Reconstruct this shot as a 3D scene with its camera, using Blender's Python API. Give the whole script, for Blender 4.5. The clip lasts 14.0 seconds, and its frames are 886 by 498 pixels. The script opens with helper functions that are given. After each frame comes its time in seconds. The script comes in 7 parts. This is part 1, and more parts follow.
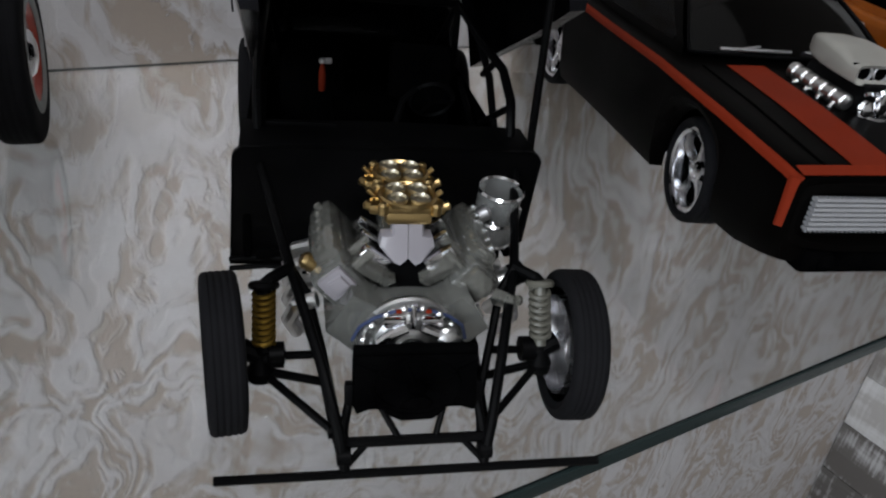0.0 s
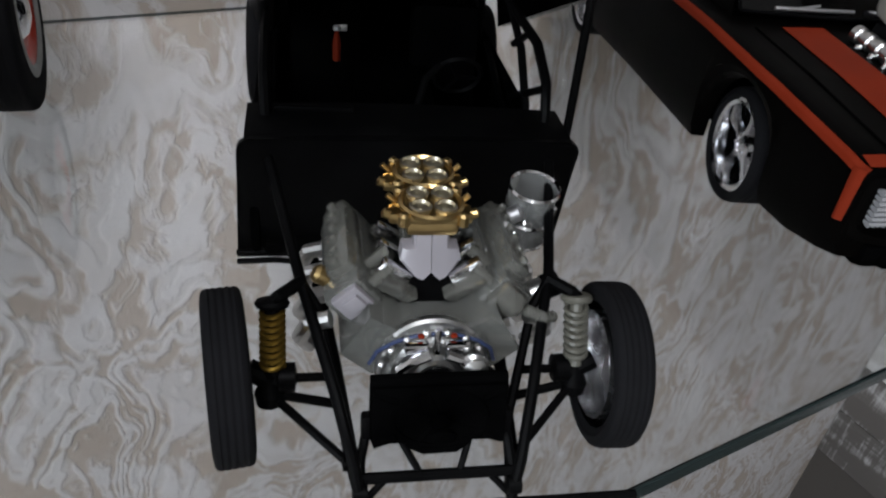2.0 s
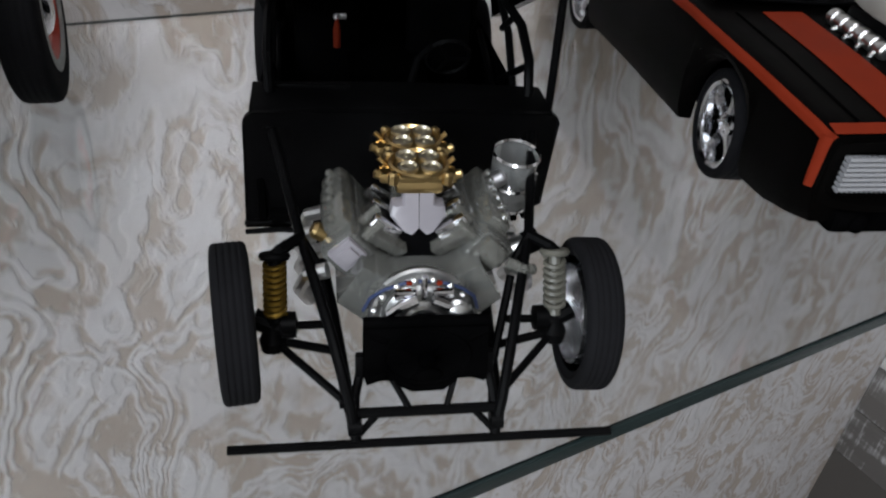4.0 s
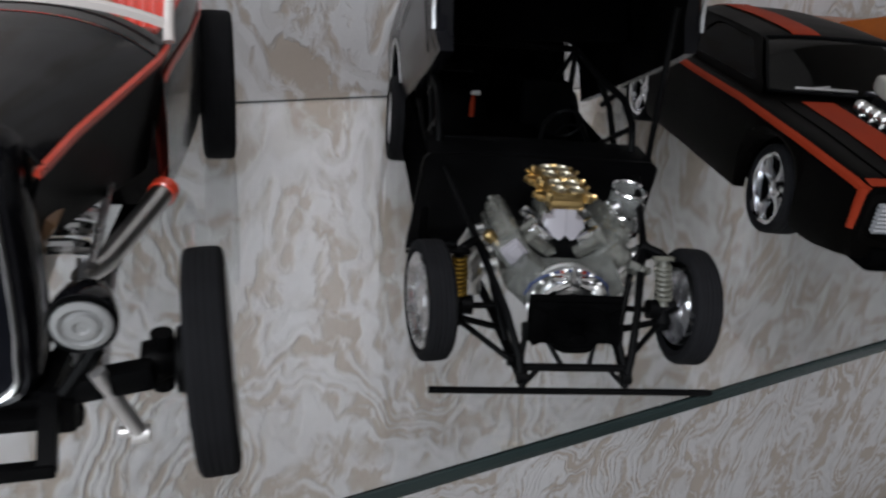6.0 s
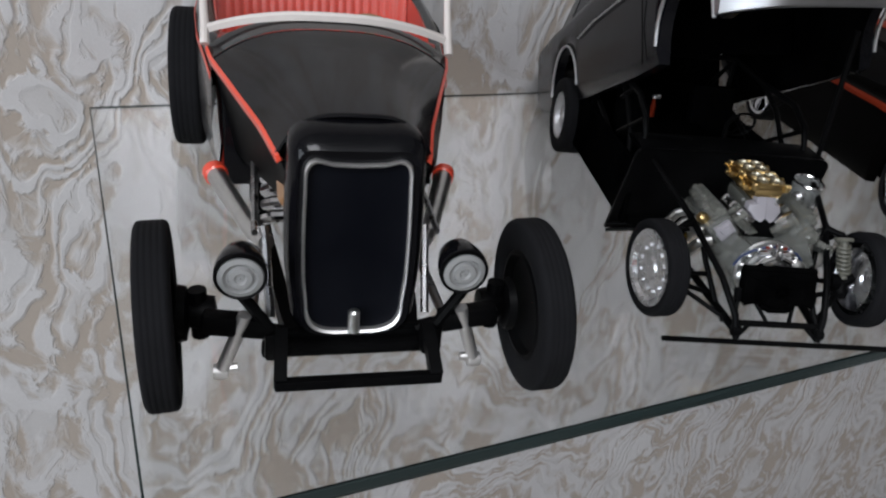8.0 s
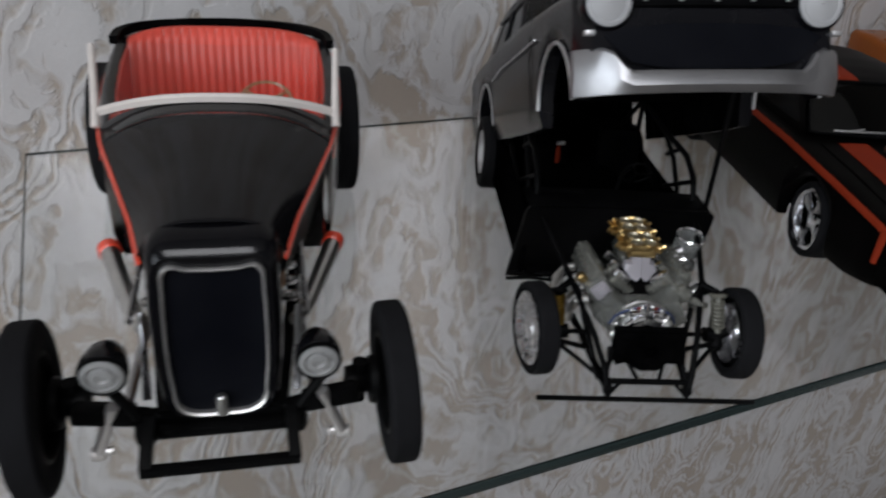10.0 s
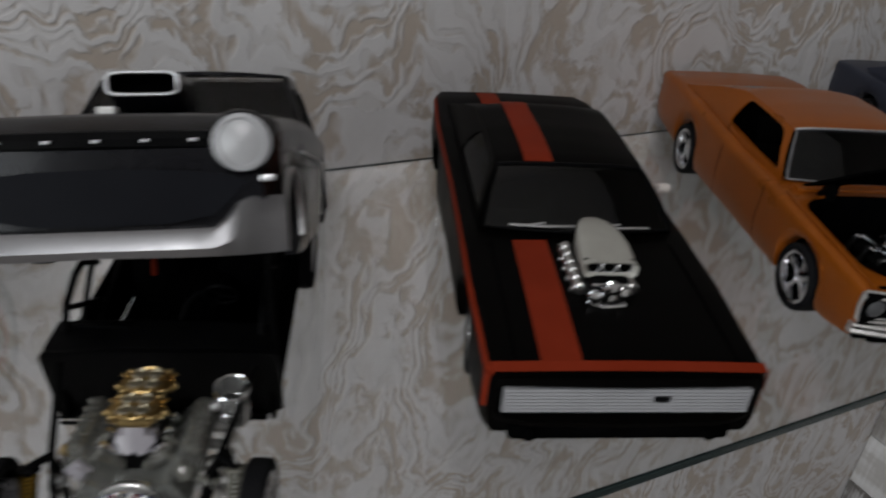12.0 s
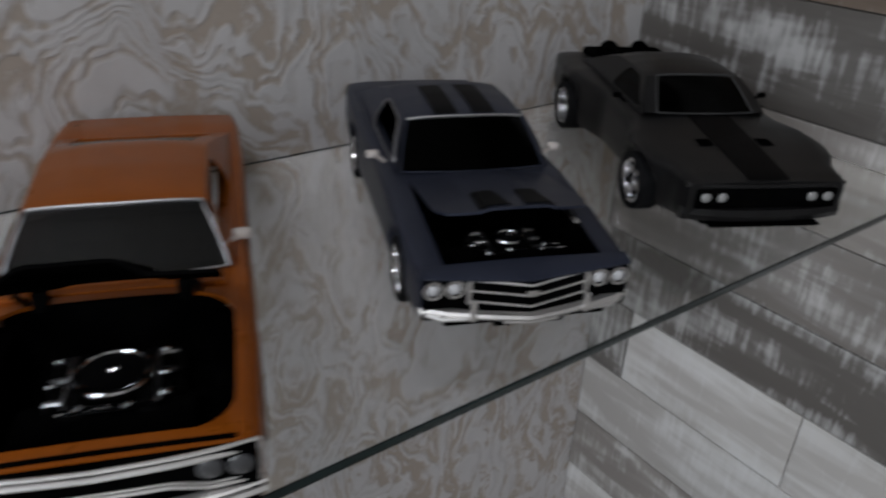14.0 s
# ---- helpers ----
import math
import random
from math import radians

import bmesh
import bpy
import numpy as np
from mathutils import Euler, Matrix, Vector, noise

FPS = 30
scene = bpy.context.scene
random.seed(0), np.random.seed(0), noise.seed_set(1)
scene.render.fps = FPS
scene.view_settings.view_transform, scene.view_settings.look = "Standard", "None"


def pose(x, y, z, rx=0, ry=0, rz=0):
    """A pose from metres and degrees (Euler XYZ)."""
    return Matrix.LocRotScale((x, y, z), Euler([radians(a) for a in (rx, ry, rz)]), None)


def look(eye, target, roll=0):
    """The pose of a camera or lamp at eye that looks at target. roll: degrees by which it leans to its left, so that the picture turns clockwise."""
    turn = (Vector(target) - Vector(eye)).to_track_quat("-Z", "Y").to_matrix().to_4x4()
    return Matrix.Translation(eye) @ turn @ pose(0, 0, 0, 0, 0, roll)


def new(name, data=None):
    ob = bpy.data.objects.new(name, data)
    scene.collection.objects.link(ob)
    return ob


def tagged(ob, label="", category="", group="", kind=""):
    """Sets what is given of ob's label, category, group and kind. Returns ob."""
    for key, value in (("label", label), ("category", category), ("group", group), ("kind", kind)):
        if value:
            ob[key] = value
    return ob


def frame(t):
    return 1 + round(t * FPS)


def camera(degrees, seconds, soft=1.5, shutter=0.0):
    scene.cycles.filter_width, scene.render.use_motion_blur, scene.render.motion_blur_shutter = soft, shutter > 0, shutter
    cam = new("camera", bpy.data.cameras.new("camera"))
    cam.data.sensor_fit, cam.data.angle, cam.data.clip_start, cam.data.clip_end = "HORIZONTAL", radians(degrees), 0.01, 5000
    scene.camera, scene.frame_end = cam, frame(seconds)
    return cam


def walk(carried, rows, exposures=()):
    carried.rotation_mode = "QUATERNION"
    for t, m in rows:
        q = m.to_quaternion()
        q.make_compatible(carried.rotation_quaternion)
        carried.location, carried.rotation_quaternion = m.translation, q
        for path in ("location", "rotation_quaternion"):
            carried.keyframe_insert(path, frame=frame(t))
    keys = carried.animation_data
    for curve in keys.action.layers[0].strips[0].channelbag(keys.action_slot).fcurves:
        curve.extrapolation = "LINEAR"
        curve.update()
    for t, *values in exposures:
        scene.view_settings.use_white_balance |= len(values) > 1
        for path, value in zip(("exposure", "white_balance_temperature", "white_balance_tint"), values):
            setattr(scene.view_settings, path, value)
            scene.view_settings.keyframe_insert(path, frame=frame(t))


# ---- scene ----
cam = camera(60.66, 14.0, soft=2.2, shutter=0.5)
# seconds, x, y, z, yaw, pitch, roll
ROWS = [
    (0.0, 0.0004, -0.0045, 1.2908, -34.37, -29.72, 6.92),
    (0.5, 0.0048, 0.0024, 1.2902, -34.37, -31.52, 6.96),
    (1.0, 0.0085, 0.0088, 1.2905, -33.81, -34.15, 6.70),
    (1.5, 0.0071, 0.0130, 1.2903, -34.13, -34.50, 7.50),
    (2.0, 0.0079, 0.0120, 1.2949, -33.63, -35.24, 7.14),
    (4.5, 0.0032, -0.0101, 1.2935, -31.61, -33.57, 5.21),
    (5.0, -0.0070, -0.0190, 1.2917, -31.62, -31.59, 5.52),
    (5.5, -0.0235, -0.0254, 1.2946, -31.21, -28.41, 5.74),
    (6.0, -0.0421, -0.0304, 1.2958, -30.00, -26.58, 6.21),
    (6.5, -0.0643, -0.0294, 1.2907, -29.86, -25.98, 6.82),
    (7.0, -0.0790, -0.0327, 1.2945, -29.16, -25.36, 6.36),
    (7.5, -0.0999, -0.0373, 1.2981, -28.33, -25.60, 7.14),
    (7.7, -0.1065, -0.0389, 1.3007, -27.88, -26.61, 6.91),
    (9.8, -0.0891, -0.0504, 1.3344, -26.59, -29.68, 5.52),
    (10.0, -0.0778, -0.0510, 1.3351, -27.07, -29.66, 5.30),
    (10.5, -0.0609, -0.0495, 1.3362, -27.05, -29.96, 5.40),
    (11.0, -0.0308, -0.0512, 1.3454, -26.68, -30.52, 4.49),
    (11.5, 0.0115, -0.0519, 1.3586, -27.81, -29.20, 4.77),
    (12.0, 0.0595, -0.0549, 1.3596, -27.26, -29.89, 4.72),
    (12.5, 0.1133, -0.0654, 1.3706, -29.77, -28.54, 4.34),
    (13.0, 0.1814, -0.0649, 1.3634, -32.89, -28.31, 4.22),
    (13.5, 0.2444, -0.0756, 1.3622, -35.07, -28.38, 4.63),
    (14.0, 0.3055, -0.0891, 1.3598, -37.57, -28.23, 2.92),
]
EXPOSURES = [(0.0, -0.12, 6500, 10), (2.0, 0.02, 6500, 10), (5.0, 0.15, 6480, 10), (7.5, 0.11, 6480, 10), (10.0, -0.28, 6560, 10), (11.0, -0.40, 6620, 10), (12.0, -0.46, 6800, 10), (12.5, -0.54, 6950, 10), (13.0, -0.46, 6850, 10), (13.5, -0.42, 6650, 10), (14.0, -0.36, 6560, 10)]
walk(cam, [(t, pose(x, y, z, 90 + pitch, 0, yaw) @ pose(0, 0, 0, 0, 0, roll)) for t, x, y, z, yaw, pitch, roll in ROWS], EXPOSURES)

SHELF = 1.2          # height of the glass top
WALL_Y = 0.2832      # face of the papered wall
WALL_X = 0.7673      # face of the planked wall
MM = 0.001

# ---- light ----
world = bpy.data.worlds.new("world")
scene.world = world
world.use_nodes = True
wn = world.node_tree.nodes
sky = wn.new("ShaderNodeTexSky")
sky.sky_type, sky.sun_disc = "NISHITA", False
sky.sun_elevation, sky.sun_rotation = radians(35), radians(200)
world.node_tree.links.new(sky.outputs[0], wn["Background"].inputs[0])
wn["Background"].inputs[1].default_value = 0.1


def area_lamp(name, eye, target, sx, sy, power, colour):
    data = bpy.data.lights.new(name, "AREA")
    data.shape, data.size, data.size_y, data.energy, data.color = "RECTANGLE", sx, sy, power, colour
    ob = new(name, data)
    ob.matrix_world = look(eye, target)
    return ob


# Unseen sources: window inferred from gleams at left, overhead lamp added as fill.
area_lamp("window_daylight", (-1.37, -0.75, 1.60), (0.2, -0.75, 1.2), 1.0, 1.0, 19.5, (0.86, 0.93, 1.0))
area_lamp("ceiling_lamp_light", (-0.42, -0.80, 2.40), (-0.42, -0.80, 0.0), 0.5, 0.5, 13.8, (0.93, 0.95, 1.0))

# ---- materials ----


def material(name):
    m = bpy.data.materials.new(name)
    m.use_nodes = True
    nt = m.node_tree
    return m, nt, nt.nodes["Principled BSDF"]


def node(nt, kind, **values):
    n = nt.nodes.new(kind)
    for k, v in values.items():
        n.inputs[k.replace("_", " ")].default_value = v
    return n


def ramp(nt, source, stops):
    r = nt.nodes.new("ShaderNodeValToRGB")
    els = r.color_ramp.elements
    while len(els) < len(stops):
        els.new(0.5)
    for e, (p, c) in zip(els, stops):
        e.position, e.color = p, (*c, 1) if len(c) == 3 else c
    nt.links.new(source, r.inputs[0])
    return r


def mixcol(nt, fac, a, b, mode="MIX"):
    m = nt.nodes.new("ShaderNodeMix")
    m.data_type, m.blend_type = "RGBA", mode
    for s, v in ((m.inputs["Factor"], fac), (m.inputs["A"], a), (m.inputs["B"], b)):
        if isinstance(v, (int, float)):
            s.default_value = v
        elif isinstance(v, tuple):
            s.default_value = (*v, 1)
        else:
            nt.links.new(v, s)
    return m.outputs["Result"]


def maths(nt, op, a, b=0.0, c=0.0):
    m = nt.nodes.new("ShaderNodeMath")
    m.operation = op
    for s, v in zip(m.inputs, (a, b, c)):
        if isinstance(v, (int, float)):
            s.default_value = v
        else:
            nt.links.new(v, s)
    return m.outputs[0]


def coords(nt, scale=(1, 1, 1), kind="Object"):
    c = nt.nodes.new("ShaderNodeTexCoord")
    m = nt.nodes.new("ShaderNodeMapping")
    m.inputs["Scale"].default_value = scale
    nt.links.new(c.outputs[kind], m.inputs[0])
    return m.outputs[0]


def noisy(nt, vec, scale, detail=3.0, rough=0.5, dist=0.0):
    n = node(nt, "ShaderNodeTexNoise", Scale=scale, Detail=detail, Roughness=rough, Distortion=dist)
    nt.links.new(vec, n.inputs["Vector"])
    return n.outputs[0]


def bump(nt, bsdf, height, strength, distance):
    b = node(nt, "ShaderNodeBump", Strength=strength, Distance=distance)
    nt.links.new(height, b.inputs["Height"])
    nt.links.new(b.outputs[0], bsdf.inputs["Normal"])


def paint(name, colour, rough=0.3, metal=0.0, coat=0.5, dust=0.25, flake=0.0, coat_rough=0.08, spec=0.5):
    """Model-car paint with faint dust and an uneven gloss."""
    m, nt, b = material(name)
    v = coords(nt)
    fine = noisy(nt, v, 900, 2)
    big = noisy(nt, v, 45, 4, 0.6)
    lift = tuple(min(1, c * (1 + dust) + 0.012 * dust) for c in colour)
    col = mixcol(nt, ramp(nt, big, [(0.35, (0, 0, 0)), (0.75, (1, 1, 1))]).outputs[0], colour, lift)
    if flake:
        col = mixcol(nt, maths(nt, "MULTIPLY", fine, flake), col, tuple(min(1, c * 2.2) for c in colour))
    nt.links.new(col, b.inputs["Base Color"])
    nt.links.new(maths(nt, "MULTIPLY_ADD", big, 0.18, rough - 0.09), b.inputs["Roughness"])
    b.inputs["Metallic"].default_value = metal
    b.inputs["Specular IOR Level"].default_value = spec
    b.inputs["Coat Weight"].default_value, b.inputs["Coat Roughness"].default_value = coat, coat_rough
    bump(nt, b, fine, 0.04, 0.0002)
    return m


def metal(name, colour, rough, wear=0.12):
    m, nt, b = material(name)
    v = coords(nt)
    n = noisy(nt, v, 160, 4, 0.6)
    nt.links.new(mixcol(nt, n, colour, tuple(c * 0.72 for c in colour)), b.inputs["Base Color"])
    nt.links.new(maths(nt, "MULTIPLY_ADD", n, wear, rough), b.inputs["Roughness"])
    b.inputs["Metallic"].default_value = 1.0
    bump(nt, b, noisy(nt, v, 700, 2), 0.05, 0.0002)
    return m


def rubber(name, colour):
    m, nt, b = material(name)
    v = coords(nt)
    n = noisy(nt, v, 220, 4, 0.65)
    nt.links.new(mixcol(nt, n, colour, tuple(c * 1.9 for c in colour)), b.inputs["Base Color"])
    b.inputs["Roughness"].default_value = 0.86
    b.inputs["Specular IOR Level"].default_value = 0.12
    bump(nt, b, n, 0.15, 0.0003)
    return m


def clear(name, colour, rough=0.02, ior=1.45):
    m, nt, b = material(name)
    b.inputs["Base Color"].default_value = (*colour, 1)
    v = coords(nt)
    nt.links.new(maths(nt, "MULTIPLY_ADD", noisy(nt, v, 60, 4), 0.06, rough), b.inputs["Roughness"])
    b.inputs["Transmission Weight"].default_value, b.inputs["IOR"].default_value = 1.0, ior
    return m


def tinted_pane(name, colour, ior=1.34):
    """A thin see-through pane: tinted, with a mirror reflection by Fresnel."""
    m, nt, b = material(name)
    nt.nodes.remove(b)
    t = nt.nodes.new("ShaderNodeBsdfTransparent")
    t.inputs[0].default_value = (*colour, 1)
    g = nt.nodes.new("ShaderNodeBsdfGlossy")
    g.inputs["Roughness"].default_value = 0.06
    f = node(nt, "ShaderNodeFresnel", IOR=ior)
    mix = nt.nodes.new("ShaderNodeMixShader")
    nt.links.new(f.outputs[0], mix.inputs[0])
    nt.links.new(t.outputs[0], mix.inputs[1])
    nt.links.new(g.outputs[0], mix.inputs[2])
    nt.links.new(mix.outputs[0], nt.nodes["Material Output"].inputs[0])
    return m


def wallpaper():
    """Embossed paper: pale plaster strokes that flow in swirls, with beige channels between them."""
    m, nt, b = material("swirled_wallpaper")
    v = coords(nt, (1.0, 1.0, 0.62))
    warp = node(nt, "ShaderNodeTexNoise", Scale=27.0, Detail=2.5, Roughness=0.55)
    nt.links.new(v, warp.inputs["Vector"])
    add = nt.nodes.new("ShaderNodeVectorMath")
    add.operation = "MULTIPLY_ADD"
    add.inputs[1].default_value = (0.041, 0.041, 0.041)
    nt.links.new(warp.outputs["Color"], add.inputs[0])
    nt.links.new(v, add.inputs[2])
    p = add.outputs[0]
    field = noisy(nt, p, 8.6, 1.0, 0.4, 0.9)
    rough_edge = noisy(nt, p, 150.0, 4.0, 0.68, 0.6)
    broad = maths(nt, "SINE", maths(nt, "MULTIPLY", field, 62.0))
    fine = maths(nt, "SINE", maths(nt, "MULTIPLY_ADD", field, 165.0, maths(nt, "MULTIPLY", rough_edge, 4.0)))
    patchy = noisy(nt, p, 42.0, 3.0, 0.6)
    level = maths(nt, "MULTIPLY_ADD", broad, 0.075, maths(nt, "MULTIPLY_ADD", patchy, 0.95, maths(nt, "MULTIPLY_ADD", rough_edge, 0.70, maths(nt, "MULTIPLY", fine, 0.075))))
    stroke = ramp(nt, level, [(0.70, (0, 0, 0)), (0.85, (1, 1, 1))]).outputs[0]
    groove = ramp(nt, maths(nt, "MULTIPLY_ADD", fine, 0.5, maths(nt, "MULTIPLY", rough_edge, 0.7)), [(0.10, (1, 1, 1)), (0.42, (0, 0, 0))]).outputs[0]
    beige = mixcol(nt, noisy(nt, p, 22, 3), (0.385, 0.322, 0.270), (0.450, 0.393, 0.345))
    pale = mixcol(nt, noisy(nt, p, 48, 3), (0.49, 0.474, 0.474), (0.655, 0.640, 0.648))
    # Relief shade painted in: grooves of the pale strokes go darker.
    pale = mixcol(nt, maths(nt, "MULTIPLY", groove, 0.20), pale, (0.36, 0.335, 0.31))
    col = mixcol(nt, stroke, beige, pale)
    # Likewise a thin band of shade coloured along the stroke edges.
    rim = ramp(nt, level, [(0.61, (0, 0, 0)), (0.70, (1, 1, 1)), (0.77, (0, 0, 0))]).outputs[0]
    col = mixcol(nt, maths(nt, "MULTIPLY", rim, 0.11), col, (0.31, 0.275, 0.245))
    grain = noisy(nt, coords(nt), 1100.0, 2.0)
    col = mixcol(nt, maths(nt, "MULTIPLY", grain, 0.16), col, (0.25, 0.235, 0.22))
    nt.links.new(col, b.inputs["Base Color"])
    nt.links.new(maths(nt, "MULTIPLY_ADD", stroke, -0.10, 0.64), b.inputs["Roughness"])
    b.inputs["Specular IOR Level"].default_value = 0.3
    relief = maths(nt, "SUBTRACT", maths(nt, "MULTIPLY_ADD", grain, 0.12, stroke), maths(nt, "MULTIPLY", maths(nt, "MULTIPLY", groove, stroke), 0.4))
    bump(nt, b, relief, 0.6, 0.0009)
    return m


def weathered_plank(name, tone, white_amount):
    """Whitewashed, weathered board; every piece shifts the grain by its own random value."""
    m, nt, b = material(name)
    info = nt.nodes.new("ShaderNodeObjectInfo")
    rnd = info.outputs["Random"]
    shift = nt.nodes.new("ShaderNodeCombineXYZ")
    for i in range(3):
        nt.links.new(maths(nt, "MULTIPLY", rnd, 3.1 + i * 2.3), shift.inputs[i])
    add = nt.nodes.new("ShaderNodeVectorMath")
    nt.links.new(coords(nt, (1, 1, 1)), add.inputs[0])
    nt.links.new(shift.outputs[0], add.inputs[1])
    st = nt.nodes.new("ShaderNodeMapping")
    st.inputs["Scale"].default_value = (1, 0.10, 1)
    nt.links.new(add.outputs[0], st.inputs[0])
    grainf = noisy(nt, st.outputs[0], 170, 5, 0.65, 0.5)
    blotch = noisy(nt, add.outputs[0], 20, 4, 0.6, 0.6)
    saw = nt.nodes.new("ShaderNodeMapping")
    saw.inputs["Scale"].default_value = (1, 1, 0.10)
    nt.links.new(add.outputs[0], saw.inputs[0])
    cross = noisy(nt, saw.outputs[0], 230, 3, 0.6)
    run = nt.nodes.new("ShaderNodeMapping")
    run.inputs["Scale"].default_value = (1, 0.14, 1)
    nt.links.new(add.outputs[0], run.inputs[0])
    band = noisy(nt, run.outputs[0], 46, 3, 0.55, 0.4)
    low, high = tuple(t * 0.84 for t in tone), tuple(min(1, t * 1.14) for t in tone)
    base = mixcol(nt, rnd, low, high)
    dark = mixcol(nt, 1.0, base, (0.72, 0.70, 0.685), "MULTIPLY")
    col = mixcol(nt, ramp(nt, band, [(0.42, (1, 1, 1)), (0.62, (0, 0, 0))]).outputs[0], base, dark)
    col = mixcol(nt, maths(nt, "MULTIPLY", ramp(nt, grainf, [(0.50, (0, 0, 0)), (0.74, (1, 1, 1))]).outputs[0], 0.5), col, dark)
    white = ramp(nt, maths(nt, "MULTIPLY_ADD", cross, 0.40, maths(nt, "MULTIPLY_ADD", band, 0.50, maths(nt, "MULTIPLY", blotch, 0.32))), [(0.62, (0, 0, 0)), (0.74, (1, 1, 1))]).outputs[0]
    col = mixcol(nt, maths(nt, "MULTIPLY", white, white_amount), col, (0.74, 0.735, 0.74))
    stain = ramp(nt, noisy(nt, add.outputs[0], 34, 3, 0.6, 0.4), [(0.62, (0, 0, 0)), (0.76, (1, 1, 1))]).outputs[0]
    col = mixcol(nt, maths(nt, "MULTIPLY", stain, 0.4), col, dark)
    nt.links.new(col, b.inputs["Base Color"])
    b.inputs["Roughness"].default_value = 0.6
    bump(nt, b, grainf, 0.3, 0.0006)
    return m


def plaster(name, colour, scale=40, rough=0.8):
    m, nt, b = material(name)
    v = coords(nt)
    n = noisy(nt, v, scale, 5, 0.6)
    nt.links.new(mixcol(nt, n, colour, tuple(c * 0.88 for c in colour)), b.inputs["Base Color"])
    b.inputs["Roughness"].default_value = rough
    bump(nt, b, noisy(nt, v, scale * 8, 3), 0.15, 0.0008)
    return m


def glass_edge():
    m, nt, b = material("green_glass_edge")
    v = coords(nt)
    nt.links.new(mixcol(nt, noisy(nt, v, 30, 3), (0.011, 0.018, 0.018), (0.022, 0.034, 0.034)), b.inputs["Base Color"])
    b.inputs["Roughness"].default_value = 0.25
    return m


WALLPAPER, GLASS_EDGE = wallpaper(), glass_edge()
PLANK_PALE = weathered_plank("pale_plank", (0.70, 0.69, 0.68), 0.6)
PLANK_MID = weathered_plank("grey_plank", (0.36, 0.34, 0.325), 0.58)
PLANK_BROWN = weathered_plank("brown_plank", (0.26, 0.205, 0.165), 0.2)
PLANK_DARK = weathered_plank("dark_plank", (0.165, 0.155, 0.147), 0.55)
BATTEN = plaster("dark_batten", (0.07, 0.062, 0.055))
SHELF_GLASS = clear("shelf_glass", (0.975, 0.99, 0.985), 0.0, 1.45)
PLASTER, CEILING, FLOOR = plaster("plain_plaster", (0.62, 0.60, 0.57)), plaster("ceiling_paint", (0.8, 0.79, 0.77)), plaster("grey_laminate", (0.34, 0.31, 0.28), 12, 0.45)
BLACK = paint("satin_black", (0.0012, 0.0012, 0.0014), 0.46, coat=0.0, spec=0.05)
GLOSS_BLACK = paint("gloss_black", (0.003, 0.003, 0.004), 0.18, coat=0.16, coat_rough=0.04, spec=0.14)
BODY_BLACK = paint("charcoal_black", (0.0012, 0.0010, 0.0009), 0.42, coat=0.0, spec=0.03, dust=0.04)
GASSER_PAINT = paint("graphite_black", (0.0035, 0.0035, 0.005), 0.24, coat=0.15, coat_rough=0.08, spec=0.12)
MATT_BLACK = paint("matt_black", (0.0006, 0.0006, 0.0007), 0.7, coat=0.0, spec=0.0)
RED = paint("matt_red_stripe", (0.185, 0.020, 0.0065), 0.55, coat=0.0, spec=0.06)
TRIM_RED = paint("orange_red", (0.66, 0.060, 0.028), 0.3, coat=0.4)
SEAT_RED = paint("red_vinyl", (0.60, 0.062, 0.040), 0.45, coat=0.15)
COPPER = paint("copper_orange", (0.250, 0.064, 0.0058), 0.30, metal=0.25, coat=0.28, coat_rough=0.08, flake=0.25, spec=0.06)
BLUE = paint("slate_blue_grey", (0.023, 0.027, 0.044), 0.42, metal=0.2, coat=0.10, spec=0.2)
GUNMETAL = paint("matt_gunmetal", (0.0088, 0.0086, 0.0092), 0.34, metal=0.2, coat=0.0, spec=0.32)
# Lighter copy of the gunmetal: light on the screen edges put into colour.
GUNMETAL_EDGE_LIT = paint("gunmetal_edge_lit", (0.055, 0.055, 0.057), 0.4, metal=0.3, coat=0.0, spec=0.3)
STRIPE_BLACK = paint("stripe_black", (0.0014, 0.0014, 0.0017), 0.42, coat=0.0, spec=0.05)
CHROME = metal("chrome", (0.84, 0.84, 0.86), 0.06)
BLURRED_CHROME = metal("dull_chrome", (0.42, 0.42, 0.43), 0.22)
SATIN = metal("satin_aluminium", (0.72, 0.72, 0.71), 0.26)
SILVER = metal("silver_paint", (0.74, 0.74, 0.76), 0.38)
BRIGHT_FRAME = metal("bright_frame", (0.90, 0.88, 0.87), 0.42)
# Cream of the windscreen frame; on wing mirrors it paints in a chrome gleam.
FRAME_AND_GLEAM = paint("cream_frame_and_gleam", (0.62, 0.565, 0.535), 0.35, coat=0.5)
DULL_SILVER = metal("dull_silver", (0.45, 0.45, 0.47), 0.36)
DIM_LENS = paint("dim_lens", (0.055, 0.056, 0.06), 0.3, coat=0.4)
DULL_LENS = paint("dull_lens", (0.33, 0.33, 0.34), 0.4, coat=0.3)
PALE_GOLD = metal("pale_gold", (0.74, 0.68, 0.54), 0.30)
GRILLE_GREY = paint("grille_grey", (0.27, 0.27, 0.28), 0.5, coat=0.0, spec=0.4)
GOLD = metal("gold_plate", (0.66, 0.47, 0.21), 0.24)
BRASS = metal("brass_spring", (0.34, 0.215, 0.042), 0.4)
SPRING_GREY = paint("spring_grey", (0.115, 0.112, 0.092), 0.4, coat=0.1)
POLISHED = metal("polished_alloy", (0.78, 0.78, 0.80), 0.14, 0.25)
TYRE = rubber("tyre_rubber", (0.0052, 0.0052, 0.006))
WHITEWALL = rubber("whitewall_rubber", (0.36, 0.36, 0.35))
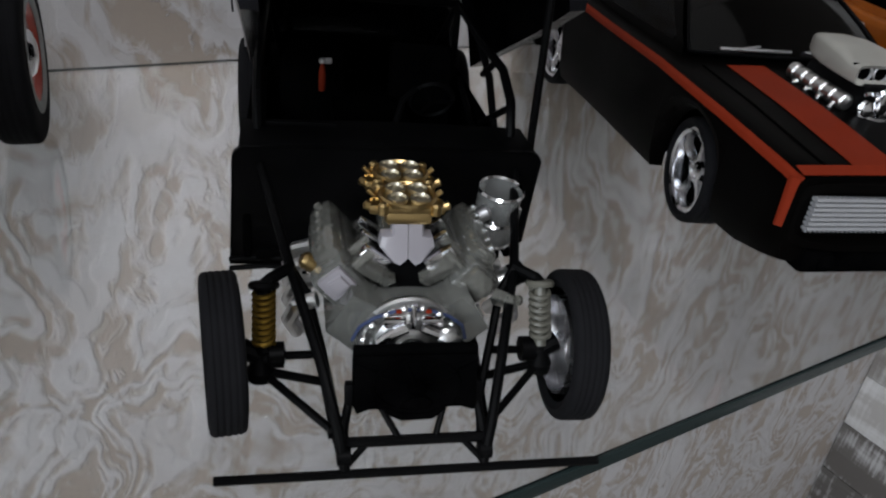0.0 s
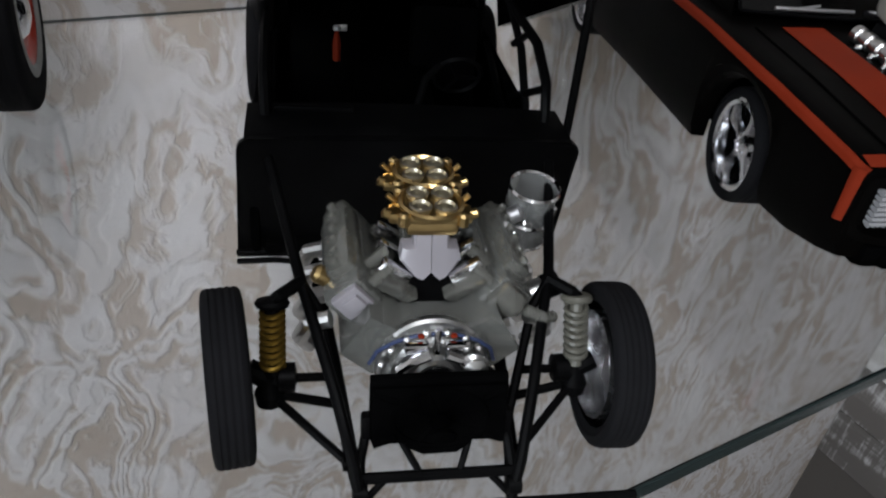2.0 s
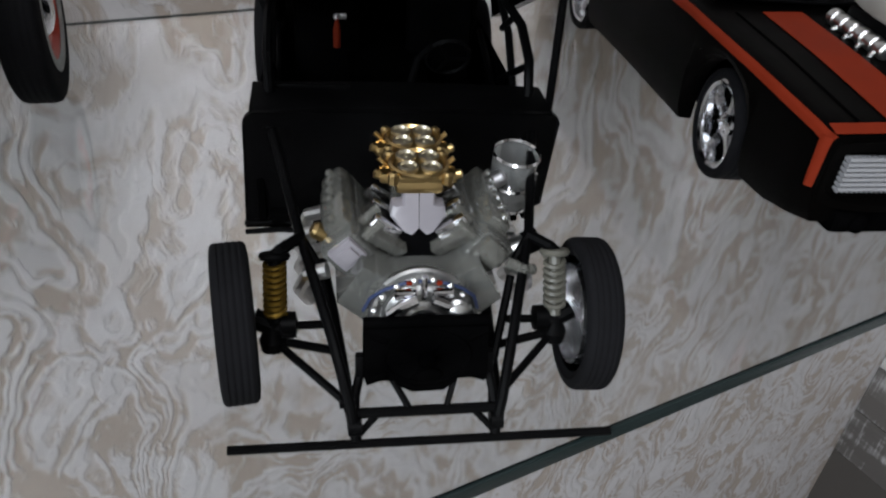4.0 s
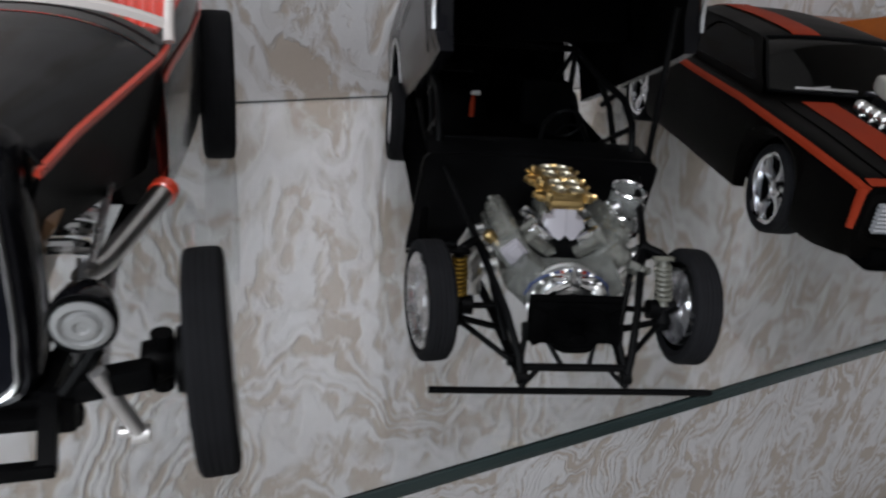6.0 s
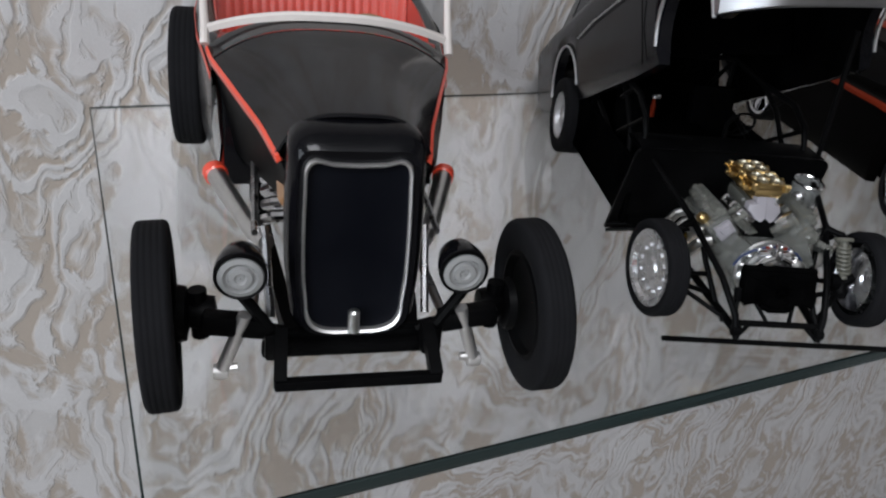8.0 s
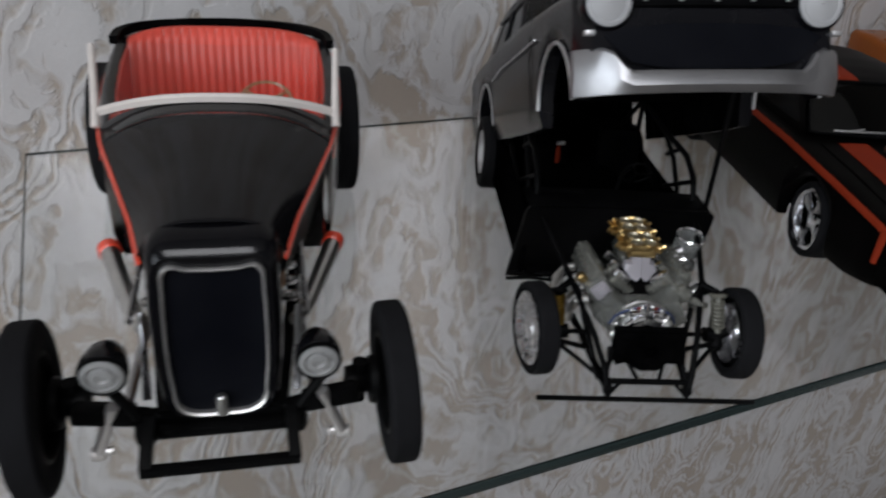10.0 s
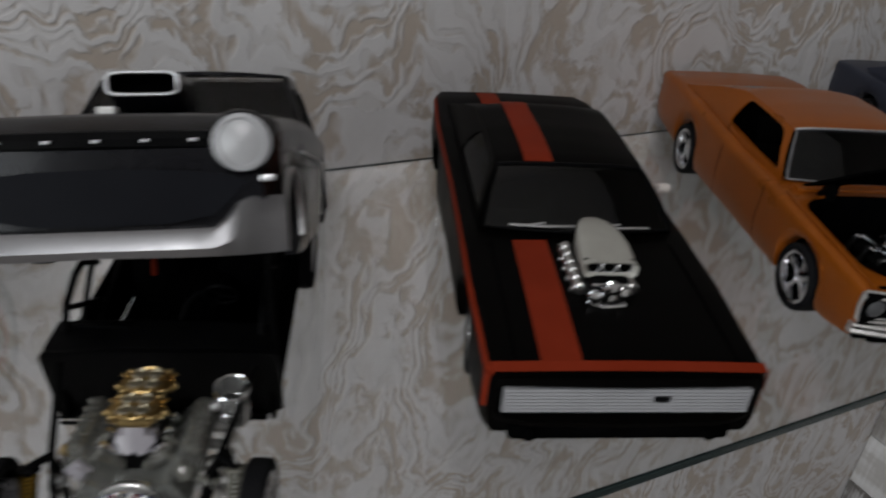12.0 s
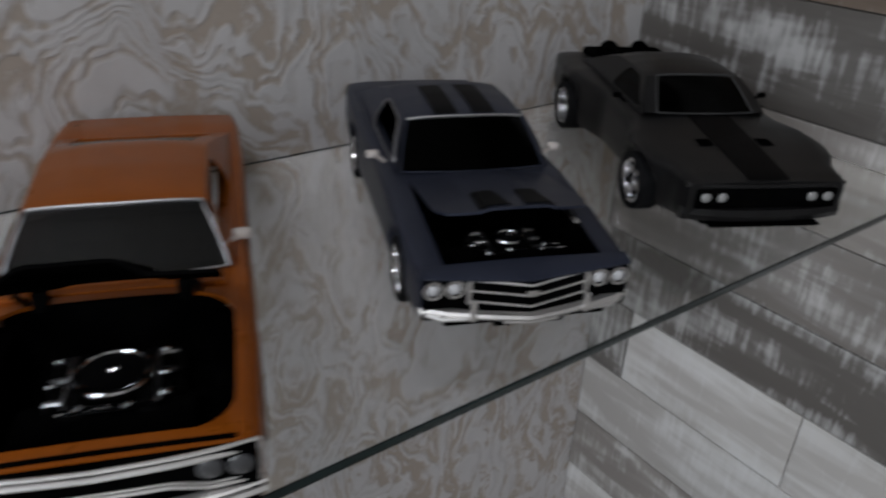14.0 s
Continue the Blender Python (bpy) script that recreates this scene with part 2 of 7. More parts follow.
GREY_PLASTIC = paint("grey_plastic", (0.32, 0.31, 0.28), 0.45, coat=0.1)
WHITE_PLASTIC = paint("white_plastic", (0.7, 0.7, 0.68), 0.4, coat=0.2)
LENS = paint("pearl_lens", (0.25, 0.25, 0.25), 0.25, coat=0.7)
BRIGHT_LENS = paint("bright_lens", (0.50, 0.50, 0.52), 0.25, coat=0.7)
PALE_PLASTIC = clear("pale_engine_plastic", (0.36, 0.36, 0.325), 0.04, 1.5)
PALE_PLASTIC.node_tree.nodes["Principled BSDF"].inputs["Transmission Weight"].default_value = 0.72
ENGINE_GREY = paint("engine_grey", (0.11, 0.11, 0.098), 0.25, coat=0.6)
LILAC = paint("pale_lilac_plastic", (0.29, 0.275, 0.30), 0.35, coat=0.3)
SHELL_BLACK = paint("shell_black", (0.0025, 0.0025, 0.0035), 0.17, coat=0.10, coat_rough=0.1, spec=0.12)
TAN = paint("tan_plastic", (0.30, 0.16, 0.075), 0.4)
GRILLE_DARK = paint("blue_black_insert", (0.0018, 0.0022, 0.0042), 0.5, coat=0.0, spec=0.07)
WINDOW = tinted_pane("smoked_window", (0.17, 0.175, 0.215), 1.60)
DARK_WINDOW = tinted_pane("dark_window", (0.10, 0.10, 0.11), 1.16)
CLEAR_PANE = tinted_pane("clear_screen", (0.92, 0.92, 0.92), 1.42)
CANISTER_CLEAR = clear("canister_clear", (0.46, 0.47, 0.46), 0.06, 1.3)
CANISTER_CLEAR.node_tree.nodes["Principled BSDF"].inputs["Transmission Weight"].default_value = 0.70
CLEAR_BLOCK = clear("clear_engine_block", (0.29, 0.295, 0.275), 0.02, 1.5)
CLEAR_BLOCK.node_tree.nodes["Principled BSDF"].inputs["Transmission Weight"].default_value = 0.58

for m in (CLEAR_BLOCK, PALE_PLASTIC):
    glossy = m.node_tree.nodes["Principled BSDF"]
    glossy.inputs["Coat Weight"].default_value, glossy.inputs["Coat Roughness"].default_value = 0.7, 0.05

# ---- building blocks (local millimetres) ----


def link_mesh(name, bm, mat, parent=None, label="", sharp=32):
    bmesh.ops.recalc_face_normals(bm, faces=bm.faces)
    me = bpy.data.meshes.new(name)
    bmesh.ops.scale(bm, vec=(MM, MM, MM), verts=bm.verts)
    bm.to_mesh(me)
    bm.free()
    for p in me.polygons:
        p.use_smooth = True
    me.set_sharp_from_angle(angle=radians(sharp))
    me.materials.append(mat)
    ob = new(name, me)
    if parent:
        ob.parent = parent
    if label:
        ob["label"] = label
    return ob


def part(name, bm, mat, parent, label="", sharp=32):
    return link_mesh(name, bm, mat, parent, label, sharp)


def box(bm, c, s, bevel=0.4, rot=None, taper=1.0):
    """A bevelled box; taper scales its top in x."""
    r = bmesh.ops.create_cube(bm, size=1)
    vs = r["verts"]
    for v in vs:
        k = taper if v.co.z > 0 else 1.0
        v.co = Vector((v.co.x * s[0] * k, v.co.y * s[1], v.co.z * s[2]))
    m = (rot.to_matrix().to_4x4() if rot else Matrix())
    if bevel:
        es = list({e for v in vs for e in v.link_edges})
        out = bmesh.ops.bevel(bm, geom=es, offset=min(bevel, min(s) * 0.45), segments=2, affect="EDGES", profile=0.6)
        vs = list({v for f in out["faces"] for v in f.verts} | {v for v in vs if v.is_valid})
    for v in vs:
        v.co = m @ v.co + Vector(c)


def rings(bm, loops, close=True, cap0=True, cap1=True, skip=None):
    """Skin between rows of points."""
    rows = [[bm.verts.new(p) for p in lp] for lp in loops]
    n = len(rows[0])
    for i in range(len(rows) - 1):
        for j in range(n if close else n - 1):
            if skip and skip(i, j):
                continue
            bm.faces.new((rows[i][j], rows[i][(j + 1) % n], rows[i + 1][(j + 1) % n], rows[i + 1][j]))
    if close and cap0:
        bm.faces.new(rows[0])
    if close and cap1:
        bm.faces.new(rows[-1][::-1])
    return rows


def rod(bm, pts, r, seg=8, r1=None):
    """A round bar along a path."""
    pts = [Vector(p) for p in pts]
    loops = []
    n = len(pts)
    for i, p in enumerate(pts):
        d = (pts[min(i + 1, n - 1)] - pts[max(i - 1, 0)]).normalized()
        u = d.orthogonal().normalized() if i == 0 else (u - u.dot(d) * d).normalized()
        w = d.cross(u)
        k = r if r1 is None else r + (r1 - r) * i / (n - 1)
        loops.append([p + k * (math.cos(a) * u + math.sin(a) * w) for a in (2 * math.pi * s / seg for s in range(seg))])
    rings(bm, loops)


def lathe(bm, profile, c, axis=(1, 0, 0), seg=32, cap0=False, cap1=False):
    """Turn a profile of (radius, distance along the axis)."""
    ax = Vector(axis).normalized()
    u = ax.orthogonal().normalized()
    w = ax.cross(u)
    c = Vector(c)
    loops = [[c + ax * h + max(r, 0.01) * (math.cos(a) * u + math.sin(a) * w) for a in (2 * math.pi * s / seg for s in range(seg))] for r, h in profile]
    rings(bm, loops, True, cap0, cap1)


def patch(bm, fn, nu, nv, thick=0.0):
    """A curved panel from fn(u, v), with thickness along its normal."""
    rows = [[Vector(fn(i / nu, j / nv)) for j in range(nv + 1)] for i in range(nu + 1)]
    if not thick:
        rings(bm, rows, False)
        return
    nrm = []
    for i in range(nu + 1):
        line = []
        for j in range(nv + 1):
            a = rows[min(i + 1, nu)][j] - rows[max(i - 1, 0)][j]
            b = rows[i][min(j + 1, nv)] - rows[i][max(j - 1, 0)]
            line.append(a.cross(b).normalized() * thick)
        nrm.append(line)
    top = rings(bm, rows, False)
    low = rings(bm, [[rows[i][j] - nrm[i][j] for j in range(nv + 1)] for i in range(nu + 1)], False)
    edge = [(i, 0) for i in range(nu + 1)] + [(nu, j) for j in range(1, nv + 1)] + [(i, nv) for i in range(nu - 1, -1, -1)] + [(0, j) for j in range(nv - 1, 0, -1)]
    for (a, b), (c, d) in zip(edge, edge[1:] + edge[:1]):
        bm.faces.new((top[a][b], top[c][d], low[c][d], low[a][b]))


def quad_fn(p00, p01, p11, p10, bow=(0, 0, 0)):
    """Bilinear panel through four corners (u from 0 to 1 down, v across), bowed in its middle."""
    a, b, c, d, w = (Vector(p) for p in (p00, p01, p11, p10, bow))
    return lambda u, v: a * (1 - u) * (1 - v) + b * (1 - u) * v + c * u * v + d * u * (1 - v) + w * (4 * v * (1 - v))


def slab(bm, outline, depth, to3d):
    """A flat outline given thickness; to3d(p, q, h) places it."""
    rings(bm, [[to3d(p, q, 0) for p, q in outline], [to3d(p, q, depth) for p, q in outline]])


def thing(name, x, y, z, turn, label, category, group="", kind=""):
    ob = new(name)
    ob.empty_display_size = 0.02
    ob.matrix_world = pose(x, y, z, 0, 0, turn)
    return tagged(ob, label, category, group, kind)


def lerp(x, table):
    xs, ys = zip(*table)
    return float(np.interp(x, xs, ys))


# ---- room ----


def wall_box(name, lo, hi, mat, label, category="wall"):
    bm = bmesh.new()
    c = [(a + b) * 500 for a, b in zip(lo, hi)]
    s = [(b - a) * 1000 for a, b in zip(lo, hi)]
    box(bm, c, s, 0)
    return tagged(link_mesh(name, bm, mat), label, category, kind="structure")


X0, Y0, ZC = -1.30, -2.2, 2.45
wall_box("wall_north", (X0 - 0.1, WALL_Y, 0), (WALL_X + 0.1, WALL_Y + 0.1, ZC), WALLPAPER, "wall with embossed swirled beige and grey paper")
wall_box("wall_east", (WALL_X, Y0 - 0.1, 0), (WALL_X + 0.1, WALL_Y, ZC), BATTEN, "wall clad in weathered grey wood planks")
wall_box("wall_south", (X0 - 0.1, Y0 - 0.1, 0), (WALL_X, Y0, ZC), PLASTER, "plain plastered wall behind the viewer")
wall_box("floor", (X0 - 0.1, Y0 - 0.1, -0.1), (WALL_X + 0.1, WALL_Y + 0.1, 0), FLOOR, "plain grey floor of the room", "floor")
wall_box("ceiling", (X0 - 0.1, Y0 - 0.1, ZC), (WALL_X + 0.1, WALL_Y + 0.1, ZC + 0.1), CEILING, "plain white painted ceiling", "ceiling")
# west wall with a window opening
wy0, wy1, wz0, wz1 = -1.27, -0.23, 1.08, 2.22
bm = bmesh.new()
for lo, hi in (((X0 - 0.1, Y0, 0), (X0, wy0, ZC)), ((X0 - 0.1, wy1, 0), (X0, WALL_Y, ZC)), ((X0 - 0.1, wy0, 0), (X0, wy1, wz0)), ((X0 - 0.1, wy0, wz1), (X0, wy1, ZC))):
    box(bm, [(a + b) * 500 for a, b in zip(lo, hi)], [(b - a) * 1000 for a, b in zip(lo, hi)], 0)
tagged(link_mesh("wall_west", bm, PLASTER), "plain plastered wall with a window opening", "wall", kind="structure")

# Unseen fitting, added only to give the overhead fill lamp a source.
ceiling_light = tagged(new("ceiling_light"), "unseen square white fitting, added to go with the overhead fill", "ceiling light")
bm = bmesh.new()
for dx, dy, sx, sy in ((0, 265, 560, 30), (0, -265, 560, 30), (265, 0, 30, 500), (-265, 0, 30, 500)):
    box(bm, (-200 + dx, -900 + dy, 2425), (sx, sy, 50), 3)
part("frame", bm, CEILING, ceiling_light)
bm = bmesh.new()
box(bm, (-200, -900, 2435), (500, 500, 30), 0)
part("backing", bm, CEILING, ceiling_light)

# glass shelf in the corner
SX0, SX1, SY0, ST = -0.105, WALL_X - 0.0030, 0.0572, 0.0033
shelf = tagged(new("glass_shelf"), "clear glass shelf with dark green polished edges", "shelf")
shelf.empty_display_size = 0.05
bm = bmesh.new()
box(bm, ((SX0 + SX1) * 500, (SY0 + WALL_Y) * 500, (SHELF - ST / 2) * 1000), ((SX1 - SX0) * 1000, (WALL_Y - SY0) * 1000 - 0.6, ST * 1000), 0)
pane = part("pane", bm, SHELF_GLASS, shelf, "clear glass pane", sharp=1)
pane.visible_shadow = False
bm = bmesh.new()
box(bm, ((SX0 + SX1) * 500, SY0 * 1000 - 0.15, (SHELF - ST / 2) * 1000), ((SX1 - SX0) * 1000, 0.7, ST * 1000 - 0.1), 0.3)
part("front_edge", bm, GLASS_EDGE, shelf, "dark green polished front edge")
bm = bmesh.new()
box(bm, (SX0 * 1000 - 0.1, (SY0 + WALL_Y) * 500, (SHELF - ST / 2) * 1000), (0.5, (WALL_Y - SY0) * 1000 - 1.0, ST * 1000 - 0.1), 0.2)
part("side_edge", bm, GLASS_EDGE, shelf)
bm = bmesh.new()
box(bm, ((SX0 + SX1) * 500, WALL_Y * 1000 - 0.25, (SHELF - ST / 2) * 1000), ((SX1 - SX0) * 1000, 0.3, ST * 1000 - 0.1), 0)
part("back_edge", bm, GLASS_EDGE, shelf)

# ---- wheels ----


def wheel(parent, c, side, radius, width, rim_r, style, metal_mat, tyre_label=""):
    """One road wheel. side: +1 or -1, the way its face looks along x."""
    cx, cy, cz = c
    ax = (side, 0, 0)
    h = width / 2
    bm = bmesh.new()
    if style == "steel":
        lathe(bm, [(0.1, h * 0.55), (rim_r * 0.18, h * 0.55), (rim_r * 0.5, h * 0.5), (rim_r * 0.72, h * 0.66), (rim_r * 0.86, h * 0.56), (rim_r * 0.98, h * 0.84), (rim_r * 1.05, h * 0.88)], c, ax, 40)
        w = part("wheel", bm, metal_mat, parent, "red painted steel wheel")
        bm = bmesh.new()
        lathe(bm, [(rim_r * 0.56, h * 0.46), (rim_r * 0.54, h * 0.66), (rim_r * 0.42, h * 0.92), (rim_r * 0.2, h * 1.08), (0.1, h * 1.12)], c, ax, 36)
        part("hubcap", bm, CHROME, w, "domed chrome hubcap")
    elif style == "dish":
        lathe(bm, [(rim_r, h * 0.92), (rim_r * 0.9, h * 0.85), (rim_r * 0.82, h * 0.5), (rim_r * 0.6, h * 0.42), (rim_r * 0.34, h * 0.55), (rim_r * 0.3, h * 0.75), (0.1, h * 0.8)], c, ax, 40)
        for i in range(12):
            a = 2 * math.pi * i / 12
            p = Vector((cx + side * h * 0.45, cy + rim_r * 0.62 * math.cos(a), cz + rim_r * 0.62 * math.sin(a)))
            lathe(bm, [(rim_r * 0.09, 0), (rim_r * 0.09, 0.5), (0.05, 0.6)], p, ax, 8)
        w = part("wheel", bm, metal_mat, parent, "polished dish wheel")
    else:
        lathe(bm, [(rim_r * 0.3, 0), (rim_r * 0.3, h * 0.34), (rim_r * 0.2, h * 0.48), (0.1, h * 0.52)], c, ax, 24)
        for i in range(5):
            a = 2 * math.pi * i / 5 + 0.3
            d, t = Vector((0, math.cos(a), math.sin(a))), Vector((0, -math.sin(a), math.cos(a)))
            o = Vector(c)
            sx = Vector((side, 0, 0))
            loops = []
            for f, wd, x0, x1 in ((0.15, 0.17, -0.05, 0.38), (0.5, 0.085, 0.0, 0.32), (0.90, 0.14, 0.06, 0.34)):
                q = o + d * rim_r * f
                loops.append([q + t * wd * rim_r * k + sx * h * x for k, x in ((-1, x0), (1, x0), (0.7, x1), (-0.7, x1))])
            rings(bm, loops)
        for i in range(5):
            a = 2 * math.pi * i / 5
            lathe(bm, [(0.45, 0), (0.45, 0.6), (0.1, 0.8)], (cx + side * h * 0.42, cy + rim_r * 0.2 * math.cos(a), cz + rim_r * 0.2 * math.sin(a)), ax, 6)
        w = part("wheel", bm, metal_mat, parent, "five-spoke chrome wheel")
        bm = bmesh.new()
        lathe(bm, [(0.1, -h * 0.5), (rim_r * 0.84, -h * 0.5), (rim_r * 0.84, -h * 0.3), (0.1, -h * 0.3)], c, ax, 28)
        part("brake_disc", bm, MATT_BLACK, w)
    bm = bmesh.new()
    if style == "steel":
        lathe(bm, [(rim_r * 1.0, -h * 0.8), (rim_r * 0.92, -h * 0.86), (rim_r * 0.86, -h * 0.3), (rim_r * 0.6, 0.0), (0.1, 0.05)], c, ax, 40)
        part("rim", bm, BLACK, w)
    else:
        lathe(bm, [(rim_r * 0.86, -h * 0.9), (rim_r * 0.88, h * 0.55), (rim_r * 0.90, h * 0.8), (rim_r * 0.98, h * 0.88), (rim_r * 1.05, h * 0.82), (rim_r * 1.04, h * 0.6)], c, ax, 40)
        part("rim", bm, metal_mat, w)
    R = radius
    prof = [(rim_r * 1.0, -h * 0.78), (rim_r * 1.12, -h * 0.96), (R * 0.86, -h), (R * 0.95, -h * 0.94), (R * 0.985, -h * 0.82)]
    gd = 0.997 if style == "steel" else 0.992
    grooves = (-0.5, -0.17, 0.17, 0.5)
    for g in grooves:
        prof += [(R, (g - 0.10) * h), (R * gd, (g - 0.05) * h), (R * gd, (g + 0.05) * h), (R, (g + 0.10) * h)]
    prof += [(R * 0.985, h * 0.82), (R * 0.95, h * 0.94), (R * 0.86, h), (rim_r * 1.12, h * 0.96), (rim_r * 1.0, h * 0.78)]
    bm = bmesh.new()
    lathe(bm, prof, c, ax, 48)
    t = part("tyre", bm, TYRE, w, tyre_label or "black rubber tyre with grooved tread", 40)
    if style == "steel":
        bm = bmesh.new()
        lathe(bm, [(rim_r * 1.03, h * 0.9), (rim_r * 1.08, h * 1.0), (rim_r * 1.24, h * 1.035), (rim_r * 1.28, h * 1.0)], c, ax, 48)
        part("whitewall", bm, WHITEWALL, w, "white sidewall band")
    return w


def swing_wheel(w, c, steer, camber):
    """Turns a finished wheel about its own middle: steered about the upright, leant about the axis ahead."""
    m = Vector(c) * MM
    t = Matrix.Translation(m) @ Matrix.Rotation(radians(steer), 4, "Z") @ Matrix.Rotation(radians(camber), 4, "Y") @ Matrix.Translation(-m)
    for ob in [w] + list(w.children):
        ob.data.transform(t)


# ---- closed-body cars ----


class Shell:
    """Outer form of a car body: half width, edge height, crown and sill along its length."""

    def __init__(self, length, hw, edge, crown, sill, arches, round_front=5, round_rear=5):
        self.length, self.hw, self.edge, self.crown, self.sill, self.arches = length, hw, edge, crown, sill, arches

    def half(self, y):
        return lerp(y, self.hw)

    def top(self, x, y):
        w = 0.93 * self.half(y)
        k = min(1.0, abs(x) / w)
        return lerp(y, self.edge) + lerp(y, self.crown) * (1 - k * k)

    def low(self, y):
        z = lerp(y, self.sill)
        for ay, az, r in self.arches:
            if abs(y - ay) < r:
                z = max(z, az + math.sqrt(r * r - (y - ay) ** 2))
        return z

    def section(self, y):
        w, e, lo = self.half(y), lerp(y, self.edge), self.low(y)
        pts = [(w * k, self.top(w * k, y)) for k in (0, 0.18, 0.36, 0.54, 0.74, 0.84, 0.92)]
        h = e - lo
        pts += [(w * 0.957, e - 0.5), (w * 0.982, e - min(1.6, h * 0.24)), (w * 0.996, e - min(3.6, h * 0.5)), (w * 0.990, e - min(8, h * 0.7)), (w * 1.0, lo + h * 0.36), (w * 0.985, lo + h * 0.12), (w * 0.955, lo)]
        return [(-x, y, z) for x, z in pts[::-1]] + [(x, y, z) for x, z in pts[1:]]

    def stations(self):
        ys = set(np.linspace(0, self.length, 44).round(2))
        for ay, az, r in self.arches:
            ys |= {round(ay + r * math.cos(math.pi * k / 14), 2) for k in range(15)}
            ys |= {round(ay - r - 0.05, 2), round(ay + r + 0.05, 2)}
        return sorted(y for y in ys if 0 <= y <= self.length)

    def build(self, bm, open_to=()):
        """open_to: rectangles (x half, y0, y1) left out of the top."""
        ys = self.stations()
        secs = [self.section(y) for y in ys]

        def skip(i, j):
            ym, xm = (ys[i] + ys[i + 1]) / 2, (secs[i][j][0] + secs[i][j + 1][0]) / 2
            if 6 < j < 19:
                for xh, y0, y1 in open_to:
                    if abs(xm) < xh and y0 < ym < y1:
                        return True
            return False
        rows = rings(bm, secs, False, skip=skip)
        # turned-in lip along the lower edge and closed ends
        for s in (0, -1):
            for i in range(len(rows) - 1):
                a, b = rows[i][s], rows[i + 1][s]
                k = 0.90
                c, d = bm.verts.new((a.co.x * k, a.co.y, a.co.z - 0.2)), bm.verts.new((b.co.x * k, b.co.y, b.co.z - 0.2))
                bm.faces.new((a, b, d, c))
        bm.faces.new(rows[0])
        bm.faces.new(rows[-1][::-1])
        bmesh.ops.remove_doubles(bm, verts=bm.verts, dist=0.01)

    def fillet(self, bm, x, y, sx, sy, r):
        """Rounds off the inner corner (x, y) of an opening in the top."""
        arc = [(x - sx * r * (1 - math.cos(a)), y - sy * r * (1 - math.sin(a))) for a in (math.pi / 2 * k / 6 for k in range(7))]
        pts = [bm.verts.new((p, q, self.top(p, q) + 0.05)) for p, q in [(x, y)] + arc]
        low = [bm.verts.new((p, q, self.top(p, q) - 1.2)) for p, q in arc]
        for i in range(1, 7):
            bm.faces.new((pts[0], pts[i], pts[i + 1]))
            bm.faces.new((pts[i], low[i - 1], low[i], pts[i + 1]))

    def ribbon(self, bm, x0, x1, y0, y1, lift=0.18, n=24, x0b=None, x1b=None):
        """A stripe that lies on the top."""
        x0b, x1b = x0 if x0b is None else x0b, x1 if x1b is None else x1b

        def fn(u, v):
            y = y0 + (y1 - y0) * u
            x = (x0 + (x0b - x0) * u) * (1 - v) + (x1 + (x1b - x1) * u) * v
            return (x, y, self.top(x, y) + lift)
        patch(bm, fn, n, 6, 0.12)

    def side_line(self, bm, s, y0, y1, drop, width, n=40):
        """A stripe just under the edge on the flank s."""
        def fn(u, v):
            y = y0 + (y1 - y0) * u
            w, e = self.half(y), lerp(y, self.edge)
            t = drop + width * v
            x = w * lerp(t, [(0, 0.92), (0.5, 0.957), (1.6, 0.982), (3.6, 0.996), (8, 0.99)]) + 0.22
            return (s * x, y, e - t + 0.22)
        patch(bm, fn, n, 6)


def squircle(qx, qy, n=7.0):
    """Pulls in the corners of the square from -1 to 1."""
    m = max(abs(qx), abs(qy))
    if m < 1e-6:
        return 0.0, 0.0
    f = (abs(qx / m) ** n + abs(qy / m) ** n) ** (-1 / n)
    return qx * f, qy * f


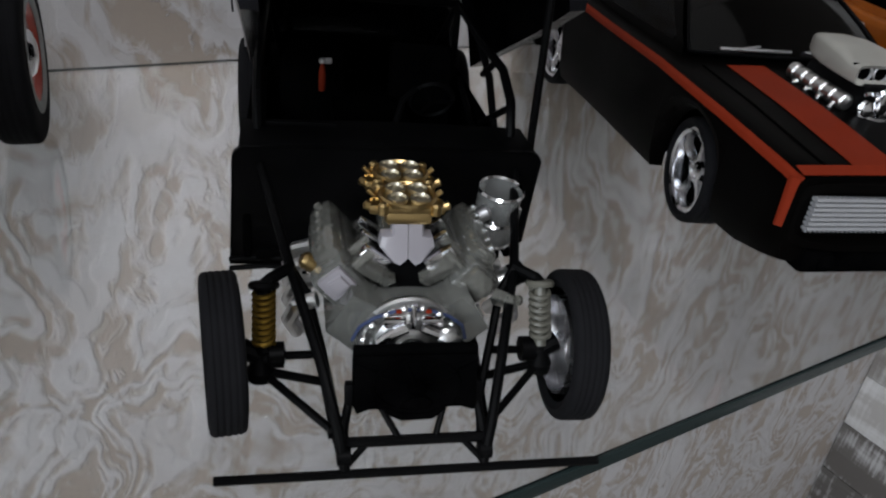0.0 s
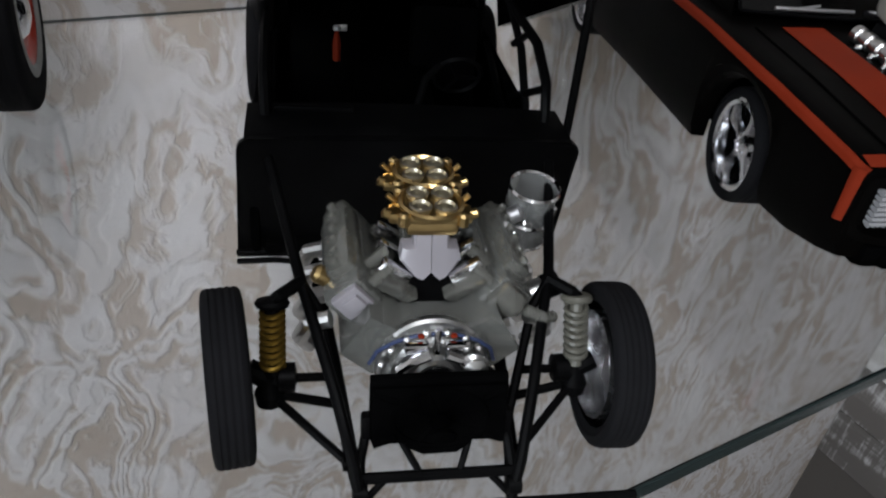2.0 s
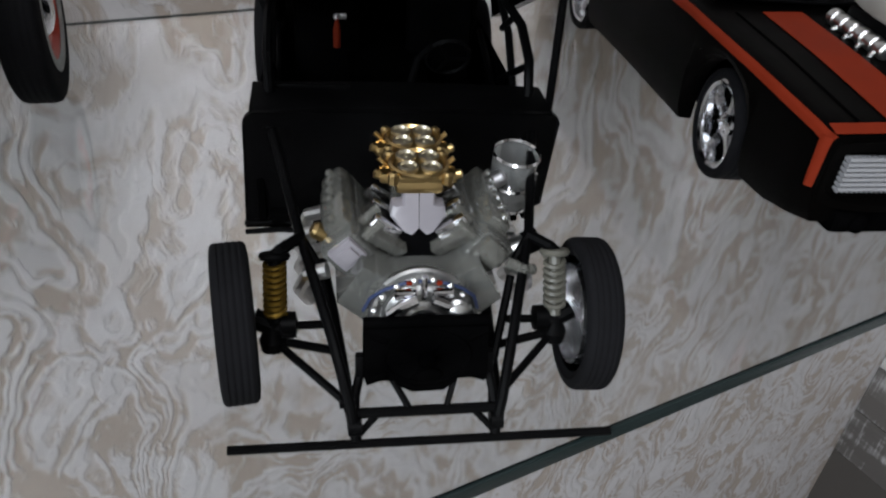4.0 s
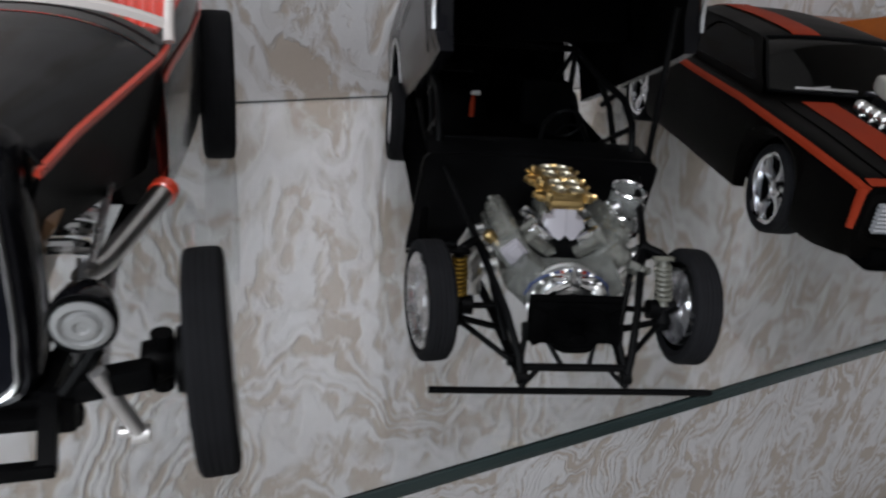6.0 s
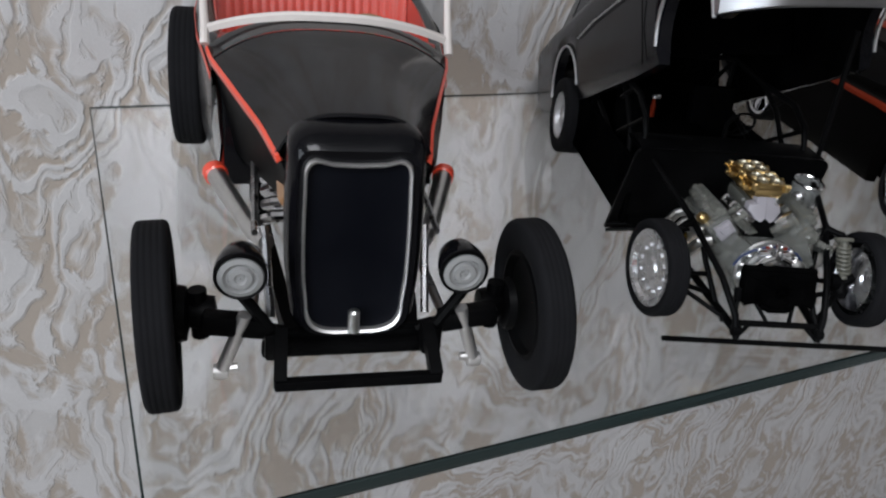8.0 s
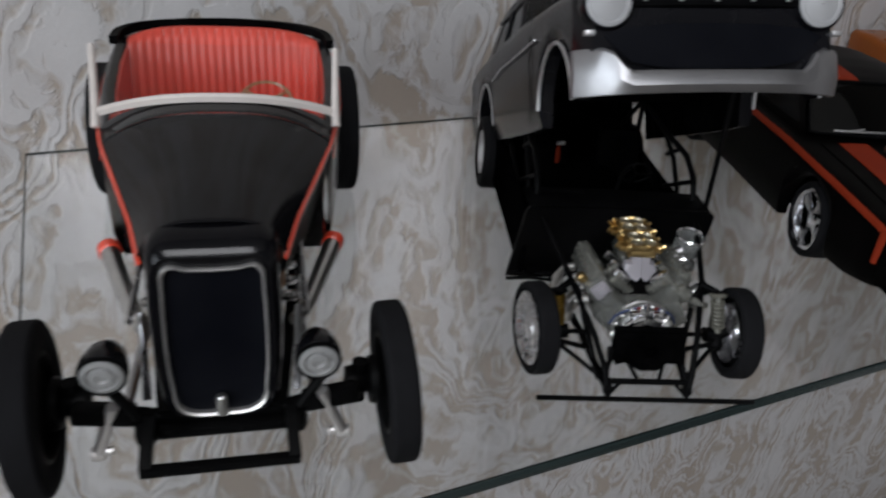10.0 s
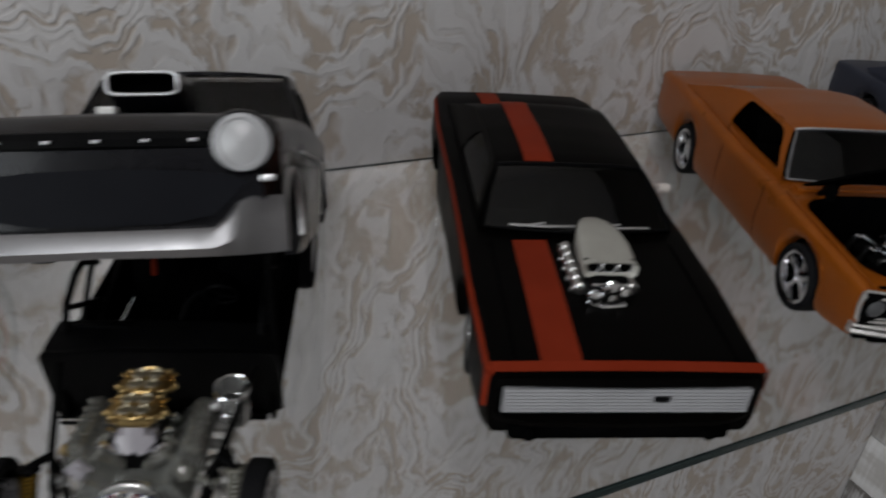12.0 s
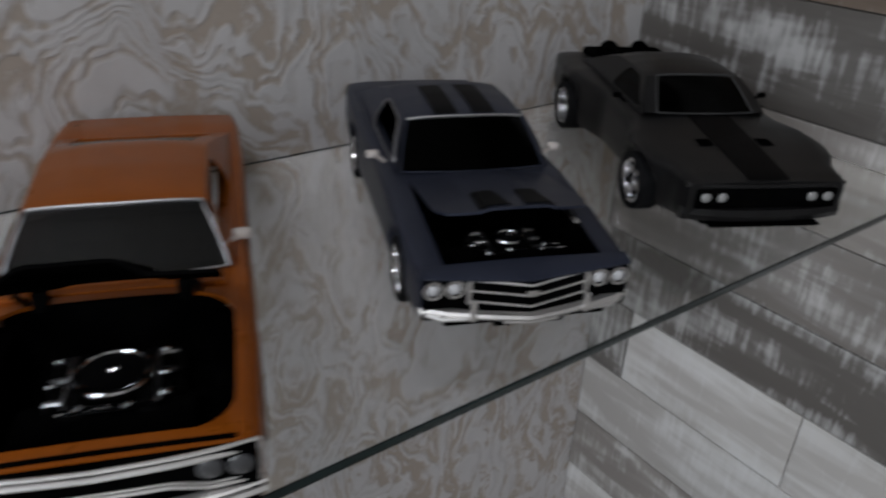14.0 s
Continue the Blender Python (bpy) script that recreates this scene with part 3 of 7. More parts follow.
def cabin(parent, paintm, hb, hr, y_base, y_top, y_roof, y_back, z_base, z_top, z_back, yc, trim, crown=2.6, base_bow=5.0, hw_back=None, w_end=0.62, inset=0.95, side_trim=None, glass=None, open_sides=False):
    """Roof, pillars and panes, with rounded rails. hb, hr: half widths at belt and roof; yc: where the side window ends at the belt;
    w_end: where it ends along the roof. Gives back a function that finds the roof's top."""
    hk = hw_back or hb
    zt = z_top - 0.4
    dy = y_back - y_roof
    rail = [(y_base, z_base), (y_base + 0.5 * (y_top - y_base), (z_base + zt) / 2 + 0.5), (y_top - 1.5, zt - 0.7), (y_top + 4, zt + 0.3), ((y_top + y_roof) / 2, zt + 1.0), (y_roof - 4, zt + 0.5),
            (y_roof + 2, zt - 0.6), (y_roof + 0.35 * dy, z_back + 0.70 * (zt - z_back)), (y_roof + 0.7 * dy, z_back + 0.30 * (zt - z_back)), (y_back, z_back)]
    belt = [(y_base, z_base - 0.4), (y_back, z_back)]

    def wide(y, z):
        b = lerp(y, belt)
        v = max(0.0, min(1.0, (z - b) / (zt - b)))
        w0 = lerp(y, [(y_base, hb), (y_roof, (hb + hk) / 2 + 0.6), (y_back, hk)])
        return w0 + (hr - w0) * v + 0.9 * math.sin(math.pi * v)

    def roof_pt(x, y, lift=0.0):
        z = lerp(y, rail)
        k = max(-1.0, min(1.0, x / wide(y, z)))
        f = max(0.0, min(1.0, (y - y_top) / (y_roof - y_top)))
        return Vector((x, y - 2.4 * (1 - k * k) * max(0, 1 - 2 * f), z + crown * (1 - abs(k) ** 2.8) * min(1.0, 0.75 + f) * max(0.0, min(1.0, (y_back - y) / dy)) + lift))
    bm = bmesh.new()
    patch(bm, lambda u, v: roof_pt((2 * v - 1) * wide(y_top + (y_roof - y_top) * u, lerp(y_top + (y_roof - y_top) * u, rail)), y_top + (y_roof - y_top) * u), 16, 18, -0.9)
    part("roof", bm, paintm, parent)

    def rear(u, k):
        y = y_roof + dy * u
        return roof_pt(k * wide(y, lerp(y, rail)), y)
    bm = bmesh.new()
    patch(bm, lambda u, v: rear(0.06 + 0.86 * u, (2 * v - 1) * 0.80) - Vector((0, 0, 0.3)), 8, 10, -0.5)
    part("rear_window", bm, glass or WINDOW, parent, "smoked rear window")
    bm = bmesh.new()
    for s in (-1, 1):
        patch(bm, lambda u, v, s=s: rear(u, s * (0.78 + 0.22 * v)), 10, 4, -0.8 * s)
    patch(bm, lambda u, v: rear(0.07 * u, (2 * v - 1) * 0.80), 2, 10, -0.6)
    patch(bm, lambda u, v: rear(0.91 + 0.09 * u, (2 * v - 1) * 0.80), 2, 10, -0.6)
    part("sail_panel", bm, paintm, parent)

    def screen(u, k):
        y = y_base + (y_top - y_base) * u
        z = lerp(y, rail)
        w = wide(y, z) * (1 - 0.015 * math.sin(math.pi * u))
        kk = 1 - k * k
        return Vector((w * k, y - (base_bow * (1 - u) + 2.4 * u) * kk, z + crown * 0.75 * u * (1 - abs(k) ** 2.8) + 0.5 * kk * (1 - u)))
    bm = bmesh.new()
    patch(bm, lambda u, v: screen(u, (2 * v - 1) * inset) - Vector((0, 0, 0.25)), 6, 12, -0.5)
    part("windshield", bm, glass or WINDOW, parent, "smoked windscreen")
    bm = bmesh.new()
    rod(bm, [screen(1, inset * (k / 8 - 1)) for k in range(17)], 0.65, 6)
    part("windshield_trim", bm, trim, parent)
    bm = bmesh.new()
    rod(bm, [screen(0, inset * (k / 8 - 1)) for k in range(17)], 0.45, 6)
    for s in (-1, 1):
        rod(bm, [screen(u / 8, s * inset) for u in range(9)], 0.5, 6)
    part("windshield_frame", bm, (BLUE if paintm == BLUE else DULL_SILVER) if trim == SILVER else trim, parent)
    if inset < 0.93:
        for s in (-1, 1):
            bm = bmesh.new()
            patch(bm, lambda u, v, s=s: screen(u, s * (inset + (1 - inset) * v)), 6, 3, -0.7 * s)
            part("windshield_surround", bm, paintm, parent)
    # Black blocks added as seats, tall enough to hide the bright far side.
    if open_sides:
        for s in (-1, 1):
            bm = bmesh.new()
            box(bm, (s * 13, y_base + 38, z_base - 12), (22, 22, 7), 2.0)
            box(bm, (s * 13, y_base + 50, z_base - 1.0), (21, 5, 21), 2.0, Euler((radians(-12), 0, 0)))
            part("front_seat", bm, MATT_BLACK, parent, "added black seat block that keeps the cabin dark")
        bm = bmesh.new()
        box(bm, (0, y_base + 66, z_base - 10), (50, 16, 8), 2.0)
        box(bm, (0, y_base + 76, z_base - 1.0), (50, 5, 18), 2.0, Euler((radians(-16), 0, 0)))
        part("rear_bench", bm, MATT_BLACK, parent, "added black bench block that keeps the cabin dark")
        bm = bmesh.new()
        box(bm, (0, y_base + 9, z_base - 4.5), (54, 9, 8), 2.0)
        part("dashboard", bm, MATT_BLACK, parent)
    # side panels, each with a window through it
    yt, yr = y_top + 3.5, y_top + (y_roof - y_top) * w_end
    quad = [(y_base + 4.5, z_base + 0.6), (yc, lerp(yc, belt) + 1.0), (yr, lerp(yr, rail) - 1.5), (yt, lerp(yt, rail) - 1.7)]

    def win(qx, qy):
        a, b = squircle(qx, qy)
        a, b = (a + 1) / 2, (b + 1) / 2
        return tuple(quad[0][i] * (1 - a) * (1 - b) + quad[1][i] * a * (1 - b) + quad[2][i] * a * b + quad[3][i] * (1 - a) * b for i in (0, 1))
    n = 12
    inner, outer = [], []
    for i in range(n):
        f = i / n
        inner.append(win(-1 + 2 * f, -1))
        y = y_base + (y_back - y_base) * f
        outer.append((y, lerp(y, belt) - 3.2))
    for i in range(n):
        f = i / n
        inner.append(win(1, -1 + 2 * f))
        y = y_back + (y_roof - y_back) * f
        outer.append((y, lerp(y, rail)))
    for i in range(n):
        f = i / n
        inner.append(win(1 - 2 * f, 1))
        y = y_roof + (y_top - y_roof) * f
        outer.append((y, lerp(y, rail)))
    for i in range(n):
        f = i / n
        inner.append(win(-1, 1 - 2 * f))
        y = y_top + (y_base - y_top) * f
        outer.append((y, lerp(y, rail)))
    for s in (-1, 1):
        at = lambda p, d=0.0: (s * (wide(p[0], p[1]) + d), p[0], p[1])
        bm = bmesh.new()
        mid = [((a[0] + b[0]) / 2, (a[1] + b[1]) / 2) for a, b in zip(inner, outer)]
        rings(bm, [[at(p) for p in outer], [at(p) for p in mid], [at(p) for p in inner], [at(p, -1.0) for p in inner]], True, False, False)
        part("roof_pillar", bm, paintm, parent)
        if not open_sides:
            bm = bmesh.new()
            patch(bm, lambda u, v: at(win(2 * v - 1, 2 * u - 1), -0.6), 6, 8, 0.3)
            part("side_window", bm, DARK_WINDOW, parent, "dark-tinted side pane")
        if side_trim:
            bm = bmesh.new()
            rod(bm, [at(p, 0.2) for p in inner + inner[:1]], 0.55, 6)
            part("window_trim", bm, side_trim, parent, "bright side window frame")
    # cockpit
    bm = bmesh.new()
    box(bm, (0, y_base + 9, z_base - 3), (hb * 1.8, 10, 6), 1.5)
    part("dashboard", bm, MATT_BLACK, parent)
    bm = bmesh.new()
    lathe(bm, [(5.2, 0), (5.8, 0.5), (5.2, 1.0), (4.7, 0.5), (5.2, 0)], (hb * 0.45, y_base + 17, z_base - 1), (0, 1, 0.5), 24)
    rod(bm, [(hb * 0.45, y_base + 17, z_base - 1), (hb * 0.45, y_base + 9, z_base - 4)], 0.7)
    part("steering_wheel", bm, BLACK, parent)
    for s in (-1, 1):
        bm = bmesh.new()
        box(bm, (s * hb * 0.45, y_base + 32, 14), (hb * 0.68, 22, 8), 2.5)
        box(bm, (s * hb * 0.45, y_base + 43, 25), (hb * 0.66, 6, 24), 2.5, Euler((radians(-12), 0, 0)))
        part("seat", bm, MATT_BLACK, parent)
    return roof_pt


def underside(parent, length, hw, z0=6, z1=20):
    bm = bmesh.new()
    box(bm, (0, length / 2, (z0 + 12) / 2), (hw * 1.25, length * 0.94, 12 - z0 + 2), 1.5)
    box(bm, (0, length * 0.09, 17), (hw * 1.15, length * 0.10, 16), 1.5)
    box(bm, (0, length * 0.90, 18), (hw * 1.25, length * 0.10, 20), 1.5)
    part("underbody", bm, MATT_BLACK, parent)


def mirror(parent, s, x, y, z, mat=None, size=1.0):
    bm = bmesh.new()
    rod(bm, [(s * (x - 5.5), y + 1, z - 4), (s * (x - 1), y, z - 0.6)], 0.8 * size)
    rings(bm, [[(s * x + k * size * 2.4 * cx, y + dy * size, z + k * size * 1.35 * cz) for cx, cz in ((-1, -0.6), (-0.8, -1), (0.8, -1), (1, -0.5), (1, 0.5), (0.7, 1), (-0.8, 1), (-1, 0.6))] for k, dy in ((0.45, -1.5), (0.85, -1.0), (1.0, 0.0), (1.0, 0.7), (0.85, 0.9))], True, True, True)
    # Pale paint passed in here stands for lamplight gleaming on chrome.
    part("side_mirror", bm, mat or CHROME, parent, "wing mirror with its chrome gleam painted pale" if mat != MATT_BLACK else "")


def round_lamp(bm, c, r, axis=(0, -1, 0), depth=1.2):
    lathe(bm, [(r, -depth), (r * 1.05, 0), (r * 0.9, 0.35), (r * 0.5, 0.75), (0.05, 0.9)], c, axis, 20)


def bumper_bar(bm, hw, y, z, h, sweep, depth=2.6, n=18, vee=0.0, point=0.0):
    """A wrap-round bumper blade: follows a bowed line in plan; vee drops its middle."""
    loops = []
    for i in range(n + 1):
        k = 2 * i / n - 1
        x = hw * k
        yy = y + sweep * abs(k) ** 2.6 - point * (1 - abs(k))
        zz = z - vee * (1 - abs(k)) 
        loops.append([(x, yy - depth * 0.5, zz - h * 0.35), (x, yy - depth * 0.65, zz), (x, yy - depth * 0.45, zz + h * 0.4), (x, yy + depth * 0.3, zz + h * 0.5), (x, yy + depth * 0.3, zz - h * 0.5)])
    rings(bm, loops)


def bay_engine(parent, c, ring_r, spread, bits):
    """Small dressed V8 in a black bay: thin chrome ring on the air cleaner, bright fittings round it."""
    x, y, z = c
    bm = bmesh.new()
    box(bm, (x, y, z - 9), (15, 28, 12), 1.2)
    for k in (-1, 1):
        box(bm, (x + k * 10, y, z - 4), (8, 27, 6), 1.4, Euler((0, radians(k * 36), 0)))
    lathe(bm, [(ring_r, 0), (ring_r * 1.02, 1.4), (ring_r * 0.9, 2.4), (3, 2.8), (0.1, 2.9)], (x, y, z), (0, 0, 1), 32)
    e = part("engine", bm, BLACK, parent, "black V8 engine with chrome parts")
    bm = bmesh.new()
    loops = []
    for k in range(41):
        a = 2 * math.pi * k / 40
        o = Vector((x, y, z + 2.3))
        d = Vector((math.cos(a), math.sin(a), 0))
        loops.append([o + d * (ring_r + 1.0 * math.cos(b)) + Vector((0, 0, 0.9 * math.sin(b))) for b in (2 * math.pi * j / 8 for j in range(8))])
    rings(bm, loops, True, False, False)
    lathe(bm, [(1.3, 0), (1.4, 0.5), (0.8, 1.2), (0.1, 1.3)], (x, y, z + 2.8), (0, 0, 1), 16)
    part("air_cleaner", bm, CHROME, e, "round chrome air cleaner rim")
    for k in (-1, 1):
        for dy in (-0.62, 0.05, 0.68):
            p = Vector((x + k * spread, y + dy * spread, z - 0.5))
            bm = bmesh.new()
            rod(bm, [p + Vector((-k * 2, 0, 1.0)), p + Vector((k * 1.6, 0.4, 0.6)), p + Vector((k * 2.6, 1.0, -4)), p + Vector((k * 2.2, 2, -9))], 1.05, 8)
            part("header_pipe", bm, BLURRED_CHROME, e, "chrome header pipe")
        bm = bmesh.new()
        rod(bm, [(x + k * (spread - 2.4), y - spread * 0.8, z + 0.4), (x + k * (spread - 2.8), y, z + 0.9), (x + k * (spread - 2.6), y + spread * 0.8, z + 0.2)], 0.7, 8)
        part("cover_rail", bm, BLURRED_CHROME, e)
    bm = bmesh.new()
    for dx, dyy, w, d in bits:
        box(bm, (x + dx, y + dyy, z + 0.6), (w, d, 1.5), 0.5)
        lathe(bm, [(1.2, 0), (1.3, 0.8), (0.8, 1.4), (0.1, 1.5)], (x + dx - w * 0.3, y + dyy, z + 1.0), (0, -0.3, 1), 10)
    part("engine_fitting", bm, CHROME, e, "bright engine fittings")
    bm = bmesh.new()
    rod(bm, [(x - spread * 0.9, y - spread * 0.86, z - 1.2), (x - 3, y - spread * 0.98, z + 0.3), (x + 4, y - spread * 0.98, z + 0.2), (x + spread * 0.9, y - spread * 0.84, z - 0.8)], 0.75, 8)
    part("fuel_line", bm, CHROME, e)
    return e


def build_striped_coupe():
    """Black coupe with red stripes and a blown engine through its bonnet."""
    car = thing("muscle_car", 0.1808, 0.0641, SHELF, -20.3, "black toy muscle coupe with red stripes and chrome blower", "model car", "model cars on the shelf")
    L = 217
    sh = Shell(L, [(0, 38.2), (2.5, 39.6), (40, 40.6), (110, 40.2), (165, 41.2), (205, 39.5), (L, 37)],
               [(0, 33.2), (4, 34.2), (35, 36.6), (70, 38.2), (110, 38.4), (160, 40.2), (200, 39.6), (L, 37.2)],
               [(0, 0.5), (20, 0.8), (65, 1.0), (120, 1.3), (175, 0.8), (L, 0.6)],
               [(0, 13), (16, 9.5), (60, 8), (140, 8), (180, 10), (L, 13)], [(44.5, 13.6, 17.8), (163, 13.6, 17.8)])
    bm = bmesh.new()
    sh.build(bm, [(29, 72, 168)])
    part("body", bm, BODY_BLACK, car)
    underside(car, L, 40)
    roof = cabin(car, BODY_BLACK, 33.8, 26.8, 69, 90, 148, 188, 40.5, 54.5, 41, 132, STRIPE_BLACK, 2.4, 5.0, None, 0.60, 0.96)
    for s in (-1, 1):
        for y in (44.5, 163):
            w = wheel(car, (s * 33.0, y, 14.4), s, 14.4, 10.5, 11.3, "five", CHROME)
            if y < 100:
                swing_wheel(w, (s * 33.0, y, 14.4), -6.0, 0.0)
        bm = bmesh.new()
        sh.side_line(bm, s, 0.6, 214, 0.8 if s < 0 else 2.4, 2.1 if s < 0 else 4.0, 90)
        part("belt_stripe", bm, RED, car, "red stripe along the flank")
        if s > 0:
            mirror(car, s, 37.2, 92, 45.4, FRAME_AND_GLEAM, 1.2)
    # front: recessed full-width grille in a black loop
    bm = bmesh.new()
    rows = []
    for (dx, dz, y) in ((0, 0, 0.5), (0, 0, -2.8), (-1.8, -1.8, -3.2), (-3.2, -3.0, 0.4)):
        ring = []
        for k in range(40):
            a = 2 * math.pi * k / 40
            cx, cz = math.cos(a), math.sin(a)
            q = 0.22
            x = (38.4 + dx) * math.copysign(abs(cx) ** q, cx)
            z = 24.6 + (8.2 + dz) * math.copysign(abs(cz) ** 0.45, cz)
            ring.append((x, y + 4.0 * (abs(x) / 40) ** 4, z))
        rows.append(ring)
    rings(bm, rows, True, False, False)
    part("grille_surround", bm, BODY_BLACK, car, "black loop bumper round the grille")
    bm = bmesh.new()
    for i in range(7):
        z = 21.6 + i * 1.15
        loops = [[(x, y, z + d) for y, d in ((-1.6, -0.35), (-2.1, 0.1), (-1.6, 0.5), (0.2, 0.4), (0.2, -0.3))] for x in np.linspace(-34.5, 34.5, 12)]
        rings(bm, loops)
    for x in np.linspace(-34, 34, 60):
        box(bm, (x, -0.9, 25), (0.35, 1.0, 8.4), 0)
    part("grille", bm, GRILLE_GREY, car, "bright ribbed full-width grille")
    bm = bmesh.new()
    box(bm, (9, -2.5, 26.5), (4.5, 0.8, 1.5), 0.3)
    part("grille_emblem", bm, BLACK, car)
    bm = bmesh.new()
    box(bm, (0, 1.4, 13.5), (64, 6, 5.5), 1.6)
    box(bm, (0, -1.2, 14.5), (34, 1.6, 3), 0.6)
    for s in (-1, 1):
        lathe(bm, [(2.4, 0), (2.2, 1.0), (1.2, 1.5), (0.1, 1.6)], (s * 26, -1.2, 13.2), (0, -1, 0), 16)
    part("front_valance", bm, MATT_BLACK, car)
    # stripes
    bm = bmesh.new()
    sh.ribbon(bm, -38.4, 38.4, 0.2, 3.4, 0.32, 6)
    part("nose_stripe", bm, RED, car, "red band across the nose")
    for s in (-1, 1):
        bm = bmesh.new()
        patch(bm, lambda u, v: (s * (sh.half(0.4 + 4.2 * v) * 0.998 + 0.25), 0.3 + (2.4 - 0.9 * u) * v + 0.5 * u, sh.top(36, 2) - 1.2 - 11.5 * u), 8, 3)
        part("corner_stripe", bm, RED, car, "red band down the nose corner")
    bm = bmesh.new()
    sh.ribbon(bm, -24.4, -13.0, 3.4, 62, 0.2, 24, -23.4, -12.0)
    part("hood_stripe", bm, RED, car, "broad red bonnet stripe")
    bm = bmesh.new()
    sh.ribbon(bm, -31.5, -30.9, 4, 62, 0.1, 16, -31.0, -30.4)
    part("bonnet_gap", bm, MATT_BLACK, car)
    bm = bmesh.new()
    sh.ribbon(bm, 30.9, 31.5, 4, 62, 0.1, 16, 30.4, 31.0)
    part("bonnet_gap", bm, MATT_BLACK, car)
    bm = bmesh.new()

    def roofstripe(u, v):
        return roof(-16.5 + 10 * v, 90.6 + 64 * u, 0.45)
    patch(bm, roofstripe, 28, 8, 0.12)
    part("roof_stripe", bm, RED, car, "red roof stripe")
    bm = bmesh.new()
    sh.ribbon(bm, -17.5, -8, 181, 214, 0.2, 12)
    part("deck_stripe", bm, RED, car)
    # wipers and cowl
    bm = bmesh.new()
    for x0 in (-24, 2):
        rod(bm, [(x0, 66.9, 42.0), (x0 + 12, 65.2, 42.4), (x0 + 22, 66.0, 42.2)], 0.5)
        rod(bm, [(x0 + 3, 65.8, 42.0), (x0 + 12, 66.4, 43.2)], 0.35)
    part("wiper", bm, SILVER, car, "silver wiper blades")
    # blower with three-mouth scoop
    bm = bmesh.new()
    box(bm, (0, 38, 42), (12, 24, 9), 1.5)
    eng = part("engine", bm, BLACK, car, "blown engine rising through bonnet")
    eng.location = (0.0004, 0.0036, -0.0022)
    for k in (-1, 1):
        bm = bmesh.new()
        prof = []
        for i in range(6):
            prof += [(1.7, i * 4.2), (2.15, i * 4.2 + 0.5), (2.15, i * 4.2 + 2.6), (1.7, i * 4.2 + 3.1)]
        lathe(bm, [(0.1, -0.2)] + prof + [(0.1, 25)], (k * 7.9, 28, 41.4), (0, 1, 0.05), 16)
        for i in range(4):
            rod(bm, [(k * 7.4, 30 + i * 5.6, 41), (k * 9.8, 30.5 + i * 5.6, 40.6), (k * 10.4, 31 + i * 5.6, 37.5)], 0.8, 8)
        part("blower_rail", bm, SATIN, eng, "ribbed metal rail of the blower")
    bm = bmesh.new()
    for x, y, z, r in ((0.5, 26, 43.4, 2.6), (-4.2, 26, 41.0, 2.0), (4.4, 26, 42.0, 2.2), (0.2, 25.4, 40.6, 2.2)):
        lathe(bm, [(r, 0), (r * 1.06, 0.5), (r * 0.8, 1.0), (r * 0.8, 1.8), (r * 1.02, 2.3), (r * 0.4, 2.7), (0.1, 2.8)], (x, y, z), (0, -1, 0.1), 18)
    box(bm, (0, 26.4, 44.6), (11, 2.4, 1.4), 0.5)
    box(bm, (-1.6, 23.2, 43), (2.6, 0.9, 5.2), 0.3)
    rod(bm, [(-6.2, 25, 39.4), (-2, 22.8, 38.8), (5, 23.4, 39.2)], 0.7, 8)
    part("pulley", bm, CHROME, eng, "chrome blower pulleys and belt drive")
    # scoop: rounded wedge, open in front
    def scoop_ring(y, hw, z0, z1, q=0.30):
        return [(0.84 * hw * math.copysign(abs(math.cos(a)) ** q, math.cos(a)), y, (z0 + z1) / 2 + (z1 - z0) / 2 * math.copysign(abs(math.sin(a)) ** 0.45, math.sin(a))) for a in (2 * math.pi * k / 32 for k in range(32))]
    bm = bmesh.new()
    rings(bm, [scoop_ring(29.0, 8.2, 47.2, 50.1), scoop_ring(27.8, 9.9, 46.0, 51.1), scoop_ring(30.6, 9.9, 46.0, 51.0), scoop_ring(37.5, 9.5, 46.0, 53.0, 0.36), scoop_ring(44.5, 8.4, 46.2, 53.6, 0.42), scoop_ring(50.5, 6.4, 46.6, 53.2, 0.5), scoop_ring(54.2, 4.2, 47.2, 52.4, 0.6), scoop_ring(56.0, 2.0, 48.4, 51.0, 0.8)], True, False, True)
    sc = part("air_scoop", bm, GREY_PLASTIC, eng, "grey three-mouth air scoop")
    bm = bmesh.new()
    box(bm, (0, 30.6, 48.7), (15.6, 1, 4.4), 0.3)
    part("scoop_mouth", bm, MATT_BLACK, sc)
    bm = bmesh.new()
    for x in (-4.9, 0, 4.9):
        lathe(bm, [(2.2, 0), (2.4, 0.5), (2.1, 0.7), (1.8, 0.1)], (x, 29.8, 48.7), (0, -1, 0), 20)
    part("scoop_ring", bm, SILVER, sc, "bright rings round the mouths")
    bm = bmesh.new()
    box(bm, (0, L + 0.4, 27), (66, 2.4, 6), 0.9)
    part("tail_panel", bm, MATT_BLACK, car)
    return car


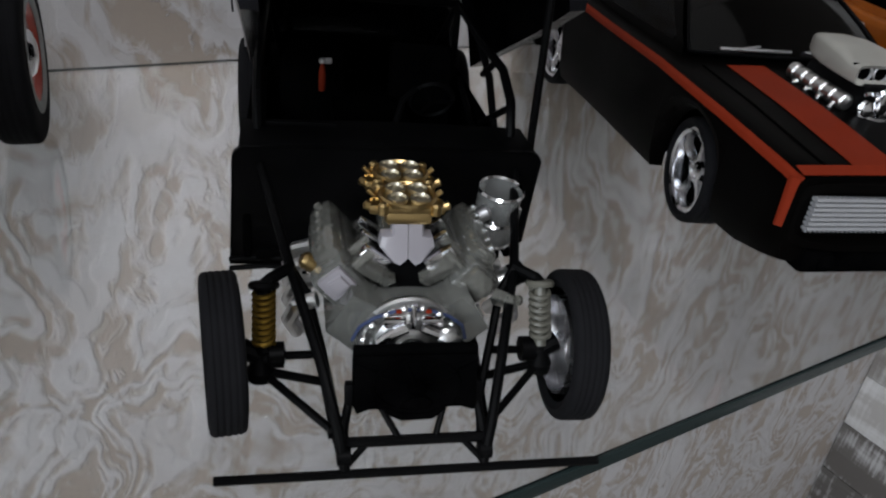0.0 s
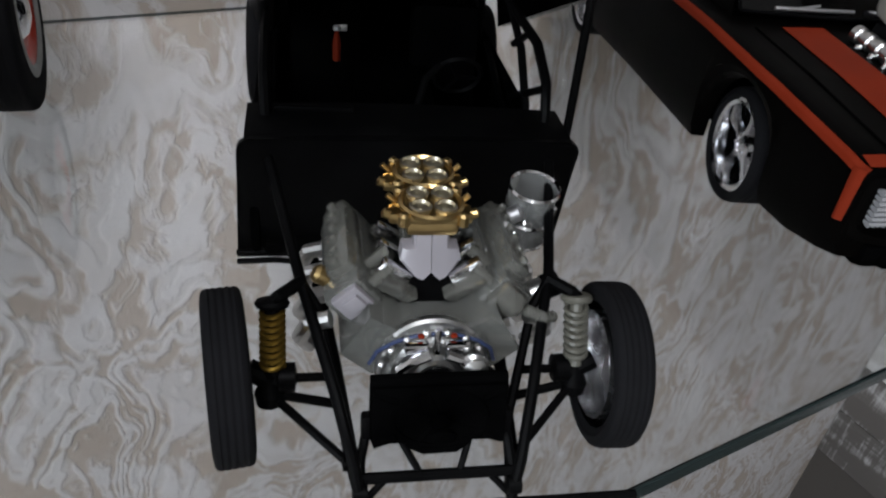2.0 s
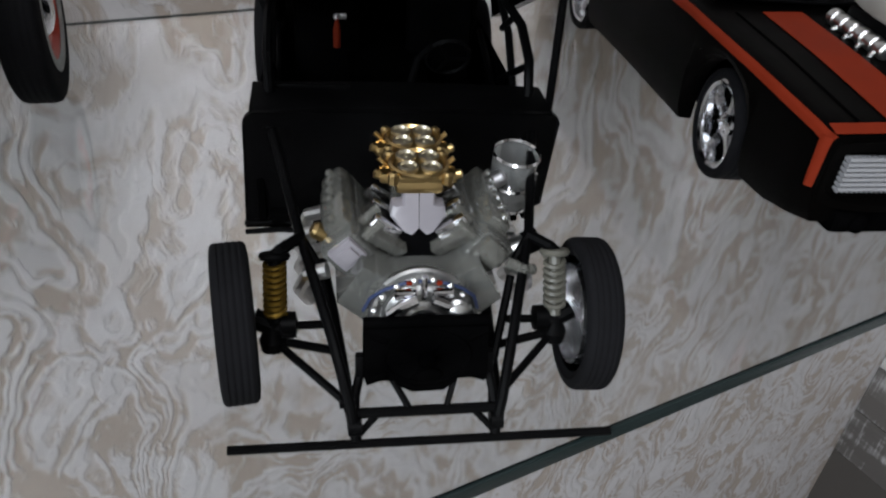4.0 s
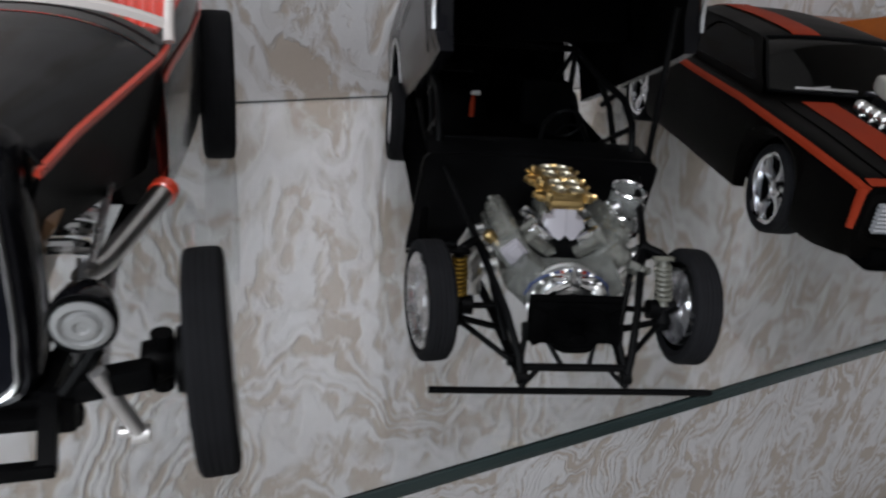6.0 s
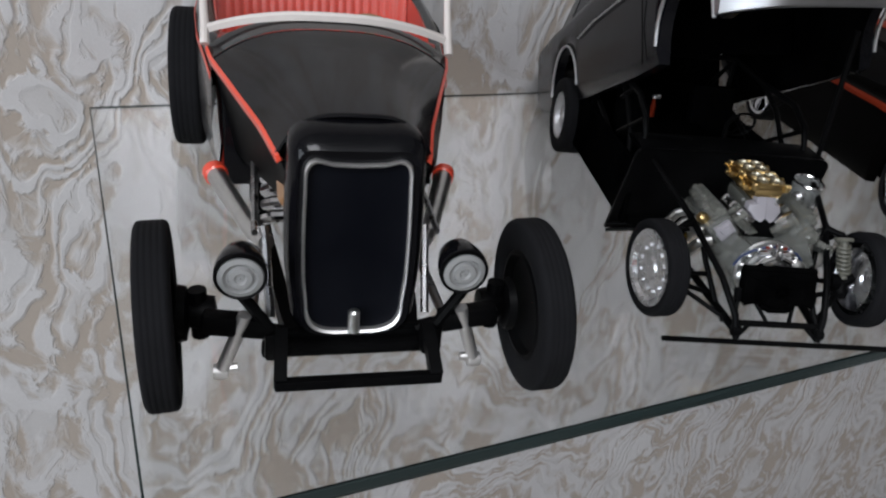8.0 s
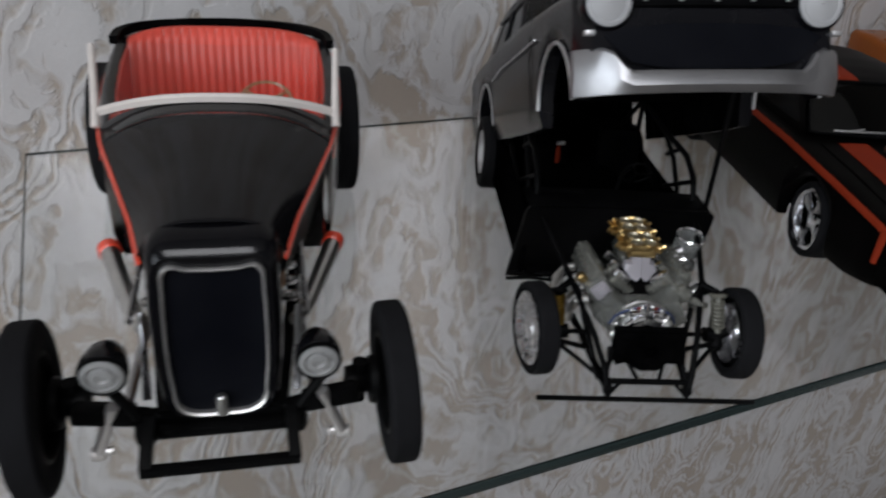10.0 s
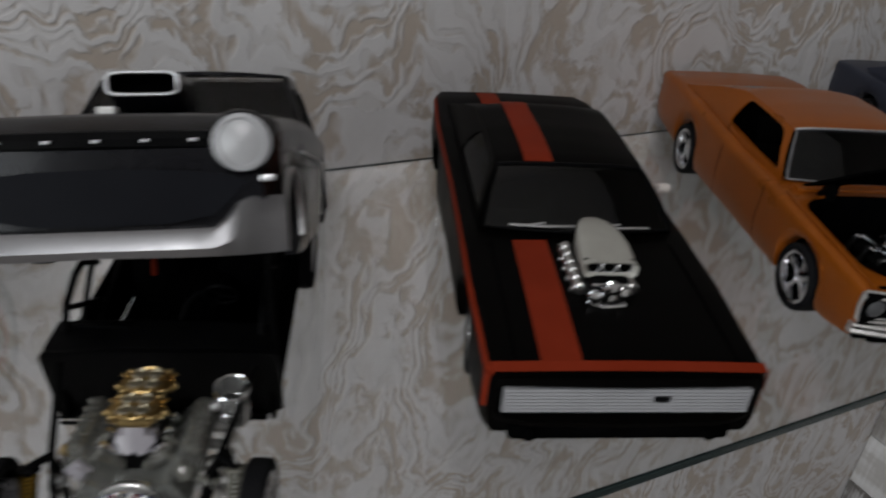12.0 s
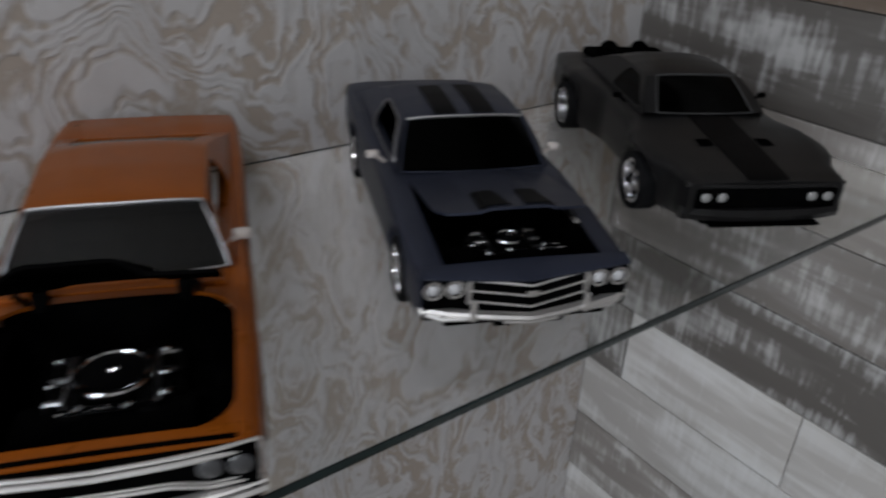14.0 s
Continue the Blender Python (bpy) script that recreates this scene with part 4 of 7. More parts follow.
def build_road_car():
    """Copper-orange coupe, bonnet propped open."""
    car = thing("muscle_car", 0.3210, 0.0597, SHELF, -21.4, "copper orange toy muscle coupe with raised bonnet on glass shelf", "model car", "model cars on the shelf")
    L = 222
    sh = Shell(L, [(0, 38.0), (3, 39.2), (40, 40.2), (110, 39.6), (170, 40.4), (212, 38.8), (L, 37.5)],
               [(0, 31.5), (5, 32.8), (40, 35.0), (72, 36.6), (110, 36.6), (165, 40.0), (205, 40.6), (L, 39.2)],
               [(0, 0.5), (20, 1.0), (65, 1.6), (120, 1.4), (175, 0.8), (L, 0.6)],
               [(0, 13), (16, 9.5), (60, 8), (140, 8), (180, 10), (L, 13)], [(38.5, 12.5, 16.4), (167, 12.5, 16.4)])
    bm = bmesh.new()
    sh.build(bm, [(28, 80, 165), (32.6, 4.2, 63)])
    part("body", bm, COPPER, car)
    underside(car, L, 39)
    roof = cabin(car, COPPER, 34.8, 27.2, 75, 91, 142, 192, 38.4, 55, 41, 134, SILVER, 2.2, 4.0, 35, 0.80, open_sides=True)
    for sx in (-1, 1):
        for yy, sy in ((4.9, -1), (62.2, 1)):
            bm = bmesh.new()
            sh.fillet(bm, sx * (0.84 * sh.half(yy) + 0.3), yy, sx, sy, 12.0)
            part("bay_corner", bm, COPPER, car)
    for s in (-1, 1):
        for y in (38.5, 167):
            wheel(car, (s * 35.2, y, 13.2), s, 13.4, 10, 10.3, "five", CHROME)
        if s > 0:
            mirror(car, s, 37.6, 89, 42.0, FRAME_AND_GLEAM, 1.3)
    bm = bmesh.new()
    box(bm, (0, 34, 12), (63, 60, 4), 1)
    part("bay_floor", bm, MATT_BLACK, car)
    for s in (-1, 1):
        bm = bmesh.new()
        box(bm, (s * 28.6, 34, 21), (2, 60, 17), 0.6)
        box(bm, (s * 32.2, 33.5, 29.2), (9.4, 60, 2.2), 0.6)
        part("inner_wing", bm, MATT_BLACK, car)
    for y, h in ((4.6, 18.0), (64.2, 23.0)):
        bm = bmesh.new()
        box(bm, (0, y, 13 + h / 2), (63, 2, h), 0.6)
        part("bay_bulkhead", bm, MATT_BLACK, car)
    bay_engine(car, (1.2, 37, 27), 9.8, 14.0, ((14, 10, 4, 1.2), (14.6, -1, 4.5, 1.2), (15, -10, 5, 2.4), (-14, 9, 4, 1.2), (-14.5, -2, 4, 1.0), (-5, -13, 10, 1.2), (7, -13.4, 9, 1.2), (-1.5, 6.5, 3.6, 0.8)))
    # bonnet, hinged at the back, nose raised
    bm = bmesh.new()
    rot = Matrix.Translation((0, 65, 40.5)) @ Matrix.Rotation(radians(-31.0), 4, "X") @ Matrix.Translation((0, -65, -37.5))

    def bonnet(u, v):
        y, x = 65 - 57 * u, (2 * v - 1) * (31 + 1.5 * u)
        z = 37.8 + 0.8 * (1 - (2 * v - 1) ** 2) + 3.6 * max(0.0, min(1.0, (15 - abs(x)) / 3.5)) * min(1.0, 4 * u + 0.2)
        return rot @ Vector((x, y, z))
    patch(bm, bonnet, 14, 20, 1.0)
    bo = part("bonnet", bm, MATT_BLACK, car, "raised black bonnet panel")
    bm = bmesh.new()
    box(bm, (-20, 63.5, 38.6), (4.5, 5, 7), 0.8)
    rod(bm, [(-24, 66, 34), (-24, 62, 39), (-24, 56, 44.5)], 1.1)
    part("hinge", bm, BLACK, bo, "black bonnet hinge")
    bm = bmesh.new()
    box(bm, (20, 63.5, 38.6), (4.5, 5, 7), 0.8)
    rod(bm, [(24, 66, 34), (24, 62, 39), (24, 56, 44.5)], 1.1)
    part("hinge", bm, BLACK, bo, "black bonnet hinge")
    # cowl strip in body colour
    bm = bmesh.new()
    box(bm, (0, 68.5, 37.4), (64, 6, 2), 0.8)
    part("cowl", bm, COPPER, car)
    bm = bmesh.new()
    sh.ribbon(bm, -33, 33, 0.9, 2.3, 0.12, 4)
    part("nose_gap", bm, MATT_BLACK, car)
    # nose: dark grille with chrome loops, four lamps, bumper
    bm = bmesh.new()
    box(bm, (0, -0.2, 22.2), (75, 2.6, 18.5), 0.8)
    gr = part("grille", bm, MATT_BLACK, car, "dark grille with chrome outline")
    bm = bmesh.new()
    for z, dip, r in ((31.6, 1.2, 0.6), (29.6, 1.4, 0.85)):
        rod(bm, [(x, -2.4 + 2.6 * (abs(x) / 38) ** 3, z - dip * (1 - abs(x) / 38)) for x in np.linspace(-38, 38, 25)], r, 8)
    for dz, r in ((0.0, 0.55), (1.3, 0.3)):
        rod(bm, [(x, -2.6 + 2.2 * (abs(x) / 38) ** 3, 22.4 + dz - 2.2 * max(0.0, min(1.0, (abs(x) - 17) / 9))) for x in np.linspace(-38, 38, 45)], r, 8)
    for s in (-1, 1):
        rod(bm, [(s * 38, 0.4, 31), (s * 38.4, 0.4, 26), (s * 37.6, 0.4, 20.6)], 0.8, 8)
    part("grille_trim", bm, BRIGHT_FRAME, gr, "chrome grille outline")
    for x in (-33.4, -26.2, 26.2, 33.4):
        bm = bmesh.new()
        round_lamp(bm, (x, -1.6, 25.6), 3.0)
        part("headlight", bm, DIM_LENS, car, "dim round headlight")
    bm = bmesh.new()
    bumper_bar(bm, 39.4, -4.2, 16.4, 2.2, 4.6, 3.4, 22, 0.6)
    bumper_bar(bm, 39.2, -3.8, 18.6, 1.3, 4.4, 3.0, 22, 0.6)
    box(bm, (-8, -5.8, 15.0), (4, 1.6, 2.2), 0.5)
    box(bm, (8, -5.8, 15.0), (4, 1.6, 2.2), 0.5)
    bp = part("bumper", bm, BRIGHT_FRAME, car, "chrome front bumper")
    bm = bmesh.new()
    box(bm, (3.5, -5.0, 13.4), (12, 1.4, 2.6), 0.4)
    part("number_plate_bracket", bm, MATT_BLACK, bp)
    for s in (-1, 1):
        bm = bmesh.new()
        rod(bm, [(s * 35.5, 1.0, 33), (s * 36.6, 30, 35.6), (s * 36.8, 60, 36.9), (s * 36.2, 66, 37.4)], 0.45, 6)
        part("fender_crease", bm, COPPER, car)
        for y in (78, 124):
            bm = bmesh.new()
            w = sh.half(y)
            rod(bm, [(s * w * 0.975, y, sh.low(y) + 1), (s * (w * 0.985 + 0.1), y, 13), (s * (w + 0.05), y, 19), (s * (w * 0.99 + 0.1), y, 29), (s * (w * 0.996 + 0.05), y, 33.2), (s * w * 0.96, y, 36.2)], 0.15, 5)
            part("door_gap", bm, MATT_BLACK, car)
    return car


def build_blue_car():
    """Slate-blue coupe with black bonnet stripes, bonnet slightly open."""
    car = thing("muscle_car", 0.4693, 0.0743, SHELF, -22.8, "slate blue-grey toy muscle coupe with black stripes on glass shelf", "model car", "model cars on the shelf")
    car.scale = (1.0, 1.035, 1.0)
    L = 208
    sh = Shell(L, [(0, 38.6), (3, 39.6), (40, 40.4), (105, 39.8), (160, 40.8), (198, 38.8), (L, 37)],
               [(0, 30.2), (5, 31.4), (38, 34.2), (70, 36.2), (105, 36.2), (150, 38.0), (190, 37.2), (L, 35.4)],
               [(0, 0.5), (20, 1.0), (65, 1.6), (120, 1.4), (175, 0.8), (L, 0.6)],
               [(0, 13), (16, 9.5), (60, 8), (135, 8), (170, 10), (L, 13)], [(36, 12.5, 16.4), (156, 12.5, 16.4)])
    bm = bmesh.new()
    sh.build(bm, [(28, 78, 160), (29.5, 7, 62)])
    part("body", bm, BLUE, car)
    underside(car, L, 39)
    roof = cabin(car, BLUE, 33.5, 27, 72, 90, 136, 176, 37.8, 54.8, 39.5, 128, SILVER, 2.4, 4.0, 34, 0.72, 0.95, DULL_SILVER, DARK_WINDOW, True)
    for s in (-1, 1):
        for y in (36, 156):
            wheel(car, (s * 35.4, y, 13), s, 13, 10, 9.6, "five", CHROME)
        mirror(car, s, 41.2, 86, 40.6, FRAME_AND_GLEAM, 1.2)
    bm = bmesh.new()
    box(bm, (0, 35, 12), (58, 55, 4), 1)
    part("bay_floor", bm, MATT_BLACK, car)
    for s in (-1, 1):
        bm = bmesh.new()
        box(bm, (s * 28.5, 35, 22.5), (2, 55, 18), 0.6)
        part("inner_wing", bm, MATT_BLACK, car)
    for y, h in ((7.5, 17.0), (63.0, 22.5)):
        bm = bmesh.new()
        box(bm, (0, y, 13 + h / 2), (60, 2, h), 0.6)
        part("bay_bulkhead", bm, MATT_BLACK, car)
    bay_engine(car, (3, 31.5, 24), 5.0, 11.0, ((-8, -10, 8, 1.2), (1, -8.4, 9, 1.2), (15, -9, 14, 1.2), (15, -6, 8, 1.0), (-14, -3, 3, 1.0)))
    rot = Matrix.Translation((0, 66, 36.5)) @ Matrix.Rotation(radians(-11), 4, "X") @ Matrix.Translation((0, -66, -36.5))

    def bon(x, y, lift=0.0):
        return rot @ Vector((x, y, 36.8 - 0.03 * (66 - y) + 1.6 * (1 - (x / 32) ** 2) + (0.9 if abs(x) < 12 else 0) + lift))
    bm = bmesh.new()
    patch(bm, lambda u, v: bon((2 * v - 1) * (29.5 - 3.5 * max(0.0, u - 0.8) / 0.2 * max(0.0, u - 0.8) / 0.2), 66 - 53 * u + 3.0 * u * (2 * v - 1) ** 4), 20, 22, 1.0)
    bo = part("bonnet", bm, BLUE, car, "partly raised blue-grey bonnet")
    bm = bmesh.new()
    for s in (-1, 1):
        patch(bm, lambda u, v: bon(s * 8.6 + (v - 0.5) * 11.5 * (1 - 0.25 * (1 - u)), 33 - 18 * u, 0.6), 10, 8, 0.2)
    part("hood_stripe", bm, STRIPE_BLACK, bo, "black bonnet stripes")
    bm = bmesh.new()
    for s in (-1, 1):
        def rs(u, v, s=s):
            return roof(s * 8.6 + (v - 0.5) * 10, 91.5 + 34 * u, 0.45)
        patch(bm, rs, 10, 5, 0.15)
    part("roof_stripe", bm, STRIPE_BLACK, car, "black roof stripes")
    # nose
    bm = bmesh.new()
    box(bm, (0, 0.0, 21.6), (75.5, 2.6, 16), 0.8)
    gr = part("grille", bm, MATT_BLACK, car, "black grille with chrome bars")
    bm = bmesh.new()
    for z, r in ((28.8, 0.5), (24.6, 0.42), (20.4, 0.42)):
        loops = []
        for x in np.linspace(-21, 21, 15):
            k = 1 - abs(x) / 21
            y, zz = -1.6 - 4.2 * k, z - 1.6 * k
            loops.append([(x, y, zz - r), (x, y - 0.6, zz), (x, y, zz + r), (x, y + 1, zz)])
        rings(bm, loops)
    for s in (-1, 1):
        box(bm, (s * 21.6, -1.8, 24.4), (1.6, 1.6, 9.5), 0.5)
    box(bm, (0, -6.4, 24.6), (4.6, 0.8, 2.0), 0.3)
    part("grille_trim", bm, BRIGHT_FRAME, gr, "chrome grille bars")
    bm = bmesh.new()
    slab(bm, [(-21, -1), (0, -5.2), (21, -1)], 11.5, lambda p, q, h: (p, q + 0.5, 17.8 + h - 1.2 * (1 - abs(p) / 21)))
    part("grille_core", bm, MATT_BLACK, gr)
    # pointed nose panel ahead of the bay
    bm = bmesh.new()
    loops = []
    for x in np.linspace(-38.5, 38.5, 23):
        k = 1 - abs(x) / 38.5
        loops.append([(x, 5.0, 31.6 + 0.6 * k), (x, 1.0 - 4.0 * k, 31.4 - 0.5 * k), (x, -0.8 - 4.6 * k, 30.4 - 1.2 * k), (x, -0.6 - 4.4 * k, 29.6 - 1.4 * k), (x, 4.0, 29.4)])
    rings(bm, loops)
    part("nose_panel", bm, BLUE, car)
    for x in (-34.2, -26.6, 26.6, 34.2):
        bm = bmesh.new()
        round_lamp(bm, (x, -1.4, 25.6), 2.1)
        hl = part("headlight", bm, BRIGHT_LENS, car, "round headlight with chrome ring")
        bm = bmesh.new()
        lathe(bm, [(2.7, 0), (3.5, 0.1), (3.6, -0.6), (3.5, -1.2)], (x, -1.7, 25.6), (0, -1, 0), 22)
        part("headlight_ring", bm, BRIGHT_FRAME, hl)
    bm = bmesh.new()
    bumper_bar(bm, 38.8, -2.8, 17.4, 2.7, 4.0, 3.2, 26, 1.8, 4.4)
    for s in (-1, 1):
        rod(bm, [(s * 22, -4.8, 15.6), (s * 31, -3.4, 15.2), (s * 38.2, 0.4, 16.0)], 0.95, 8)
        box(bm, (s * 20.8, -5.6, 18.6), (2.2, 1.8, 7.6), 0.6)
    rod(bm, [(-10, -6.8, 14.2), (0, -7.8, 13.8), (10, -6.8, 14.2)], 0.7, 8)
    part("bumper", bm, BRIGHT_FRAME, car, "chrome front bumper")
    bm = bmesh.new()
    for s in (-1, 1):
        box(bm, (s * 9, -4.2, 12.6), (8, 2, 2.4), 0.6)
    box(bm, (0, 0, 12.4), (60, 4, 3), 0.8)
    part("front_valance", bm, MATT_BLACK, car)
    return car


def build_wide_car():
    """Matt gunmetal wide-body coupe with a black centre stripe."""
    car = thing("muscle_car", 0.6203, 0.0771, SHELF, -28.3, "matt gunmetal wide-body toy coupe with black stripe on glass shelf", "model car", "model cars on the shelf")
    car.scale = (1.06, 1.055, 1.0)
    L = 205
    sh = Shell(L, [(0, 36), (4, 38), (16, 39.5), (26, 46), (40, 47.5), (54, 46), (66, 39), (110, 38.5), (130, 44), (146, 48), (165, 47), (L, 40)],
               [(0, 29.0), (5, 30.2), (36, 33.2), (66, 35.5), (105, 36), (150, 38.5), (190, 37.2), (L, 35)],
               [(0, 0.6), (20, 1.2), (65, 2.4), (120, 1.4), (175, 0.8), (L, 0.6)],
               [(0, 12), (16, 9), (60, 8), (130, 8), (170, 10), (L, 14)], [(38, 13, 17.5), (152, 14, 18.5)])
    bm = bmesh.new()
    sh.build(bm, [(27, 76, 150)])
    part("body", bm, GUNMETAL, car)
    underside(car, L, 40)
    cabin(car, GUNMETAL, 32.5, 25.5, 70, 90, 132, 172, 38.4, 52.6, 39, 118, GUNMETAL_EDGE_LIT, 2.6, 4.0, None, 0.5, 0.79, None, DARK_WINDOW)
    for s in (-1, 1):
        wheel(car, (s * 42.5, 38, 14), s, 14.4, 11, 10.8, "five", CHROME)
        wheel(car, (s * 42.5, 152, 15), s, 15, 14, 11.0, "five", CHROME)
        mirror(car, s, 40, 88, 42, MATT_BLACK)
    bm = bmesh.new()
    sh.ribbon(bm, -9.5, 9.5, 1, 66, 0.25, 24, -11, 11)
    part("hood_stripe", bm, STRIPE_BLACK, car, "broad black centre stripe")
    bm = bmesh.new()
    for s in (-1, 1):
        sh.ribbon(bm, s * 15 - 3.4, s * 15 + 3.4, 32, 39, 0.3, 6)
    part("bonnet_vent", bm, MATT_BLACK, car, "black bonnet vents")
    bm = bmesh.new()
    box(bm, (0, 0.4, 21.5), (66, 3, 9.5), 1.2)
    gr = part("grille", bm, MATT_BLACK, car, "black full-width grille")
    for x in (-28.5, -21, 21, 28.5):
        bm = bmesh.new()
        round_lamp(bm, (x, -1.2, 22.4), 2.2)
        part("headlight", bm, LENS, car, "pale round headlight")
    bm = bmesh.new()
    loops = []
    for i in range(21):
        k = 2 * i / 20 - 1
        x, y = 37.5 * k, -3.0 + 5 * abs(k) ** 3
        loops.append([(x, y, 11), (x, y - 1, 14), (x, y, 16.6), (x, y + 3, 16.8), (x, y + 3, 10.5)])
    rings(bm, loops)
    for z in (27.6,):
        rings(bm, [[(37 * k, -1.6 + 3.6 * abs(k) ** 3 + dy, z + dz) for dy, dz in ((0, -0.9), (-0.9, 0), (0, 1.2), (3, 1.2), (3, -0.9))] for k in np.linspace(-1, 1, 21)])
    part("bumper", bm, GUNMETAL, car)
    bm = bmesh.new()
    box(bm, (0, -2.2, 9.6), (52, 5, 1.2), 0.4)
    part("front_splitter", bm, MATT_BLACK, car)
    # tail-mounted machinery
    bm = bmesh.new()
    box(bm, (0, 184, 38.5), (50, 28, 6), 2.4)
    box(bm, (-16, 178, 41.5), (8, 14, 5), 1.6)
    for s in (-1, 1):
        lathe(bm, [(0.1, -9), (3, -8.6), (4.6, -5), (5.4, 0), (5.6, 6), (4.8, 9), (3.8, 8), (0.1, 5)], (s * 10, 184, 40.8), (0, 1, 0.12), 20)
    part("jet_pod", bm, MATT_BLACK, car, "black pods on the tail")
    return car


# each closed car
striped_coupe = build_striped_coupe()
road_car = build_road_car()
blue_car = build_blue_car()
wide_car = build_wide_car()

# ---- gasser: bare chassis, body tipped up at its tail hinge ----


def build_gasser():
    car = thing("drag_car", 0.0530, 0.0776, SHELF, -20.8, "black model drag coupe with tipped-up body and exposed engine", "model car", "model cars on the shelf")
    # front wheels
    for s in (-1, 1):
        fw = (28.6 if s > 0 else -29.8, 4.2, 13.1)
        swing_wheel(wheel(car, fw, s, 13.1, 6.0, 10.0, "dish", POLISHED), fw, -3.0 if s > 0 else 8.0, 0.0)
        wheel(car, (s * 26.5, 126, 15.0), s, 15.0, 13.0, 9.0, "dish", SILVER)
    # frame: two rails, hoops and front crossmembers
    for s in (-1, 1):
        bm = bmesh.new()
        rod(bm, [(s * 11.0, -11.5, 2.2), (s * 12.0, -9.5, 8), (s * 14.5, -2, 15), (s * 19.5, 14, 24.0), (s * 24.5, 37, 31.0)], 0.88, 10)
        part("upper_rail", bm, BLACK, car)
        bm = bmesh.new()
        rod(bm, [(s * 11.0, -11.0, 3.6), (s * 12.2, -4, 4.6), (s * 14, 14, 6), (s * 17, 40, 6.5), (s * 17, 140, 7.5)], 1.1, 10)
        part("lower_rail", bm, BLACK, car)
        bm = bmesh.new()
        rod(bm, [(s * 19.0, 12.5, 23.5), (s * 16.6, 10.5, 20), (s * 15.2, 7, 14), (s * 12.4, 0, 4.8)], 0.8, 8)
        rod(bm, [(s * 19.2, 13, 23.6), (s * 22.5, 10, 23.2), (s * 23.6, 9.6, 22.2)], 1.0, 8)
        part("shock_hoop", bm, BLACK, car)
        # suspension: arms, upright, coil spring
        bm = bmesh.new()
        rod(bm, [(s * 12.4, -6, 4.6), (s * 23.6, 4.4, 8.6)], 0.68)
        lathe(bm, [(0.1, -1.0), (1.2, -0.8), (1.2, 0.8), (0.1, 1.0)], (s * 12.6, -5.8, 4.7), (1, 0, 0), 10)
        rod(bm, [(s * 13.2, 4, 6.4), (s * 23.6, 4.8, 8.6)], 0.75)
        rod(bm, [(s * 15.2, 5, 11.6), (s * 23.2, 5.6, 11.0)], 0.7)
        part("control_arm", bm, BLACK, car)
        bm = bmesh.new()
        lathe(bm, [(0.2, -2), (2.0, -1.8), (2.3, 0), (1.6, 1.6), (1.0, 3.4), (1.0, 5)], (s * 24.0, 4.9, 8.8), (0, 0.2, 1), 14)
        rod(bm, [(s * 23, 5.6, 10.4), (s * 27, 6.2, 12.4)], 1.7, 10)
        lathe(bm, [(0.1, -1.6), (2.2, -1.2), (2.2, 1.2), (0.1, 1.6)], (s * 21.4, 5.4, 11.4), (1, 0, 0), 14)
        part("upright", bm, BLACK, car)
        bm = bmesh.new()
        helix = []
        for k in range(109):
            a = k / 108 * (9.0 if s < 0 else 7.5) * 2 * math.pi
            z = k / 108
            helix.append((s * 23.4 + 1.6 * math.cos(a), 5.0 + 4.6 * z + 1.6 * math.sin(a), 14.0 + 7.2 * z))
        rod(bm, helix, 0.42 if s < 0 else 0.46, 6)
        part("coil_spring", bm, BRASS if s < 0 else SPRING_GREY, car, "yellow coil spring" if s < 0 else "silver coil spring")
        bm = bmesh.new()
        rod(bm, [(s * 23.4, 4.6, 12.6), (s * 23.4, 10, 22.4)], 1.1, 10)
        lathe(bm, [(2.4, 0), (2.6, 0.5), (2.3, 1.0), (0.1, 1.3)], (s * 23.4, 9.8, 21.6), (0, 0.45, 1), 16)
        part("damper", bm, BLACK if s < 0 else SPRING_GREY, car)
    bm = bmesh.new()
    rod(bm, [(-30.5, -11.7, 1.3), (30.5, -11.9, 1.3)], 0.72, 8)
    part("front_bar", bm, BLACK, car, "thin black bar across the nose")
    bm = bmesh.new()
    rod(bm, [(-11.4, -9.4, 5.6), (11.4, -9.4, 5.6)], 0.85, 8)
    rod(bm, [(-6.4, -4.8, 11), (-2.6, -9.2, 5.8)], 0.55)
    rod(bm, [(5.4, -4.8, 11), (3.2, -9.2, 5.8)], 0.55)
    for s in (-1, 1):
        rod(bm, [(s * 11, -11.4, 2.4), (s * 7.6, -9.5, 5.4)], 0.55)
        lathe(bm, [(0.1, -1.2), (1.5, -1.0), (1.5, 1.0), (0.1, 1.2)], (s * 11.2, -10.6, 4.0), (1, 0, 0), 12)
    part("crossmember", bm, BLACK, car)
    # radiator core with header tank, fan shroud and brackets
    tilt = Euler((radians(-18), 0, 0))
    bm = bmesh.new()
    box(bm, (0, -4.2, 13.7), (19.6, 3.8, 9.0), 0.8, tilt)
    rad = part("radiator", bm, MATT_BLACK, car, "black radiator between the rails")
    bm = bmesh.new()
    rod(bm, [(-9.8, -2.9, 18.2), (9.8, -2.9, 18.2)], 1.05, 10)
    part("header_tank", bm, MATT_BLACK, rad)
    bm = bmesh.new()
    fan = Matrix.Translation((0, -6.0, 13.8)) @ Matrix.Rotation(radians(-18), 4, "X")
    rod(bm, [fan @ Vector((6.8 * math.cos(a), 0, 4.3 * math.sin(a))) for a in (2 * math.pi * k / 28 for k in range(29))], 0.45, 6)
    for x, z in ((-9.4, 4.0), (9.4, 4.0), (-9.4, -4.0), (9.4, -4.0)):
        rod(bm, [fan @ Vector((x, 0.3, z)), fan @ Vector((x * 0.66, 0, z * 0.7))], 0.6, 6)
